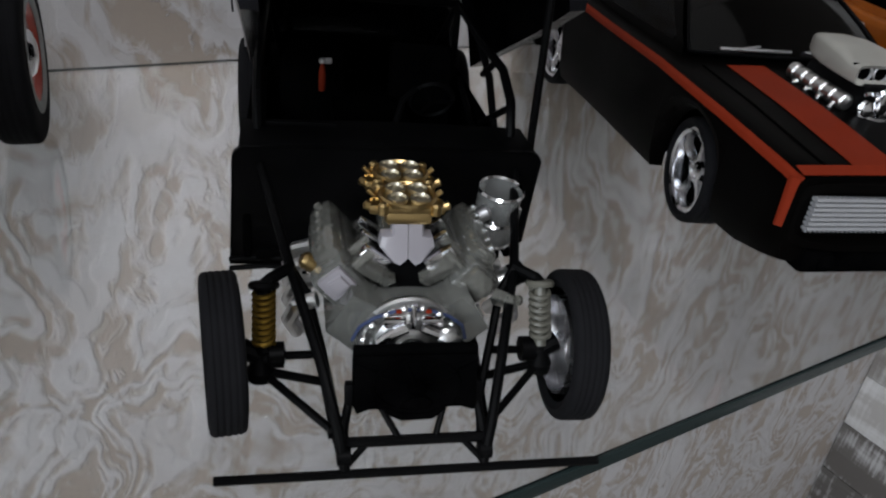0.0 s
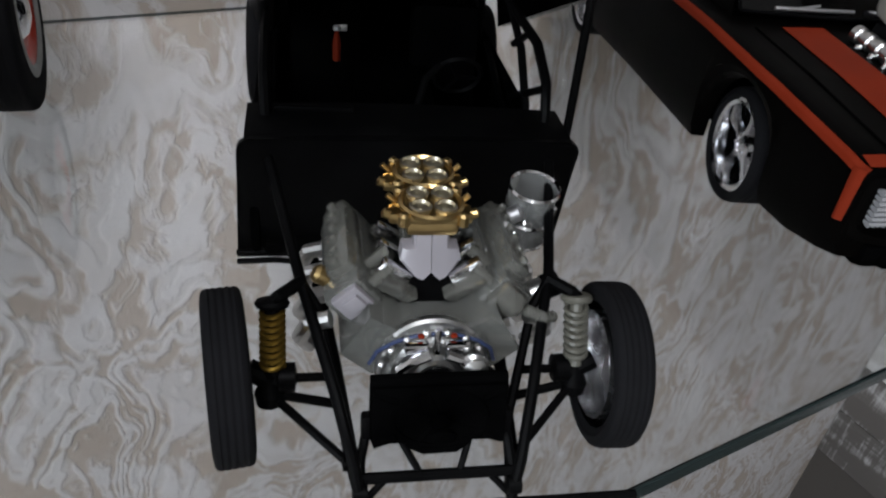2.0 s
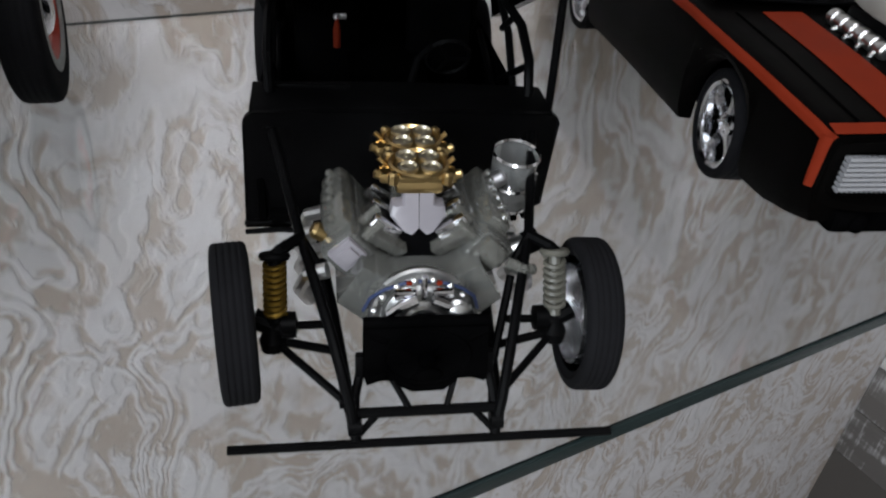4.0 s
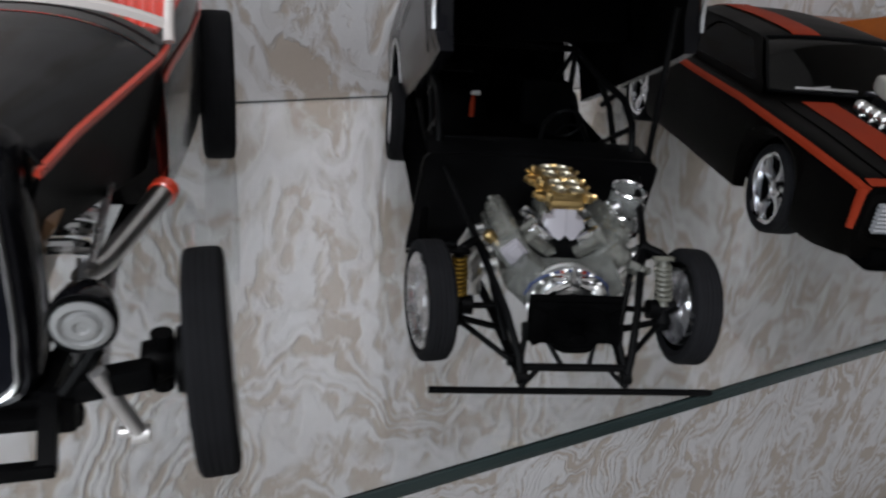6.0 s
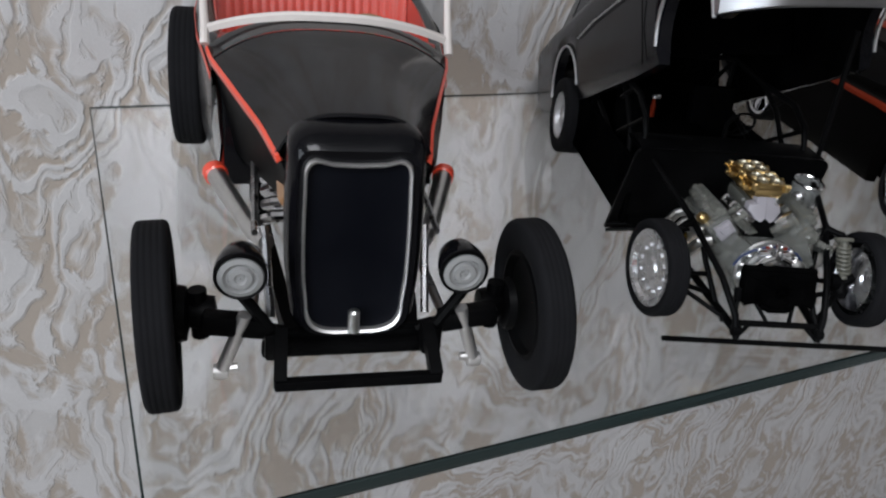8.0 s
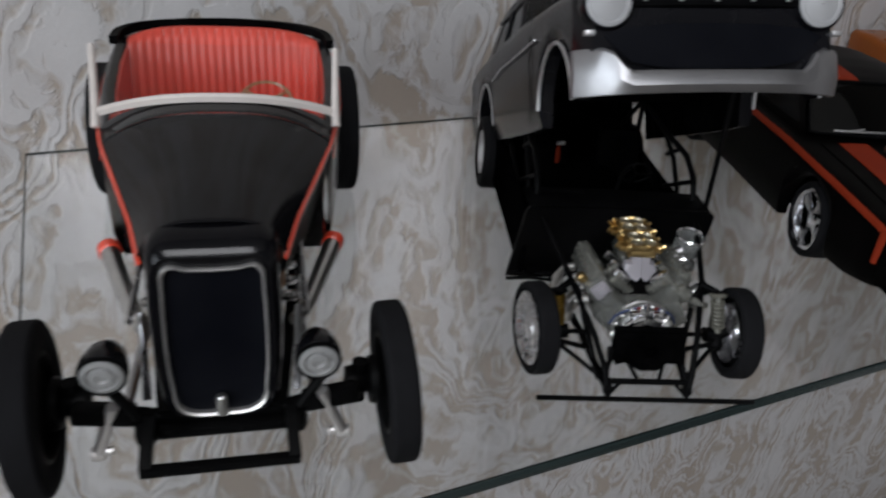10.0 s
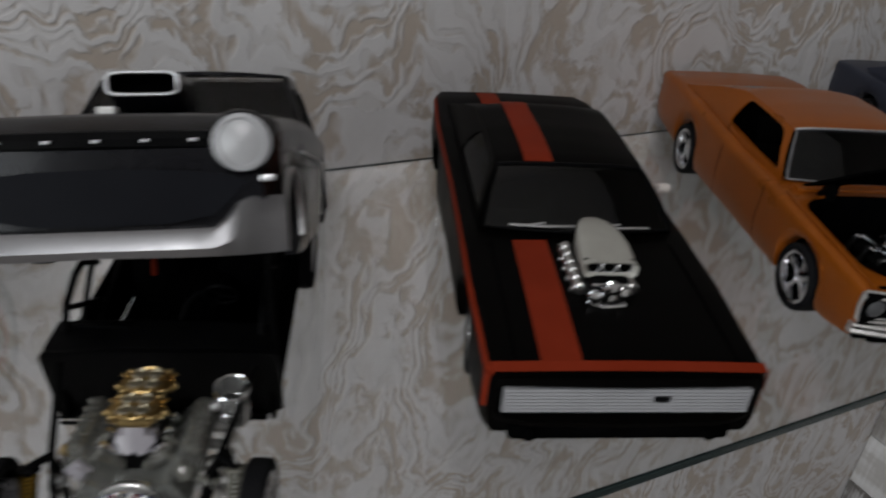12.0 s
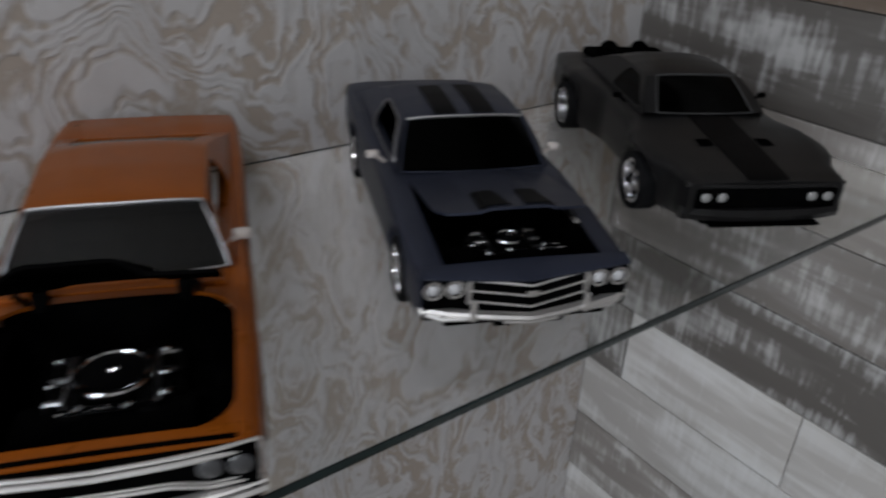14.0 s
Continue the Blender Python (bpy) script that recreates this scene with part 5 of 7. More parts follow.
    for k in range(4):
        a = math.pi * k / 4 + 0.3
        rod(bm, [fan @ Vector((6.4 * math.cos(a), 0.2, 4.1 * math.sin(a))), fan @ Vector((-6.4 * math.cos(a), 0.2, -4.1 * math.sin(a)))], 0.5, 6)
    lathe(bm, [(0.1, 0), (1.5, 0.1), (1.5, 0.9), (0.8, 1.3), (0.1, 1.4)], fan @ Vector((0, -0.4, 0)), (0, -1, -0.3), 14)
    part("fan_shroud", bm, MATT_BLACK, rad)
    for s in (-1, 1):
        bm = bmesh.new()
        box(bm, (s * 10.2, -4.6, 11.4), (1.6, 2.2, 3.6), 0.5, tilt)
        rod(bm, [(s * 10.2, -5, 10.4), (s * 11.0, -7.0, 7.0), (s * 11.2, -9.2, 5.4)], 0.75, 8)
        part("radiator_bracket", bm, BLACK, rad)
    bm = bmesh.new()
    rod(bm, [(-4.4, -6.2, 9.4), (-2.0, -6.8, 8.4), (2.6, -6.8, 8.5), (4.6, -6.2, 9.6)], 0.9)
    lathe(bm, [(0.1, 0), (2.4, 0.2), (2.6, 1.2), (1.8, 1.8), (0.1, 2.0)], (0.4, -5.6, 10.2), (0, -1, -0.3), 18)
    part("steering_rack", bm, MATT_BLACK, car)
    # engine
    bm = bmesh.new()
    box(bm, (0, 16, 14.5), (15, 25, 12), 1.4)
    box(bm, (0, 15, 8.0), (11, 24, 5), 1.2)
    rings(bm, [[(x, y, z) for x, z in ((-13.6, 16.6), (-9.0, 12.5), (9.0, 12.5), (13.6, 16.6), (9.5, 23.5), (3.6, 20.0), (-3.6, 20.0), (-9.5, 23.5))] for y in (4.5, 28.5)])
    eng = part("engine", bm, CLEAR_BLOCK, car, "pale grey V8 engine with gold carburettors")
    for s in (-1, 1):
        rot = Euler((0, radians(s * 42), 0))
        bm = bmesh.new()
        box(bm, (s * 11.6, 19.2, 22.6), (7.0, 20.5, 6.4), 1.2, rot)
        part("cylinder_head", bm, CLEAR_BLOCK, eng)
        bm = bmesh.new()
        box(bm, (s * 12.8, 20, 25.8), (5.2, 18, 4.6), 1.9, rot)
        for k in range(6):
            lathe(bm, [(0.7, 0), (0.7, 0.7), (0.1, 0.9)], (s * 14.2, 12.4 + k * 3.0, 27.4), (s * 0.67, 0, 0.74), 8)
        part("valve_cover", bm, PALE_PLASTIC, eng, "pale translucent valve cover")
        bm = bmesh.new()
        for k in range(4):
            rod(bm, [(s * 12.2, 13 + k * 4.4, 23.6), (s * 13.4, 13.3 + k * 4.4, 25.2)], 1.3, 8)
        box(bm, (s * 12.4, 20, 23.6), (3.6, 16, 2.0), 0.5, rot)
        part("rocker_gear", bm, SATIN, eng)
        bm = bmesh.new()
        if s < 0:
            box(bm, (-11.8, 8.6, 23.2), (4.8, 1.4, 4.6), 0.5, rot)
            box(bm, (-11.6, 7.7, 23.4), (2.8, 1.0, 2.6), 0.4, rot)
            part("head_cover", bm, LILAC, eng, "pale square plate on the cylinder head")
        else:
            box(bm, (11.6, 8.6, 23.2), (5.2, 2.2, 4.8), 1.0, rot)
            lathe(bm, [(2.3, -1), (2.3, 0.4), (1.6, 1.4), (0.1, 1.7)], (12.0, 7.8, 23.2), (0.2, -0.8, 0.6), 12)
            rod(bm, [(14.5, 8, 21.5), (17.5, 7, 20.6), (19.5, 8.6, 19.4)], 1.0, 10)
            part("head_cover", bm, PALE_PLASTIC, eng, "pale rounded head cover")
        bm = bmesh.new()
        for k in range(4):
            y = 8 + k * 6
            rod(bm, [(s * 15, y, 20.5), (s * 18.0, y + 0.5, 19.4), (s * 19.4, y + 2.5, 15), (s * 18, y + 6, 10)], 1.35, 10)
        part("header_pipe", bm, SATIN, eng, "silver exhaust headers")
        bm = bmesh.new()
        for k in range(3):
            box(bm, (s * 5.6, 12 + k * 5, 26.0), (5.6, 1.6, 2.6), 0.5, Euler((0, radians(-s * 35), 0)))
        part("intake_runner", bm, CHROME, eng)
        bm = bmesh.new()
        lathe(bm, [(0.1, -1.2), (1.5, -1.0), (1.5, 0.8), (1.0, 1.4), (0.1, 1.5)], (s * 16.2, 26 if s > 0 else 14, 27.2 if s > 0 else 24), (s, 0, 0.6), 12)
        part("oil_cap", bm, GOLD if s < 0 else SILVER, eng)
    bm = bmesh.new()
    box(bm, (0, 23, 26.8), (7.8, 13, 5), 1.2)
    part("intake_manifold", bm, ENGINE_GREY, eng, "grey intake manifold")
    bm = bmesh.new()
    for s in (-1, 1):
        loops = []
        for h, k in ((0.0, 0.86), (0.5, 1.0), (3.0, 1.0)):
            loops.append([(s * (p if p < 0.2 else p * k), 10.9 + h + 0.45 * (q - 24) + (0.5 if p > 3 else 0.0), q + 0.9) for p, q in ((0.05, 25.2), (1.5, 24.2), (2.6, 24.6), (4.7, 26.6), (4.3, 28.2), (2.7, 28.6), (2.7, 31.0), (0.05, 31.0))])
        rings(bm, loops)
    part("distributor_cover", bm, LILAC, eng, "pale lilac cover below the carburettors")
    for s in (-1, 1):
        bm = bmesh.new()
        rings(bm, [[(s * (2 + dx), 11.0 + dy, 22.8 + dx * 0.1 + dz), (s * (7.6 + dx), 10.4 + dy, 26.4 + dz), (s * (9.0 + dx), 11.6 + dy, 25.0 + dz), (s * (3.6 + dx), 12 + dy, 21.2 + dz)] for dx, dy, dz in ((0, -1.6, 0), (0, 1.4, 0.6))])
        part("intake_arm", bm, PALE_PLASTIC, eng)
        bm = bmesh.new()
        rod(bm, [(s * 6.2, 11, 27.6), (s * 9.0, 10.2, 25.2)], 0.9, 8)
        rod(bm, [(s * 6.4, 15, 28.0), (s * 9.4, 14.2, 25.6)], 0.9, 8)
        part("intake_tube", bm, PALE_PLASTIC, eng, "short clear intake tubes")
    for y in (17.2, 26.4):
        bm = bmesh.new()
        box(bm, (0, y, 32.4), (8.0, 7.4, 2.4), 1.2)
        box(bm, (0, y, 34.2), (8.0, 7.6, 1.8), 0.8)
        box(bm, (0, y + 1.4, 30.6), (6.4, 5.0, 1.6), 0.5)
        for dx, dyy in ((-4.4, -3.6), (4.4, -3.6), (-4.4, 3.6), (4.4, 3.6)):
            lathe(bm, [(0.9, 0), (0.9, 1.6), (0.5, 2.0), (0.1, 2.1)], (dx, y + dyy, 33.4), (0, 0, 1), 8)
        lathe(bm, [(4.9, 0), (5.0, 0.7), (4.6, 1.0), (4.2, 0.5), (0.1, 0.3)], (0, y, 34.5), (0, 0, 1), 24)
        for s in (-1, 1):
            box(bm, (s * 5.2, y, 33.0), (2.6, 3.4, 2.0), 0.8)
            lathe(bm, [(0.1, -0.8), (0.8, -0.6), (0.8, 0.6), (0.1, 0.9)], (s * 6.6, y - 0.6, 33.4), (s, 0, 0.4), 10)
            rod(bm, [(s * 5.0, y + 2.6, 33.4), (s * 6.4, y + 2.9, 34.6)], 0.5, 8)
        carb = part("carburettor", bm, GOLD, eng, "gold plated four-barrel carburettor")
        bm = bmesh.new()
        for dx in (-1.9, 1.9):
            for dy in (-1.9, 1.9):
                lathe(bm, [(1.7, 0), (1.75, 0.7), (1.4, 0.9), (1.2, 0.4), (0.1, 0.3)], (dx, y + dy, 35.0), (0, 0, 1), 14)
        part("choke_horn", bm, PALE_GOLD, carb, "pale metal choke horns")
    # timing cover, pulleys, dampers
    bm = bmesh.new()
    lathe(bm, [(8.2, -1.5), (8.6, 0.2), (8.2, 0.6), (7.7, 0.7), (7.5, 0.2), (6.6, 0.3), (6.3, 1.5), (5.4, 1.9), (5.1, 1.0), (4.4, 1.2), (4.1, 3.0), (3.4, 3.2), (3.2, 4.2), (0.1, 4.4)], (0, 3.6, 14.4), (0, -1, 0.16), 40)
    for k in range(8):
        a = math.pi * (0.08 + 0.12 * k)
        lathe(bm, [(0.6, 0), (0.6, 0.7), (0.1, 1.0)], (8.0 * math.cos(a), 2.6, 14.4 + 8.0 * math.sin(a)), (0, -1, 0.16), 8)
    part("timing_cover", bm, SATIN, eng, "round polished timing cover")
    bm = bmesh.new()
    for x, z, r in ((0, 12.4, 3.6), (7.4, 13.2, 2.9), (-7.2, 14.0, 2.4), (5.4, 18.2, 1.8)):
        lathe(bm, [(r, 0), (r * 1.05, 0.5), (r * 0.8, 0.9), (r * 0.8, 1.5), (r * 1.05, 1.9), (r * 0.5, 2.4), (0.1, 2.6)], (x, 0.2, z), (0, -1, 0.1), 20)
    part("pulley", bm, SATIN, eng, "satin metal front pulleys")
    bm = bmesh.new()
    lathe(bm, [(3.1, 0), (3.2, 0.6), (2.2, 0.9), (2.2, 1.6), (1.2, 1.8), (0.1, 1.9)], (0, -1.2, 15.4), (0, -1, 0.16), 20)
    lathe(bm, [(1.6, 0), (1.6, 1.6), (1.1, 1.7), (1.0, 0.8), (0.1, 0.7)], (7.2, -0.6, 16.4), (0, -1, 0.3), 14)
    part("crank_damper", bm, BLACK, eng, "black crank damper")
    bm = bmesh.new()
    for s in (-1, 1):
        rod(bm, [(s * 1.2, -0.2, 20.4), (s * 3.6, -0.4, 19.4), (s * 5.6, -0.4, 17.6)], 0.8, 8)
        box(bm, (s * 3.0, 1.2, 20.6), (3.6, 1.4, 1.8), 0.5)
    rod(bm, [(0, 1.0, 19.6), (0, 1.6, 23.6)], 0.5, 8)
    part("water_pump", bm, CHROME, eng, "bright metal water pump")
    # Black sheet in place of the shade in the engine valley.
    bm = bmesh.new()
    slab(bm, [(-4.6, 20.4), (4.6, 20.4), (3.4, 25.4), (-3.4, 25.4)], 1.0, lambda p, q, h: (p, 11.6 + h, q))
    part("valley_plate", bm, BLACK, eng, "black sheet for the shade between the cylinder banks")
    bm = bmesh.new()
    rod(bm, [(15.0, 13, 19.6), (19.0, 13.6, 21.2)], 1.9, 14)
    part("exhaust_stub", bm, SATIN, eng)
    bm = bmesh.new()
    rod(bm, [(19.0, 13.6, 21.2), (21.4, 14.0, 22.2)], 2.1, 14)
    part("exhaust_mouth", bm, BLACK, eng, "black exhaust mouth")
    bm = bmesh.new()
    rod(bm, [(-9.4, 3.4, 15.6), (-8.4, 2.8, 18.6), (-6.2, 2.4, 20.6), (-3.2, 2.2, 21.9), (0, 2.2, 22.3), (3.2, 2.2, 21.9), (6.2, 2.4, 20.6), (8.4, 2.8, 18.6), (9.4, 3.4, 15.6)], 0.32)
    part("ignition_lead", bm, paint("blue_lead", (0.03, 0.045, 0.11), 0.4), eng, "blue ignition leads")
    bm = bmesh.new()
    for x in (-2.4, 2.4):
        box(bm, (x, 1.9, 22.1), (0.9, 0.7, 0.6), 0.2)
    part("lead_clip", bm, RED, eng)
    # clear canister beside the firewall
    cc, ca = (19.4, 30.0, 19.8), (0.03, -0.12, 1)
    bm = bmesh.new()
    lathe(bm, [(3.6, 0), (4.2, 0.6), (4.2, 4.6), (3.9, 5.1), (4.2, 5.6), (4.2, 10.4), (4.4, 11.2)], cc, ca, 28)
    lathe(bm, [(4.1, 0.0), (0.1, 0.1)], cc, ca, 28)
    can = part("canister", bm, CANISTER_CLEAR, car, "clear plastic canister with chrome fittings")
    bm = bmesh.new()
    lathe(bm, [(0.1, 0.4), (1.3, 0.6), (1.3, 4.6), (2.6, 5.0), (0.8, 5.6), (0.8, 8.6), (0.1, 8.8)], cc, ca, 12)
    lathe(bm, [(4.0, 4.6), (4.45, 5.1), (4.0, 5.6)], cc, ca, 28)
    lathe(bm, [(4.2, 10.9), (4.65, 11.2), (4.3, 11.6), (4.0, 11.2), (4.2, 10.9)], cc, ca, 28)
    lathe(bm, [(4.0, 0.0), (4.4, 0.5), (4.0, 1.0)], cc, ca, 28)
    lathe(bm, [(0.1, -2.0), (1.4, -1.6), (2.4, -0.4), (3.4, 0.0)], cc, ca, 16)
    rod(bm, [(22.8, 27.4, 20.4), (23.2, 26.6, 28.0)], 0.5, 8)
    part("fitting", bm, CHROME, can)
    # firewall, cockpit tub and side panels
    bm = bmesh.new()
    wall = [(-31.5, 46, 4), (-30.2, 39.5, 25), (-29.9, 37.8, 31)]
    wall += [(-27.2 - 2.7 * math.cos(a), 37.4, 31.6 + 2.8 * math.sin(a)) for a in (0.35, 0.7, 1.05, 1.4)]
    wall += [(27.6 + 2.7 * math.sin(a), 38, 31.9 + 2.8 * math.cos(a)) for a in (0.1, 0.5, 0.9, 1.3)]
    wall += [(30.4, 39.5, 27), (30.5, 42, 12), (20, 46, 4)]
    rings(bm, [[(x * k, y + d, z) for x, y, z in wall] for d, k in ((0.4, 0.985), (0.0, 1.0), (1.4, 1.0), (1.8, 0.985))])
    rings(bm, [[(-28.5 + 57 * u, y + 1.2 * math.sin(math.pi * u), z) for u in np.linspace(0, 1, 13)] for y, z in ((38, 34.2), (39, 34.8), (50, 35.0), (51, 34.4), (50.6, 33.4), (38.4, 33.4), (38, 34.2))], False)
    part("firewall", bm, BLACK, car, "black firewall with a ledge on top")
    for s, dz in ((-1, 0.0), (-1, 2.2)):
        bm = bmesh.new()
        rod(bm, [(s * 31.4, 45, 3.6 + dz), (s * 24, 43, 5.4 + dz), (s * 14, 40, 6.4 + dz)], 0.6, 8)
        part("firewall_stay", bm, BLACK, car)
    bm = bmesh.new()
    box(bm, (0, 84, 8.6), (52, 84, 2.4), 0.6)
    part("cockpit_floor", bm, MATT_BLACK, car)
    for s in (-1, 1):
        bm = bmesh.new()
        box(bm, (s * 27.6, 84, 18), (1.6, 84, 20), 0.5)
        part("side_panel", bm, MATT_BLACK, car)
    bm = bmesh.new()
    box(bm, (0, 126, 20), (50, 3, 26), 0.6)
    part("rear_bulkhead", bm, MATT_BLACK, car)
    bm = bmesh.new()
    rings(bm, [[(x, y, 22 + 6 * math.sin(math.pi * (y - 48) / 76)) for x in (-9, -7, 7, 9)] + [(9, y, 9), (-9, y, 9)] for y in (48, 66, 90, 124)])
    part("transmission_tunnel", bm, MATT_BLACK, car)
    for s in (-1, 1):
        bm = bmesh.new()
        box(bm, (s * 13.5, 78, 15), (17, 20, 7), 2.4)
        box(bm, (s * 13.5, 90, 28), (16, 5.5, 26), 2.4, Euler((radians(-14), 0, 0)))
        part("seat", bm, MATT_BLACK, car)
    # roll cage
    tubes = [([(-24.5, 105, 48), (24.5, 105, 48)], 1.0)]
    for s in (-1, 1):
        tubes += [([(s * 25, 46, 12), (s * 25.3, 46, 36), (s * 25.4, 49, 41), (s * 25.4, 58, 45), (s * 25.2, 80, 45.4), (s * 24.5, 105, 48), (s * 25, 106, 30), (s * 25.5, 106, 10)], 1.0),
                  ([(s * 25.2, 80, 45), (s * 25.4, 68, 40), (s * 25.4, 59, 32), (s * 25.4, 55, 24)], 0.9), ([(s * 25.4, 71, 28), (s * 25.4, 48, 40.5)], 0.8),
                  ([(s * 25.4, 74, 39), (s * 25.4, 64, 45)], 0.8), ([(s * 25.4, 50, 18), (s * 25.4, 98, 30)], 0.9), ([(s * 24.5, 105, 48), (s * 20, 132, 18)], 0.9)]
    for pts, r in tubes:
        bm = bmesh.new()
        rod(bm, pts, r, 8)
        part("cage_tube", bm, BLACK, car, "black roll cage tube")
    bm = bmesh.new()
    lathe(bm, [(0.1, 0), (0.8, 0.3), (0.85, 4.0), (0.6, 5.4), (0.4, 6.4), (0.4, 7.2), (0.1, 7.4)], (-11.6, 80, 31), (0, 0.2, 1), 16)
    ext = part("fire_bottle", bm, RED, car, "small red fire bottle")
    bm = bmesh.new()
    lathe(bm, [(0.8, 6.6), (0.9, 7.4), (0.4, 7.8)], (-11.6, 80, 31), (0, 0.2, 1), 12)
    box(bm, (-10.2, 81.6, 38.0), (1.6, 0.8, 1.4), 0.3)
    part("valve", bm, SILVER, ext)
    bm = bmesh.new()
    lathe(bm, [(4.6, 0), (5.2, 0.5), (4.6, 1.0), (4.1, 0.5), (4.6, 0)], (11.5, 62, 36), (0, 1, 0.45), 24)
    for k in range(3):
        a = 2 * math.pi * k / 3
        rod(bm, [(11.5, 62, 36), (11.5 + 4.5 * math.cos(a), 62 - 1.8 * math.sin(a), 36 + 4.2 * math.sin(a))], 0.4, 6)
    part("steering_wheel", bm, BLACK, car)
    bm = bmesh.new()
    box(bm, (-17, 47.5, 35.4), (14, 1.2, 1.0), 0.3)
    rod(bm, [(2, 52, 33), (4, 56, 38), (7, 58, 40)], 0.7)
    part("lever", bm, BLACK, car)
    # prop rod that holds the body up
    bm = bmesh.new()
    rod(bm, [(29.4, 45, 12), (29.0, 43, 34), (28.2, 43, 62), (27.8, 43, 72)], 0.85, 8)
    part("prop_rod", bm, BLACK, car, "black rod propping up the body")

    # ---- body shell, tipped 22 degrees about the tail hinge ----
    hinge = Matrix.Translation((2.2, 186.2, 0.96)) @ Matrix.Rotation(radians(0.55), 4, "Z") @ Matrix.Rotation(radians(-24.25), 4, "X") @ Matrix.Rotation(radians(-3.34), 4, "Y") @ Matrix.Translation((0, -198, -10))
    L = 206
    sh = Shell(L, [(0, 29.8), (2, 31.2), (8, 32.6), (40, 33.2), (110, 33.5), (160, 33.5), (195, 31.5), (L, 28.5)],
               [(0, 33.0), (6, 36.5), (40, 38.2), (70, 39.5), (110, 39.5), (150, 38), (190, 37), (L, 34)],
               [(0, 0.6), (20, 1.2), (65, 2.0), (120, 1.6), (175, 1.4), (L, 1.0)],
               [(0, 12), (10, 9), (34, 5), (60, 4), (140, 4), (175, 5), (L, 10)], [(25.5, 8.5, 17.5), (140, 9, 19)])

    def tip(ob):
        ob.data.transform(Matrix.Scale(MM, 4) @ hinge @ Matrix.Scale(1 / MM, 4))
        return ob
    bm = bmesh.new()
    sh.build(bm, [(26, 78, 158)])
    shell = tip(part("body", bm, GASSER_PAINT, car, "dark graphite coupe body tipped up"))
    bm = bmesh.new()
    rings(bm, [[(x * 0.94, y, z - 1.4) for x, _, z in sh.section(y)[4:-4]] for y in np.linspace(3, 76, 12)], False)
    tip(part("bonnet_liner", bm, MATT_BLACK, shell))
    # Black side and roof sheets, added in place of shade inside the body.
    for s in (-1, 1):
        bm = bmesh.new()
        patch(bm, lambda u, v: (s * sh.half(44 + 156 * u) * 0.955, 44 + 156 * u, sh.low(44 + 156 * u) * (1 - v) + (lerp(44 + 156 * u, sh.edge) - 1.2) * v), 40, 3)
        tip(part("side_liner", bm, MATT_BLACK, shell))
    bm = bmesh.new()
    rings(bm, [[(x * 0.94, y, z - 1.4) for x, _, z in sh.section(y)[5:-5]] for y in np.linspace(160, 203, 8)], False)
    tip(part("boot_liner", bm, MATT_BLACK, shell))
    bm = bmesh.new()
    patch(bm, lambda u, v: ((2 * v - 1) * 25.2, 89 + 50 * u, 51.2 + 1.8 * (1 - (2 * v - 1) ** 2)), 6, 6, 0.4)
    tip(part("headliner", bm, MATT_BLACK, shell))
    # Added black blockers: stop the wall showing through far arch and screen.
    for s in (-1, 1):
        bm = bmesh.new()
        box(bm, (s * 21.5, 140, 20), (1.2, 46, 30), 0.4)
        tip(part("wheel_tub", bm, MATT_BLACK, shell))
    bm = bmesh.new()
    box(bm, (0, 80, 27), (58, 1.4, 24), 0.5)
    tip(part("dash_panel", bm, MATT_BLACK, shell))
    # roof and panes
    hb, hr = 30.5, 26.0
    zr, zb = 53.0, 39.5
    bm = bmesh.new()

    def roof_fn(u, v):
        x = (2 * v - 1) * hr
        k = 1 - (2 * v - 1) ** 2
        return (x, 88 + 52 * u - 2.5 * k * (1 - u) + 3 * k * u, zr + 2.2 * k * math.sin(math.pi * (0.2 + 0.6 * u)) + 1.5 * math.sin(math.pi * u))
    patch(bm, roof_fn, 12, 12, 1.0)
    for s in (-1, 1):
        rod(bm, [(s * hb, 76, zb), (s * (hr + 0.4), 88, zr)], 1.0, 8)
        rod(bm, [(s * hr, 88, zr - 0.2), (s * hr, 140, zr - 0.2)], 1.0, 8)
        rod(bm, [(s * 29.8, 112, zb), (s * hr, 114, zr)], 0.9, 8)
        patch(bm, quad_fn((s * 30, 142, zb), (s * 29.5, 158, zb), (s * hr, 141, zr), (s * hr, 132, zr)), 5, 4, 0.9)
    tip(part("roof", bm, GASSER_PAINT, shell))
    bm = bmesh.new()
    patch(bm, quad_fn((-hb, 76, zb), (hb, 76, zb), (hr, 88, zr), (-hr, 88, zr), (0, -5, 0)), 5, 10, 0.4)
    tip(part("windshield", bm, CLEAR_PANE, shell))
    # Panes added to the open windows; their tint stands for cabin shade.
    for s in (-1, 1):
        for y0, y1, t0, t1 in ((79, 111, 90, 113), (113, 141, 115, 131)):
            bm = bmesh.new()
            patch(bm, quad_fn((s * 30.2, y0, zb), (s * 29.8, y1, zb), (s * hr, t1, zr - 0.6), (s * hr, t0, zr - 0.6)), 3, 5, 0.3)
            tip(part("side_window", bm, DARK_WINDOW, shell, "dark-tinted side pane"))
    bm = bmesh.new()
    patch(bm, quad_fn((-hr, 140, zr), (hr, 140, zr), (29, 158, zb), (-29, 158, zb), (0, 4, 0)), 5, 10, 0.4)
    tip(part("rear_window", bm, CLEAR_PANE, shell))
    # arch lips
    for s in (-1, 1):
        for ay, az, r in sh.arches:
            bm = bmesh.new()
            pts = []
            for k in range(17):
                a = math.pi * (0.02 + 0.96 * k / 16)
                y, z = ay + r * math.cos(a), az + r * math.sin(a)
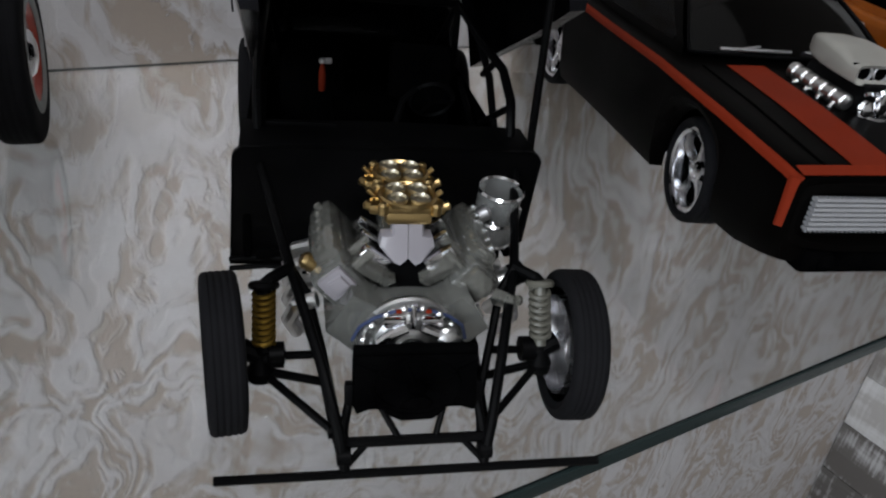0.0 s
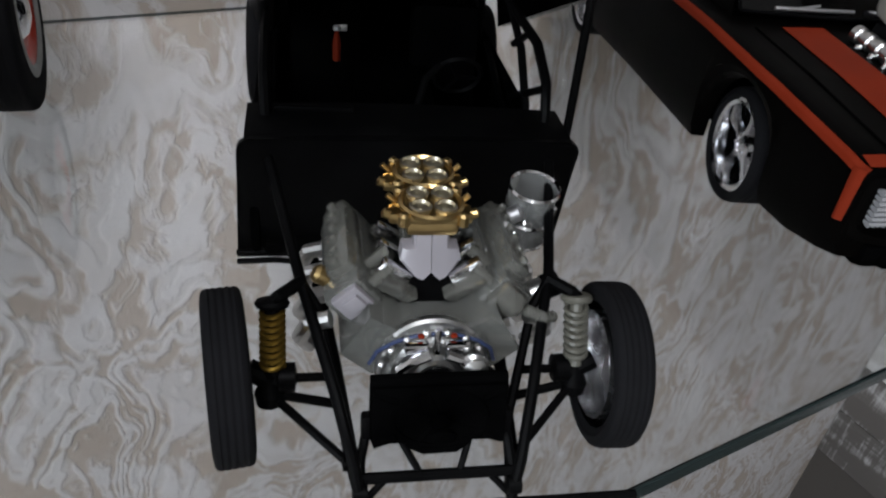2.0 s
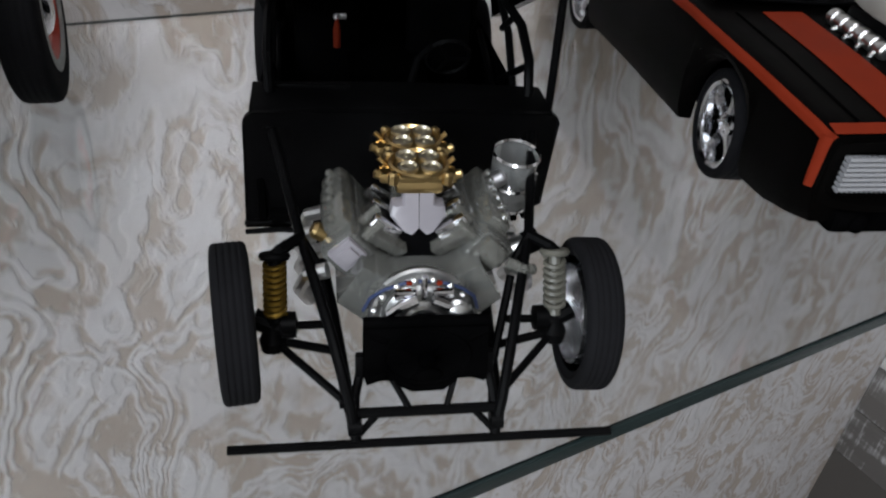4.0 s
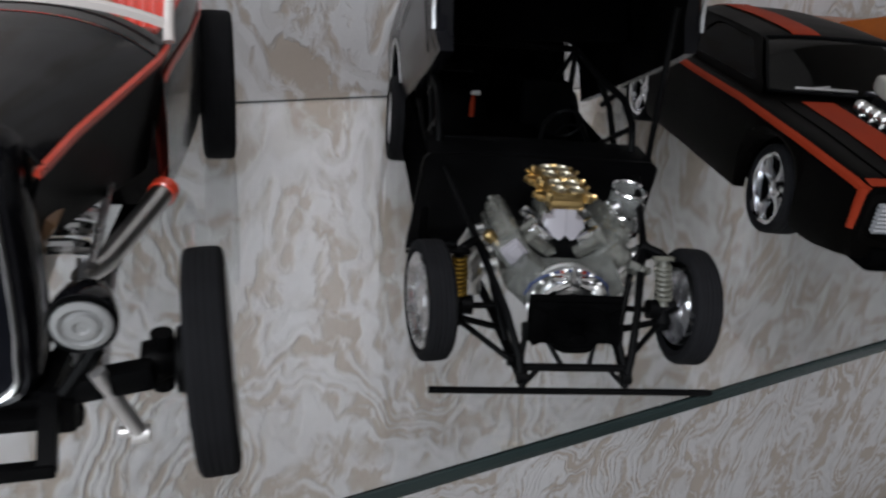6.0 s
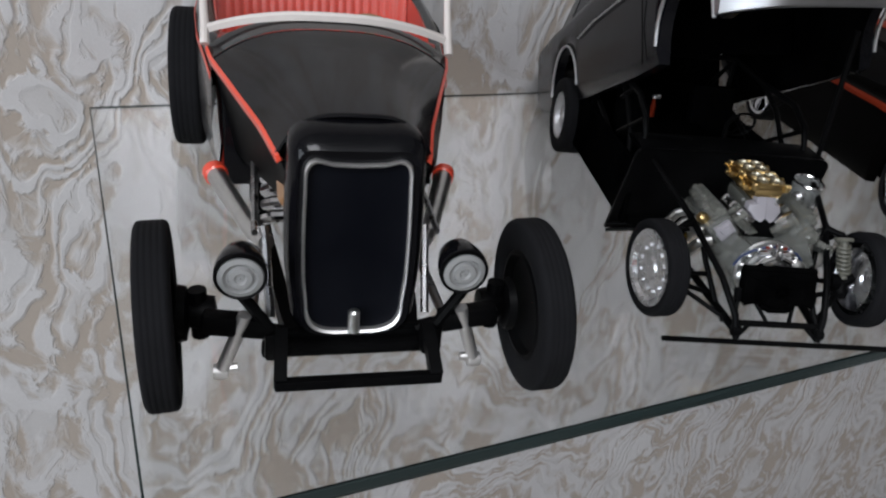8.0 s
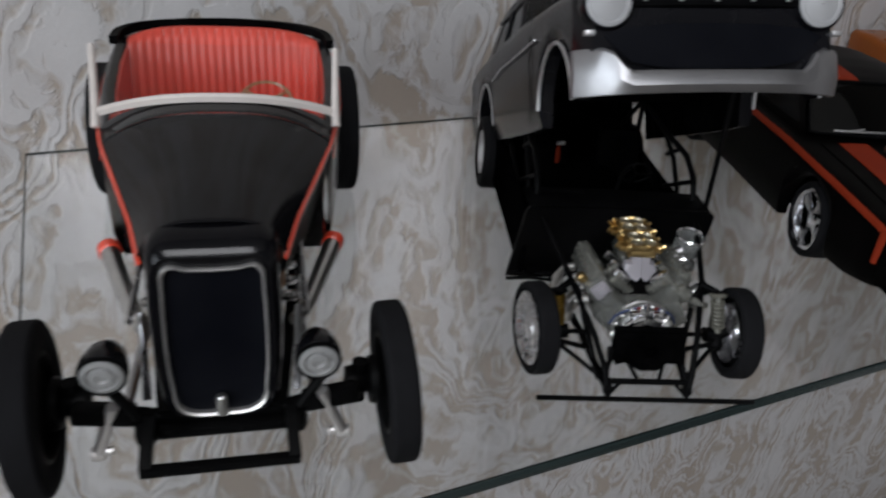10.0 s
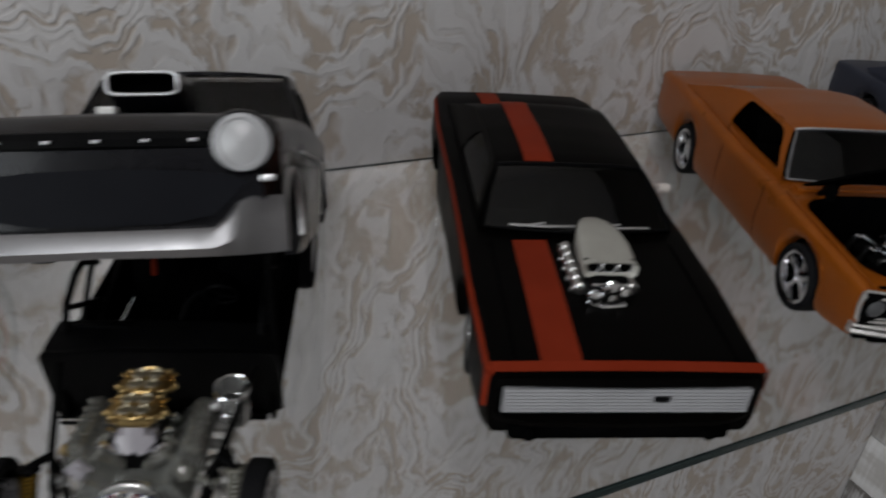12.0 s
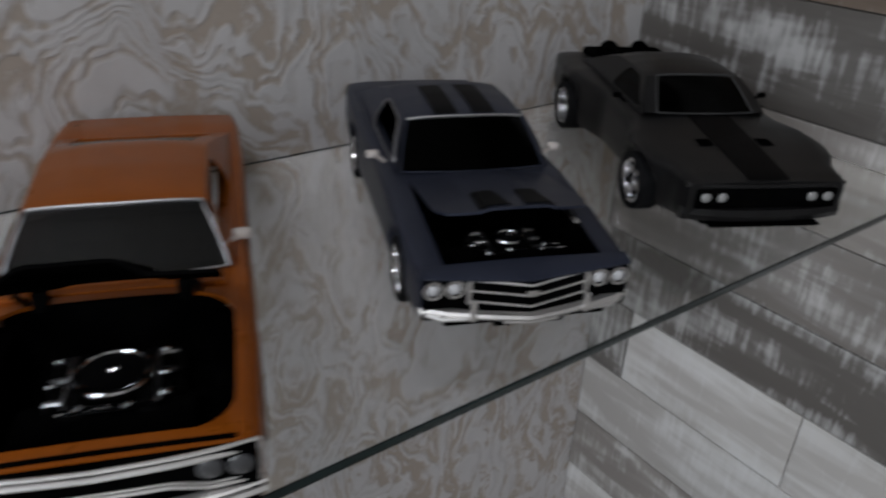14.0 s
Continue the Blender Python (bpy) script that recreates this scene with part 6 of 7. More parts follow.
                pts.append((s * (sh.half(y) * 0.985 + 0.3), y, z))
            rod(bm, pts, 0.55, 6)
            tip(part("arch_lip", bm, SILVER, shell, "silver wheel-arch lip"))
        bm = bmesh.new()
        rod(bm, [(s * 33.8, 44, 30), (s * 34.0, 100, 29), (s * 34.0, 118, 27)], 0.35, 6)
        tip(part("side_trim", bm, SILVER, shell))
        bm = bmesh.new()
        rod(bm, [(s * 33.3, 52, 6), (s * 33.7, 52, 24), (s * 32.4, 54, 38)], 0.2, 5)
        tip(part("door_gap", bm, MATT_BLACK, shell))
        # hooded headlamps
        bm = bmesh.new()
        lathe(bm, [(5.2, 9), (6.0, 4), (6.3, 0), (5.8, -1.0), (5.2, -0.4)], (s * 26.2, -0.6, 31.0), (0, 1, 0.05), 28)
        lamp = tip(part("headlight_bezel", bm, GASSER_PAINT, shell, "black hooded headlamp bezel"))
        bm = bmesh.new()
        lathe(bm, [(5.7, 0), (5.4, 1.0), (4.6, 1.3), (4.2, 0.9), (3.0, 1.4), (0.1, 1.7)], (s * 26.2, -0.6, 31.0), (0, -1, -0.05), 28)
        tip(part("headlight", bm, DULL_LENS, lamp, "silver blanked headlamp"))
        bm = bmesh.new()
        box(bm, (s * 30.6, -0.4, 24.2), (2.6, 2, 1.3), 0.4)
        tip(part("side_lamp", bm, SILVER, shell))
    # grille opening, filled with a blue-black panel
    bm = bmesh.new()
    outline = [(-27, 23.6), (-23, 25.2), (-12, 26.2), (0, 26.4), (12, 26.2), (23, 25.2), (27, 23.6), (24.5, 21), (20.5, 17.4), (12, 16), (0, 15.8), (-12, 16), (-20.5, 17.4), (-24.5, 21)]
    slab(bm, outline, 1.4, lambda p, q, h: (p, -1.9 + h + 1.8 * (abs(p) / 28) ** 2, q))
    tip(part("grille_panel", bm, GRILLE_DARK, shell, "blue-black grille panel"))
    bm = bmesh.new()
    rings(bm, [[(30.5 * k, y + 1.5 * k * k, z + 0.4 * (1 - k * k)) for y, z in ((0.4, 33.4), (-1.2, 33.0), (-1.8, 31.6), (-1.4, 30.2), (0.4, 29.6))] for k in np.linspace(-0.72, 0.72, 15)])
    tip(part("bonnet_lip", bm, STRIPE_BLACK, shell))
    for i in range(5):
        bm = bmesh.new()
        box(bm, (-17.5 + i * 8.75, -1.9, 31.6), (1.2, 0.7, 0.7), 0.25)
        tip(part("rivet", bm, DULL_SILVER, shell))
    # bumper with raised ends
    bm = bmesh.new()
    loops = []
    for i in range(33):
        k = 2 * i / 32 - 1
        x = 33.5 * k
        rise = 5.6 * max(0.0, min(1.0, (abs(k) - 0.62) / 0.18))
        rise = rise * rise * (3 * 5.6 - 2 * rise) / 5.6 ** 2
        y = -5.2 + 9.0 * abs(k) ** 4
        z0, z1 = 10.2 - 0.6 * abs(k), 15.2 + rise
        loops.append([(x, y, z0), (x, y - 1.4, (z0 + z1) / 2 - 1), (x, y - 0.6, z1 - 1), (x, y + 0.4, z1), (x, y + 2.2, z1 - 0.4), (x, y + 2.2, z0)])
    rings(bm, loops)
    tip(part("bumper", bm, DULL_SILVER, shell, "silver front bumper with raised ends"))
    # bonnet scoop
    bm = bmesh.new()

    def scp(y, hw, z0, z1):
        return [(hw * math.copysign(abs(math.cos(a)) ** 0.35, math.cos(a)), y, (z0 + z1) / 2 + (z1 - z0) / 2 * math.copysign(abs(math.sin(a)) ** 0.45, math.sin(a))) for a in (2 * math.pi * k / 28 for k in range(28))]
    rings(bm, [scp(33, 7.0, 44.0, 47.8), scp(31.4, 7.8, 43.4, 48.4), scp(36, 8.2, 40.0, 49.0), scp(46, 8.2, 39.0, 49.0), scp(58, 7.4, 39.0, 47.2), scp(66, 5, 39.0, 44.2)], True, False, True)
    sc = tip(part("bonnet_scoop", bm, GASSER_PAINT, shell, "black bonnet scoop with silver mouth"))
    bm = bmesh.new()
    rod(bm, scp(31.2, 7.8, 43.4, 48.4) + [scp(31.2, 7.8, 43.4, 48.4)[0]], 0.42, 6)
    tip(part("scoop_rim", bm, SILVER, sc))
    bm = bmesh.new()
    box(bm, (0, 36.5, 45.9), (14.2, 1, 4.6), 0.4)
    tip(part("scoop_mouth", bm, MATT_BLACK, sc))
    bm = bmesh.new()
    box(bm, (-6.8, 27.5, 39.6), (3.8, 2.8, 1.6), 0.3)
    tip(part("bonnet_badge", bm, WHITE_PLASTIC, shell, "small white square badge"))
    bm = bmesh.new()
    box(bm, (0, 206.5, 16), (58, 3, 5), 1.2)
    tip(part("rear_bumper", bm, SILVER, shell))
    return car


# ---- open hot-rod roadster ----


def build_hot_rod():
    car = thing("hot_rod", -0.0618, 0.0784, SHELF, -11.9, "black model roadster with red trim and red interior", "model car", "model cars on the shelf")
    for s in (-1, 1):
        fw = (39.2 if s > 0 else -38.6, 7.0, 19.0)
        swing_wheel(wheel(car, fw, s, 19.0, 6.8, 12.2, "steel", TRIM_RED), fw, 0.5 if s > 0 else 5.0, -3.0 if s > 0 else -1.0)
        wheel(car, (41.6 if s > 0 else -42.6, 156, 24.2), s, 24.2, 10.5, 12.5, "steel", TRIM_RED)
    # chassis
    for s in (-1, 1):
        bm = bmesh.new()
        rings(bm, [[(s * x + dx, y, z + dz) for dx, dz in ((-1.6, -2.2), (1.6, -2.2), (1.6, 2.2), (-1.6, 2.2))] for x, y, z in ((12.5, 8, 12.2), (13.5, 14, 12.4), (17, 45, 13), (20, 80, 13), (20, 140, 15), (19, 170, 22))])
        part("chassis_rail", bm, BLACK, car)
    bm = bmesh.new()
    box(bm, (0, 5.6, 10.9), (38, 3.6, 2.8), 0.9)
    box(bm, (0, 10, 12.0), (28, 6, 3.0), 1.0)
    for s in (-1, 1):
        box(bm, (s * 16.2, 4.0, 13.4), (4.4, 4.2, 6.5), 0.9)
    part("front_crossmember", bm, BLACK, car)
    bm = bmesh.new()
    rod(bm, [(-36, 10, 17), (-26, 9.5, 14.6), (-12, 9, 11.6), (12, 9, 11.6), (26, 9.5, 14.6), (36, 10, 17)], 1.9, 10)
    part("front_axle", bm, BLACK, car, "black dropped front axle")
    for s in (-1, 1):
        bm = bmesh.new()
        lathe(bm, [(0.1, -4.5), (3.4, -4), (3.8, -2), (2.8, 1), (5.6, 1.6), (6.0, 3.2), (0.1, 3.4)], (s * 32.0, 10, 17.4), (s, 0, 0), 20)
        rod(bm, [(s * 31, 10, 12), (s * 31.4, 10, 23)], 1.9, 10)
        part("steering_knuckle", bm, BLACK, car)
        bm = bmesh.new()
        box(bm, (s * 24, 4.6, 18.0), (13, 4.0, 4.6), 1.2, Euler((0, radians(-s * 8), 0)))
        rod(bm, [(s * 17, 3.5, 17), (s * 22.4, 4.5, 24.6)], 1.3, 8)
        part("headlight_bracket", bm, BLACK, car)
        bm = bmesh.new()
        rod(bm, [(s * 22.0, 3.2, 21.0), (s * 23.8, 4.0, 15.4)], 1.35, 12)
        rod(bm, [(s * 23.6, 3.9, 16.0), (s * 26.8, 5.6, 6.6)], 1.4, 12)
        lathe(bm, [(0.1, -1.6), (1.6, -1.4), (1.8, 0), (1.6, 1.4), (0.1, 1.6)], (s * 27.2, 5.8, 5.6), (1, 0, 0), 12)
        lathe(bm, [(0.1, -1), (1.0, -0.8), (1.0, 0.8), (0.1, 1)], (s * 24.6, 5.2, 6.8), (1, 0, 0), 10)
        part("shock_absorber", bm, BRIGHT_FRAME, car, "chrome shock absorber")
        bm = bmesh.new()
        rod(bm, [(s * 21, 12, 13), (s * 19.6, 36, 15.2), (s * 19, 66, 14)], 1.15, 10)
        part("radius_rod", bm, BLURRED_CHROME, car, "dull metal radius rod")
        # headlamp
        lx = 21.2 if s > 0 else -22.6
        bm = bmesh.new()
        lathe(bm, [(4.5, 0), (5.05, 0.8), (5.05, 1.8), (4.8, 3.6), (3.9, 6.8), (2.2, 9.2), (0.1, 10.2)], (lx, 1.6, 30.6), (0, 1, 0.06), 28)
        lamp = part("headlight", bm, GLOSS_BLACK, car, "black bullet headlamp")
        bm = bmesh.new()
        lathe(bm, [(4.5, 0), (4.2, 0.5), (3.3, 0.8), (2.9, 0.2), (2.5, 0.2), (2.2, 0.9), (1.2, 1.0), (0.9, 0.6), (0.1, 0.7)], (lx, 1.6, 30.6), (0, -1, -0.06), 28)
        part("lens", bm, LENS, lamp, "pearl white lens")
        bm = bmesh.new()
        lathe(bm, [(4.4, 0.1), (4.8, 0.5), (5.05, 0), (5.0, -0.6)], (lx, 1.4, 30.6), (0, -1, -0.06), 28)
        part("lamp_ring", bm, BLACK, lamp)
    # nerf bar
    bm = bmesh.new()
    for s in (-1, 1):
        rings(bm, [[(s * x + dx, y - dy * 0.4, z + dy) for dx, dy in ((-1.3, -1.2), (1.3, -1.2), (1.3, 1.2), (-1.3, 1.2))] for x, y, z in ((15.0, 3.4, 16.6), (15.1, 0.4, 15.6), (15.3, -3.0, 13.8), (15.5, -6.8, 11.2))], True, True, True)
    box(bm, (0, -6.6, 11.0), (33.4, 2.2, 2.3), 0.5)
    part("nerf_bar", bm, BLACK, car, "black front nerf bar")
    # radiator shell: black surround with chrome rim and dark insert
    lean = lambda z: 7.6 + 0.06 * (z - 15)

    def shell_outline(hw, z0, z1, n=21, e=0.38):
        dip = 0.24 if hw < 12 else 0.10
        pts = []
        for k in range(n):
            a = math.pi * k / (n - 1)
            pts.append((hw * 0.93 * math.copysign(abs(math.cos(a)) ** e, math.cos(a)), z1 - 7 + 7 * abs(math.sin(a)) ** (e + 0.05) * (1.0 - dip * math.exp(-(math.cos(a) / 0.42) ** 2))))
        low = []
        for k in range(n):
            a = math.pi + math.pi * k / (n - 1)
            low.append((hw * 0.90 * math.copysign(abs(math.cos(a)) ** 0.5, math.cos(a)), z0 + 7 - 7 * abs(math.sin(a)) ** 0.7))
        mid = [(-hw * (0.93 + 0.025 * math.sin(math.pi * t)), z1 - 7 + (z0 + 14 - z1) * t) for t in (0.2, 0.4, 0.6, 0.8)]
        mid2 = [(hw * (0.93 + 0.025 * math.sin(math.pi * t)), z0 + 7 + (z1 - 14 - z0) * t) for t in (0.2, 0.4, 0.6, 0.8)]
        return pts + mid + low + mid2
    rim_in, rim_out = shell_outline(10.8, 14.0, 51.7), shell_outline(11.45, 13.3, 52.4)
    outer = shell_outline(14.9, 12.2, 57.6, e=0.62)
    bm = bmesh.new()
    ring3 = lambda ol, dy: [(x, lean(z) + dy, z) for x, z in ol]
    rings(bm, [ring3(rim_out, -0.2), ring3(shell_outline(12.8, 12.6, 53.9, e=0.40), -0.7), ring3(shell_outline(13.8, 12.4, 55.4, e=0.44), 0.2), ring3(shell_outline(14.5, 12.2, 56.6, e=0.5), 1.8), ring3(shell_outline(14.8, 12.2, 57.3, e=0.56), 4.2), ring3(outer, 7.5), ring3(shell_outline(14.2, 14.4, 56.8, e=0.66), 9.0)], True, False, True)
    rad = part("radiator_shell", bm, SHELL_BLACK, car, "gloss black radiator shell")
    bm = bmesh.new()
    rings(bm, [ring3(rim_in, 0.6), ring3(rim_in, -1.0), ring3(shell_outline(11.2, 13.5, 52.2), -1.4), ring3(rim_out, -1.0), ring3(rim_out, 0.4)], True, False, False)
    part("radiator_rim", bm, BRIGHT_FRAME, rad, "chrome rim round the radiator")
    bm = bmesh.new()
    rings(bm, [ring3(rim_in, 0.3), ring3(rim_in, 0.9)], True, True, True)
    part("radiator_insert", bm, GRILLE_DARK, rad, "dark radiator insert")
    bm = bmesh.new()
    lathe(bm, [(0.1, -2.6), (1.3, -2.4), (1.3, 2.2), (0.9, 2.7), (0.1, 2.8)], (0, lean(16) - 1.2, 16.4), (0, 0.05, 1), 14)
    part("crank_cover", bm, SATIN, rad, "small chrome crank cover")
    # bonnet top, cowl and body tub
    def hood_ring(y):
        hw = lerp(y, [(12, 14.6), (30, 18.6), (50, 24.6), (68, 30.0), (76, 31.6)])
        zt = lerp(y, [(12, 57.7), (40, 60.0), (68, 62.6), (76, 63.2)])
        ze = lerp(y, [(12, 49.0), (40, 51.5), (68, 54.0), (76, 55.0)])
        p = lerp(y, [(12, 4.2), (40, 2.8)])
        return [(hw * k, y, ze + (zt - ze) * (1 - abs(k) ** p)) for k in np.linspace(-1, 1, 25)], hw, ze
    ys = np.linspace(17.2, 67.5, 16)
    bm = bmesh.new()
    top = [[Vector(p) for p in hood_ring(y)[0]] for y in ys]
    rings(bm, top, False)
    rings(bm, [[p - Vector((p.x * 0.03, 0, 1.0)) for p in r] for r in top], False)
    rod(bm, [p - Vector((0, 0, 0.5)) for p in top[0]], 0.5, 6)
    part("bonnet", bm, GLOSS_BLACK, car, "tapered gloss black bonnet")
    bm = bmesh.new()
    rings(bm, [[Vector(p) + Vector((0, 0, 0.15)) for p in hood_ring(y)[0]] for y in np.linspace(68.2, 78, 5)], False)
    rod(bm, [Vector(p) + Vector((0, 0, -0.2)) for p in hood_ring(67.9)[0]], 0.35, 6)
    part("cowl", bm, GLOSS_BLACK, car)
    for s in (-1, 1):
        bm = bmesh.new()
        loops = []
        for y in np.linspace(15.5, 78, 20):
            _, hw, ze = hood_ring(y)
            loops.append([(s * (hw - 0.3), y, ze + 0.6), (s * (hw + 0.35), y, ze + 0.1), (s * (hw + 0.2), y, ze - 1.2), (s * (hw - 0.8), y, ze - 0.5)])
        rings(bm, loops)
        part("bonnet_stripe", bm, TRIM_RED, car, "red line along the bonnet edge")
        bm = bmesh.new()
        patch(bm, lambda u, v: (s * (hood_ring(15.5 + 60 * u)[1] - 0.9 - 5 * v), 15.5 + 60 * u, (hood_ring(15.5 + 60 * u)[2] - 1.5) * (1 - v) + (34 - 6 * u) * v), 10, 4, 0.8)
        part("bonnet_side", bm, BLACK, car)
    # tub: rounded sides from cowl to tail, open cockpit
    def tub_hw(y):
        return lerp(y, [(70, 30.6), (78, 32.0), (100, 35.5), (125, 37.6), (150, 37.2), (165, 34), (178, 26), (186, 14)])

    def tub_top(y):
        return lerp(y, [(70, 55.5), (78, 57), (100, 58.5), (130, 60), (150, 62), (160, 60), (175, 50), (186, 40)])
    bm = bmesh.new()
    tub_ys = [70, 74, 78, 84, 92, 100, 110, 120, 130, 138, 146, 152, 158, 164, 170, 176, 181, 185]
    secs = []
    for y in tub_ys:
        w, t = tub_hw(y), tub_top(y)
        b = 18.5
        half = [(w * 0.90, b), (w * 0.99, b + 8), (w * 1.0, (b + t) / 2 + 3), (w * 0.985, t - 4), (w * 0.95, t - 0.8), (w * 0.91, t), (w * 0.86, t - 1.0), (w * 0.6, t + (3 if y > 152 else 0)), (0, t + (4 if y > 152 else 0))]
        secs.append([(-x, y, z) for x, z in half] + [(x, y, z) for x, z in half[-2::-1]])
    rings(bm, secs, False, skip=lambda i, j: 5 < j < 10 and tub_ys[i] < 151)
    bm.faces.new([bm.verts.new(p) for p in secs[-1]])
    box(bm, (0, 72, 36), (56, 2, 34), 0.8)
    box(bm, (0, 112, 19.5), (60, 78, 2), 0.6)
    tub = part("body_tub", bm, GLOSS_BLACK, car, "rounded black roadster tub")
    for s in (-1, 1):
        bm = bmesh.new()
        patch(bm, lambda u, v: (s * (tub_hw(70 + 105 * u) * 0.995 + 0.25), 70 + 105 * u, tub_top(70 + 105 * u) - 5.5 - 1.6 * v), 24, 2, 0.2)
        part("belt_line", bm, TRIM_RED, tub, "thin red belt line")
        bm = bmesh.new()
        patch(bm, lambda u, v: (s * (tub_hw(80 + 68 * u) * 0.86 - 0.4), 80 + 68 * u, (tub_top(80 + 68 * u) - 1.2) * (1 - v) + 22 * v), 14, 4, 0.5)
        part("door_card", bm, SEAT_RED, car, "red door lining")
    bm = bmesh.new()
    box(bm, (0, 111, 22.2), (58, 70, 2), 0.6)
    part("cockpit_floor", bm, SEAT_RED, car)
    # pleated bench: backrest built from upright rolls
    bm = bmesh.new()
    n = 22
    loops = []
    for k in range(n * 4 + 1):
        x = -31.5 + 63 * k / (n * 4)
        puff = 0.9 * abs(math.sin(math.pi * k / 4))
        arc = 5.5 * (abs(x) / 31.5) ** 4
        loops.append([(x, 138 - puff - arc, 30), (x, 142 - puff - arc, 46), (x, 146 - puff - arc, 60), (x, 148 - arc, 64.5 - 0.5 * arc), (x, 151 - arc, 64.5 - 0.5 * arc), (x, 152 - arc * 0.5, 56), (x, 150, 30)])
    rings(bm, loops)
    part("seat_back", bm, SEAT_RED, car, "pleated red vinyl seat back", 60)
    bm = bmesh.new()
    box(bm, (0, 127, 32), (58, 26, 8), 2.5)
    part("seat_cushion", bm, SEAT_RED, car)
    bm = bmesh.new()
    loops = []
    for k in range(33):
        a = math.pi * k / 32
        x, y = 35.5 * math.cos(a) ** 1 if k not in (0, 32) else 35.5 * math.cos(a), 138 + 17.5 * math.sin(a) ** 0.55
        loops.append([Vector((x, y, 62.5 + 2.5 * math.sin(a))) + Vector(d) for d in ((1.6, 0, -1.6), (1.6, 0.4, 1.2), (-1.2, -0.4, 1.2), (-1.2, 0, -1.6))])
    rings(bm, loops)
    part("cockpit_rim", bm, BLACK, car, "dark padded rim round the cockpit")
    bm = bmesh.new()
    box(bm, (0, 80, 54), (58, 4, 8), 1.4)
    part("dashboard", bm, SEAT_RED, car)
    bm = bmesh.new()
    hub, lean_axis = Vector((13, 96, 56)), Vector((0, -0.5, 0.87))
    up = Vector((0, 0.87, 0.5))
    lathe(bm, [(7.4, 0), (8.0, 0.6), (7.4, 1.2), (6.8, 0.6), (7.4, 0)], hub, lean_axis, 32)
    for k in range(3):
        a = 2 * math.pi * k / 3 + 0.5
        rod(bm, [hub + lean_axis * 0.4, hub + lean_axis * 0.6 + 7.2 * (math.cos(a) * Vector((1, 0, 0)) + math.sin(a) * up)], 0.5, 6)
    lathe(bm, [(0.1, 1.2), (1.2, 1.0), (1.5, 0.2), (1.2, -0.6), (0.1, -0.8)], hub, lean_axis, 14)
    rod(bm, [hub, (13, 84, 50)], 0.9, 8)
    part("steering_wheel", bm, TAN, car, "tan steering wheel")
    # windscreen: chrome frame and posts, clear pane
    base = [Vector((31.8 * k, 77.5 - 2.5 * (1 - k * k), 59.6 + 5.2 * (1 - abs(k) ** 2.4))) for k in np.linspace(-1, 1, 17)]
    topl = [Vector((32.8 * k, 89.5 - 3.0 * (1 - k * k), 74.2 + 1.4 * (1 - abs(k) ** 3))) for k in np.linspace(-1, 1, 17)]
    bm = bmesh.new()
    loops = [[p + Vector(d) for d in ((0, -0.9, -1.3), (0, -0.9, 0.2), (0, -0.3, 0.8), (0, 0.6, 0.8), (0, 0.7, -1.2))] for p in base]
    rings(bm, loops)
    for i in (0, 16):
        rod(bm, [base[i] + Vector((0, -2.5, -3.5)), base[i] + Vector((0, -0.3, -0.2)), base[i] * 0.6 + topl[i] * 0.4, topl[i]], 1.25, 10, 0.9)
    ws = part("windscreen_frame", bm, FRAME_AND_GLEAM, car, "cream white windscreen frame")
    bm = bmesh.new()
    rings(bm, [base, topl], False)
    part("windscreen", bm, CLEAR_PANE, ws, "clear raked windscreen")
    # engine glimpsed under the bonnet sides
    bm = bmesh.new()
    box(bm, (0, 42, 28), (20, 40, 20), 2)
    for s in (-1, 1):
        box(bm, (s * 10, 42, 36), (8, 38, 8), 1.5, Euler((0, radians(s * 40), 0)))
    eng = part("engine", bm, TAN, car, "engine block under the bonnet")
    for s in (-1, 1):
        bm = bmesh.new()
        for k in range(4):
            y = 27 + k * 7.5
            rod(bm, [(s * 12, y, 31), (s * 15.5, y + 1, 30.5), (s * 17.4, y + 5, 28)], 1.5, 10)
        part("exhaust_stub", bm, CHROME, eng, "chrome exhaust stubs")
        bm = bmesh.new()
        rod(bm, [(s * 17.5, 24, 26.0), (s * 20.5, 31, 25.4), (s * 24.5, 43, 26.2), (s * 29.2, 57, 27.5)], 1.9, 12, 2.5)
        lp = part("exhaust_pipe", bm, SATIN, car, "chrome lakes pipe with red cap")
        bm = bmesh.new()
        lathe(bm, [(2.5, -1.5), (3.0, -1.0), (3.0, 1.6), (2.2, 2.6), (0.1, 3.0)], (s * 29.5, 58.4, 27.6), (s * 0.31, 0.94, 0.09), 18)
        part("pipe_cap", bm, TRIM_RED, lp, "red pipe cap")
        bm = bmesh.new()
        rod(bm, [(s * 20.0, 22, 29.5), (s * 20.0, 60, 33)], 0.8, 8)
        rod(bm, [(s * 17.0, 14, 13), (s * 17.6, 22, 24), (s * 18, 26, 29)], 1.0, 8)
        part("linkage", bm, BLURRED_CHROME, car)
    bm = bmesh.new()
    rod(bm, [(-38, 158, 24), (38, 158, 24)], 2.4, 10)
    lathe(bm, [(0.1, -8), (5, -6), (7, 0), (5, 6), (0.1, 8)], (0, 158, 24), (1, 0, 0), 20)
    part("rear_axle", bm, BLACK, car)
    return car


gasser = build_gasser()
hot_rod = build_hot_rod()

# ---- planks on the side wall ----
rng = random.Random(7)
wall_e = bpy.data.objects["wall_east"]
plank_meshes = {}
edges = [0.4200, 0.3531, 0.2862, 0.2193, 0.1524, 0.0855, 0.0157, -0.0541, -0.1190, -0.1833, -0.2513, -0.3162, -0.3830, -0.4500, -0.5170, -0.5840]
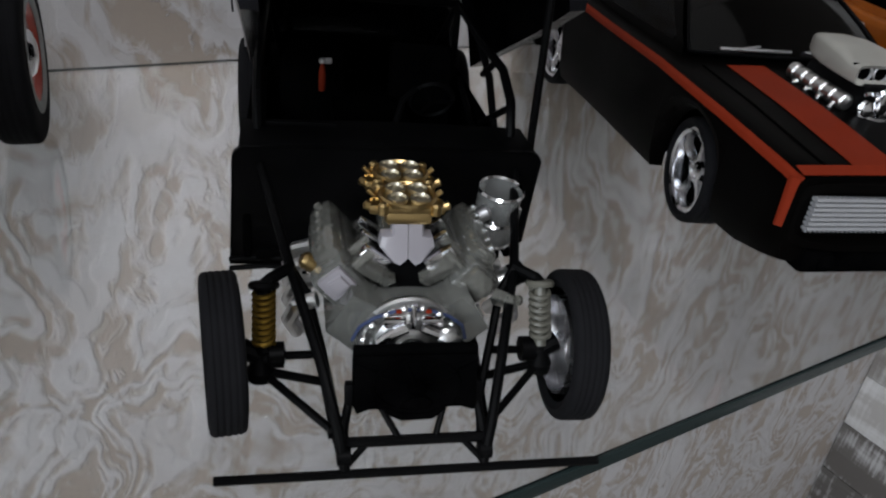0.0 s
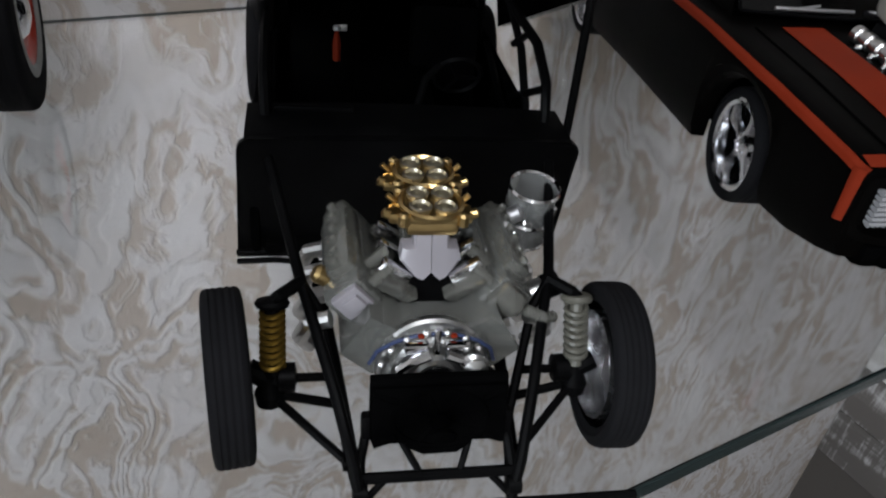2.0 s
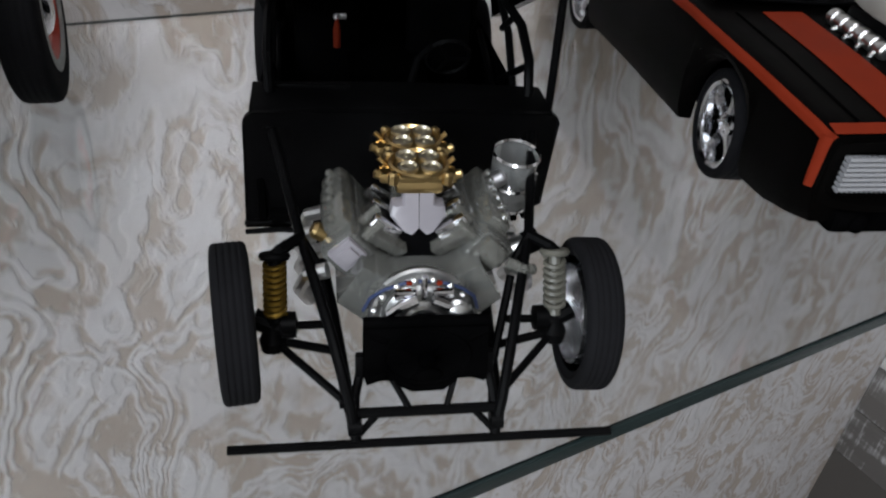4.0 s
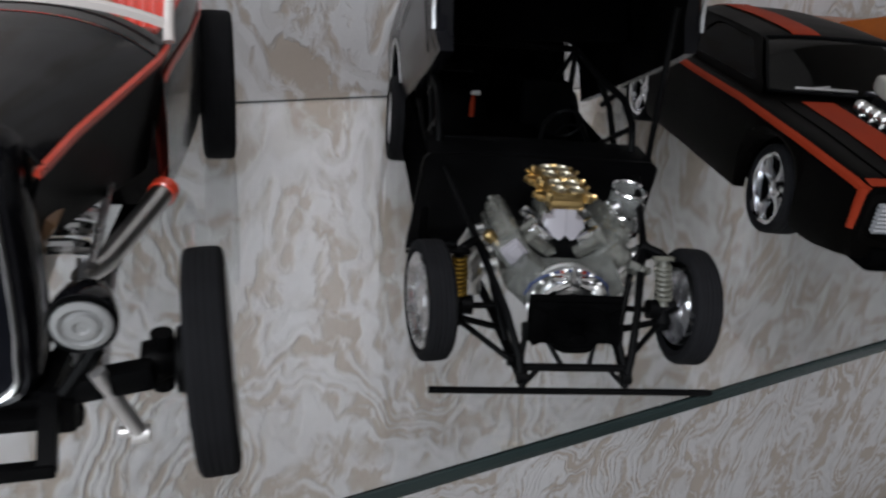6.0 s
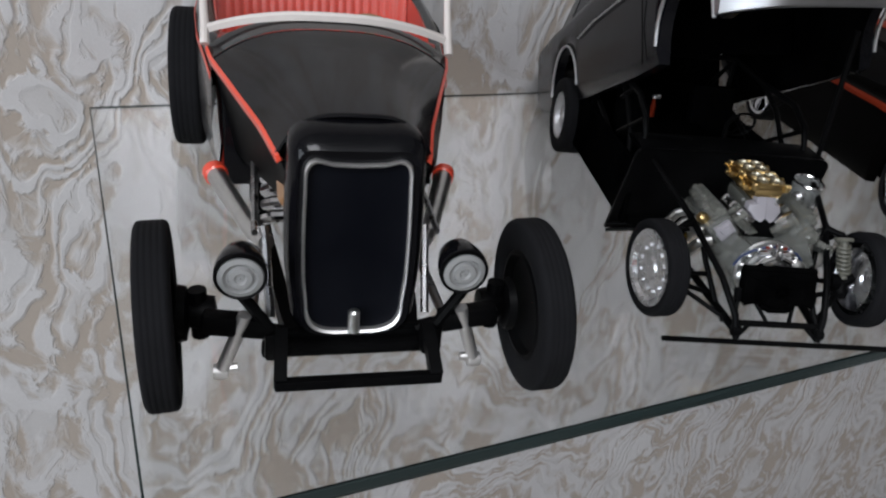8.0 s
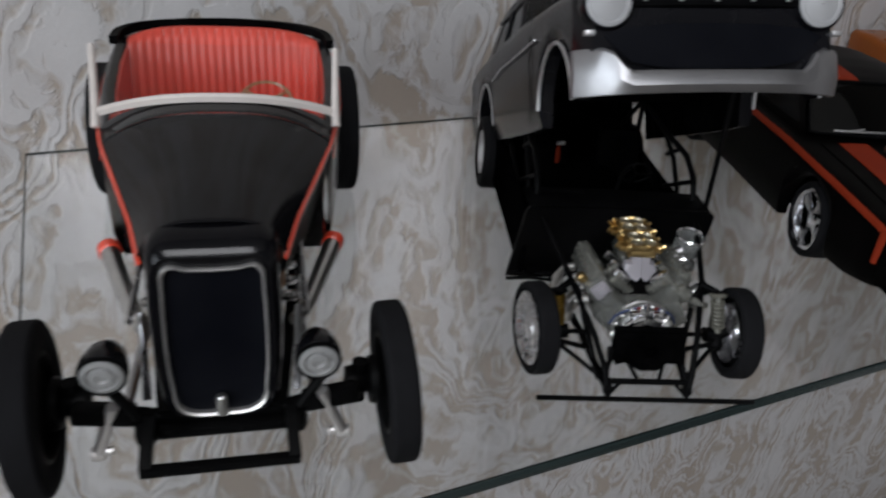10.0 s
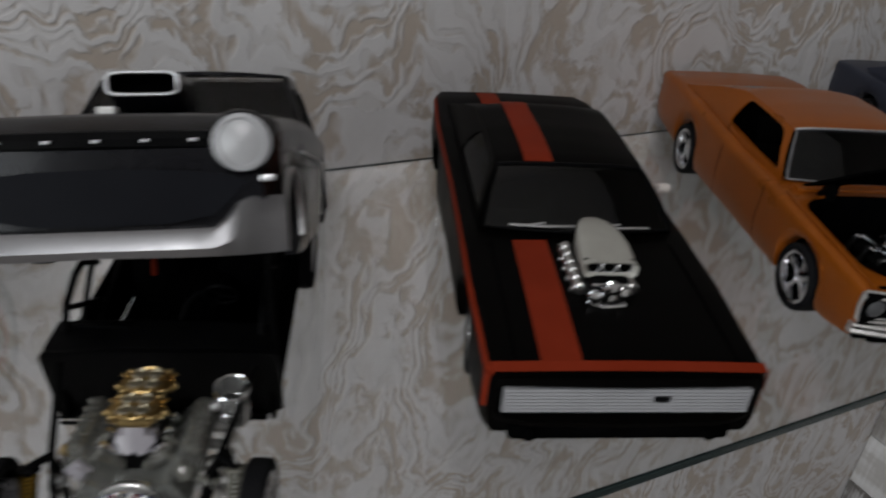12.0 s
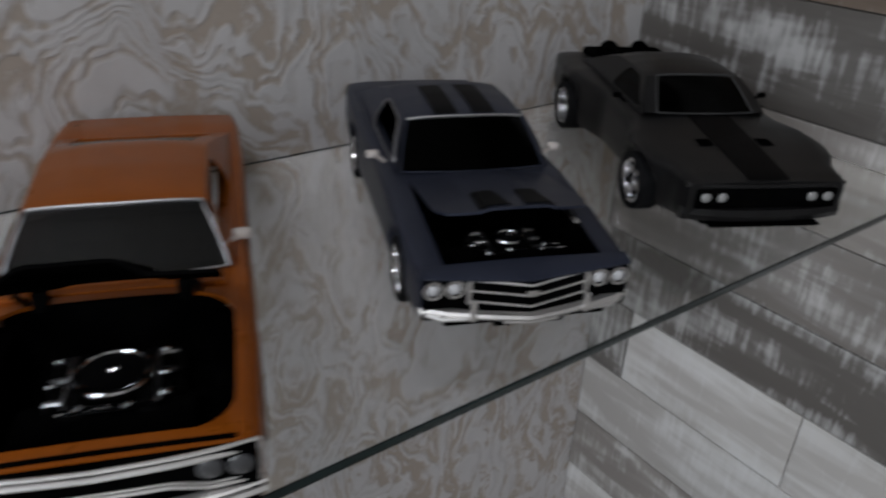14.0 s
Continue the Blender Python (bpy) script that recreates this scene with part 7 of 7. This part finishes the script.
# lengths from the corner outwards and tone of each board, row by row from the top
layout = {4: [(0.40, "b")], 5: [(0.62, "d")], 6: [(0.22, "m"), (0.36, "m")], 7: [(0.24, "m"), (0.30, "p")], 8: [(0.34, "d"), (0.3, "m")],
          9: [(0.042, "d"), (0.156, "p"), (0.24, "p"), (0.3, "d")], 10: [(0.36, "p"), (0.26, "p")], 11: [(0.24, "m"), (0.22, "p")], 12: [(0.13, "p"), (0.3, "d")]}
tones = {"p": PLANK_PALE, "m": PLANK_MID, "d": PLANK_DARK, "b": PLANK_BROWN}
for r in range(len(edges) - 1):
    y, h, run = WALL_Y - 0.0005, edges[r] - edges[r + 1], list(layout.get(r, []))
    while y > -0.50:
        ln, tone = run.pop(0) if run else (rng.choice((0.16, 0.22, 0.30, 0.36)), rng.choice("pmd"))
        key = (ln, round(h, 4), tone)
        if key not in plank_meshes:
            bm = bmesh.new()
            box(bm, (0, 0, 0), (4.0, ln * 1000 - 1.0, h * 1000 - 1.0), 0.45)
            ob = link_mesh("plank", bm, tones[tone])
            plank_meshes[key] = ob.data
        else:
            ob = new("plank", plank_meshes[key])
        ob.parent = wall_e
        ob.location = (WALL_X - 0.0003 - 0.0006 * rng.random(), y - ln / 2, SHELF + (edges[r] + edges[r + 1]) / 2)
        y -= ln
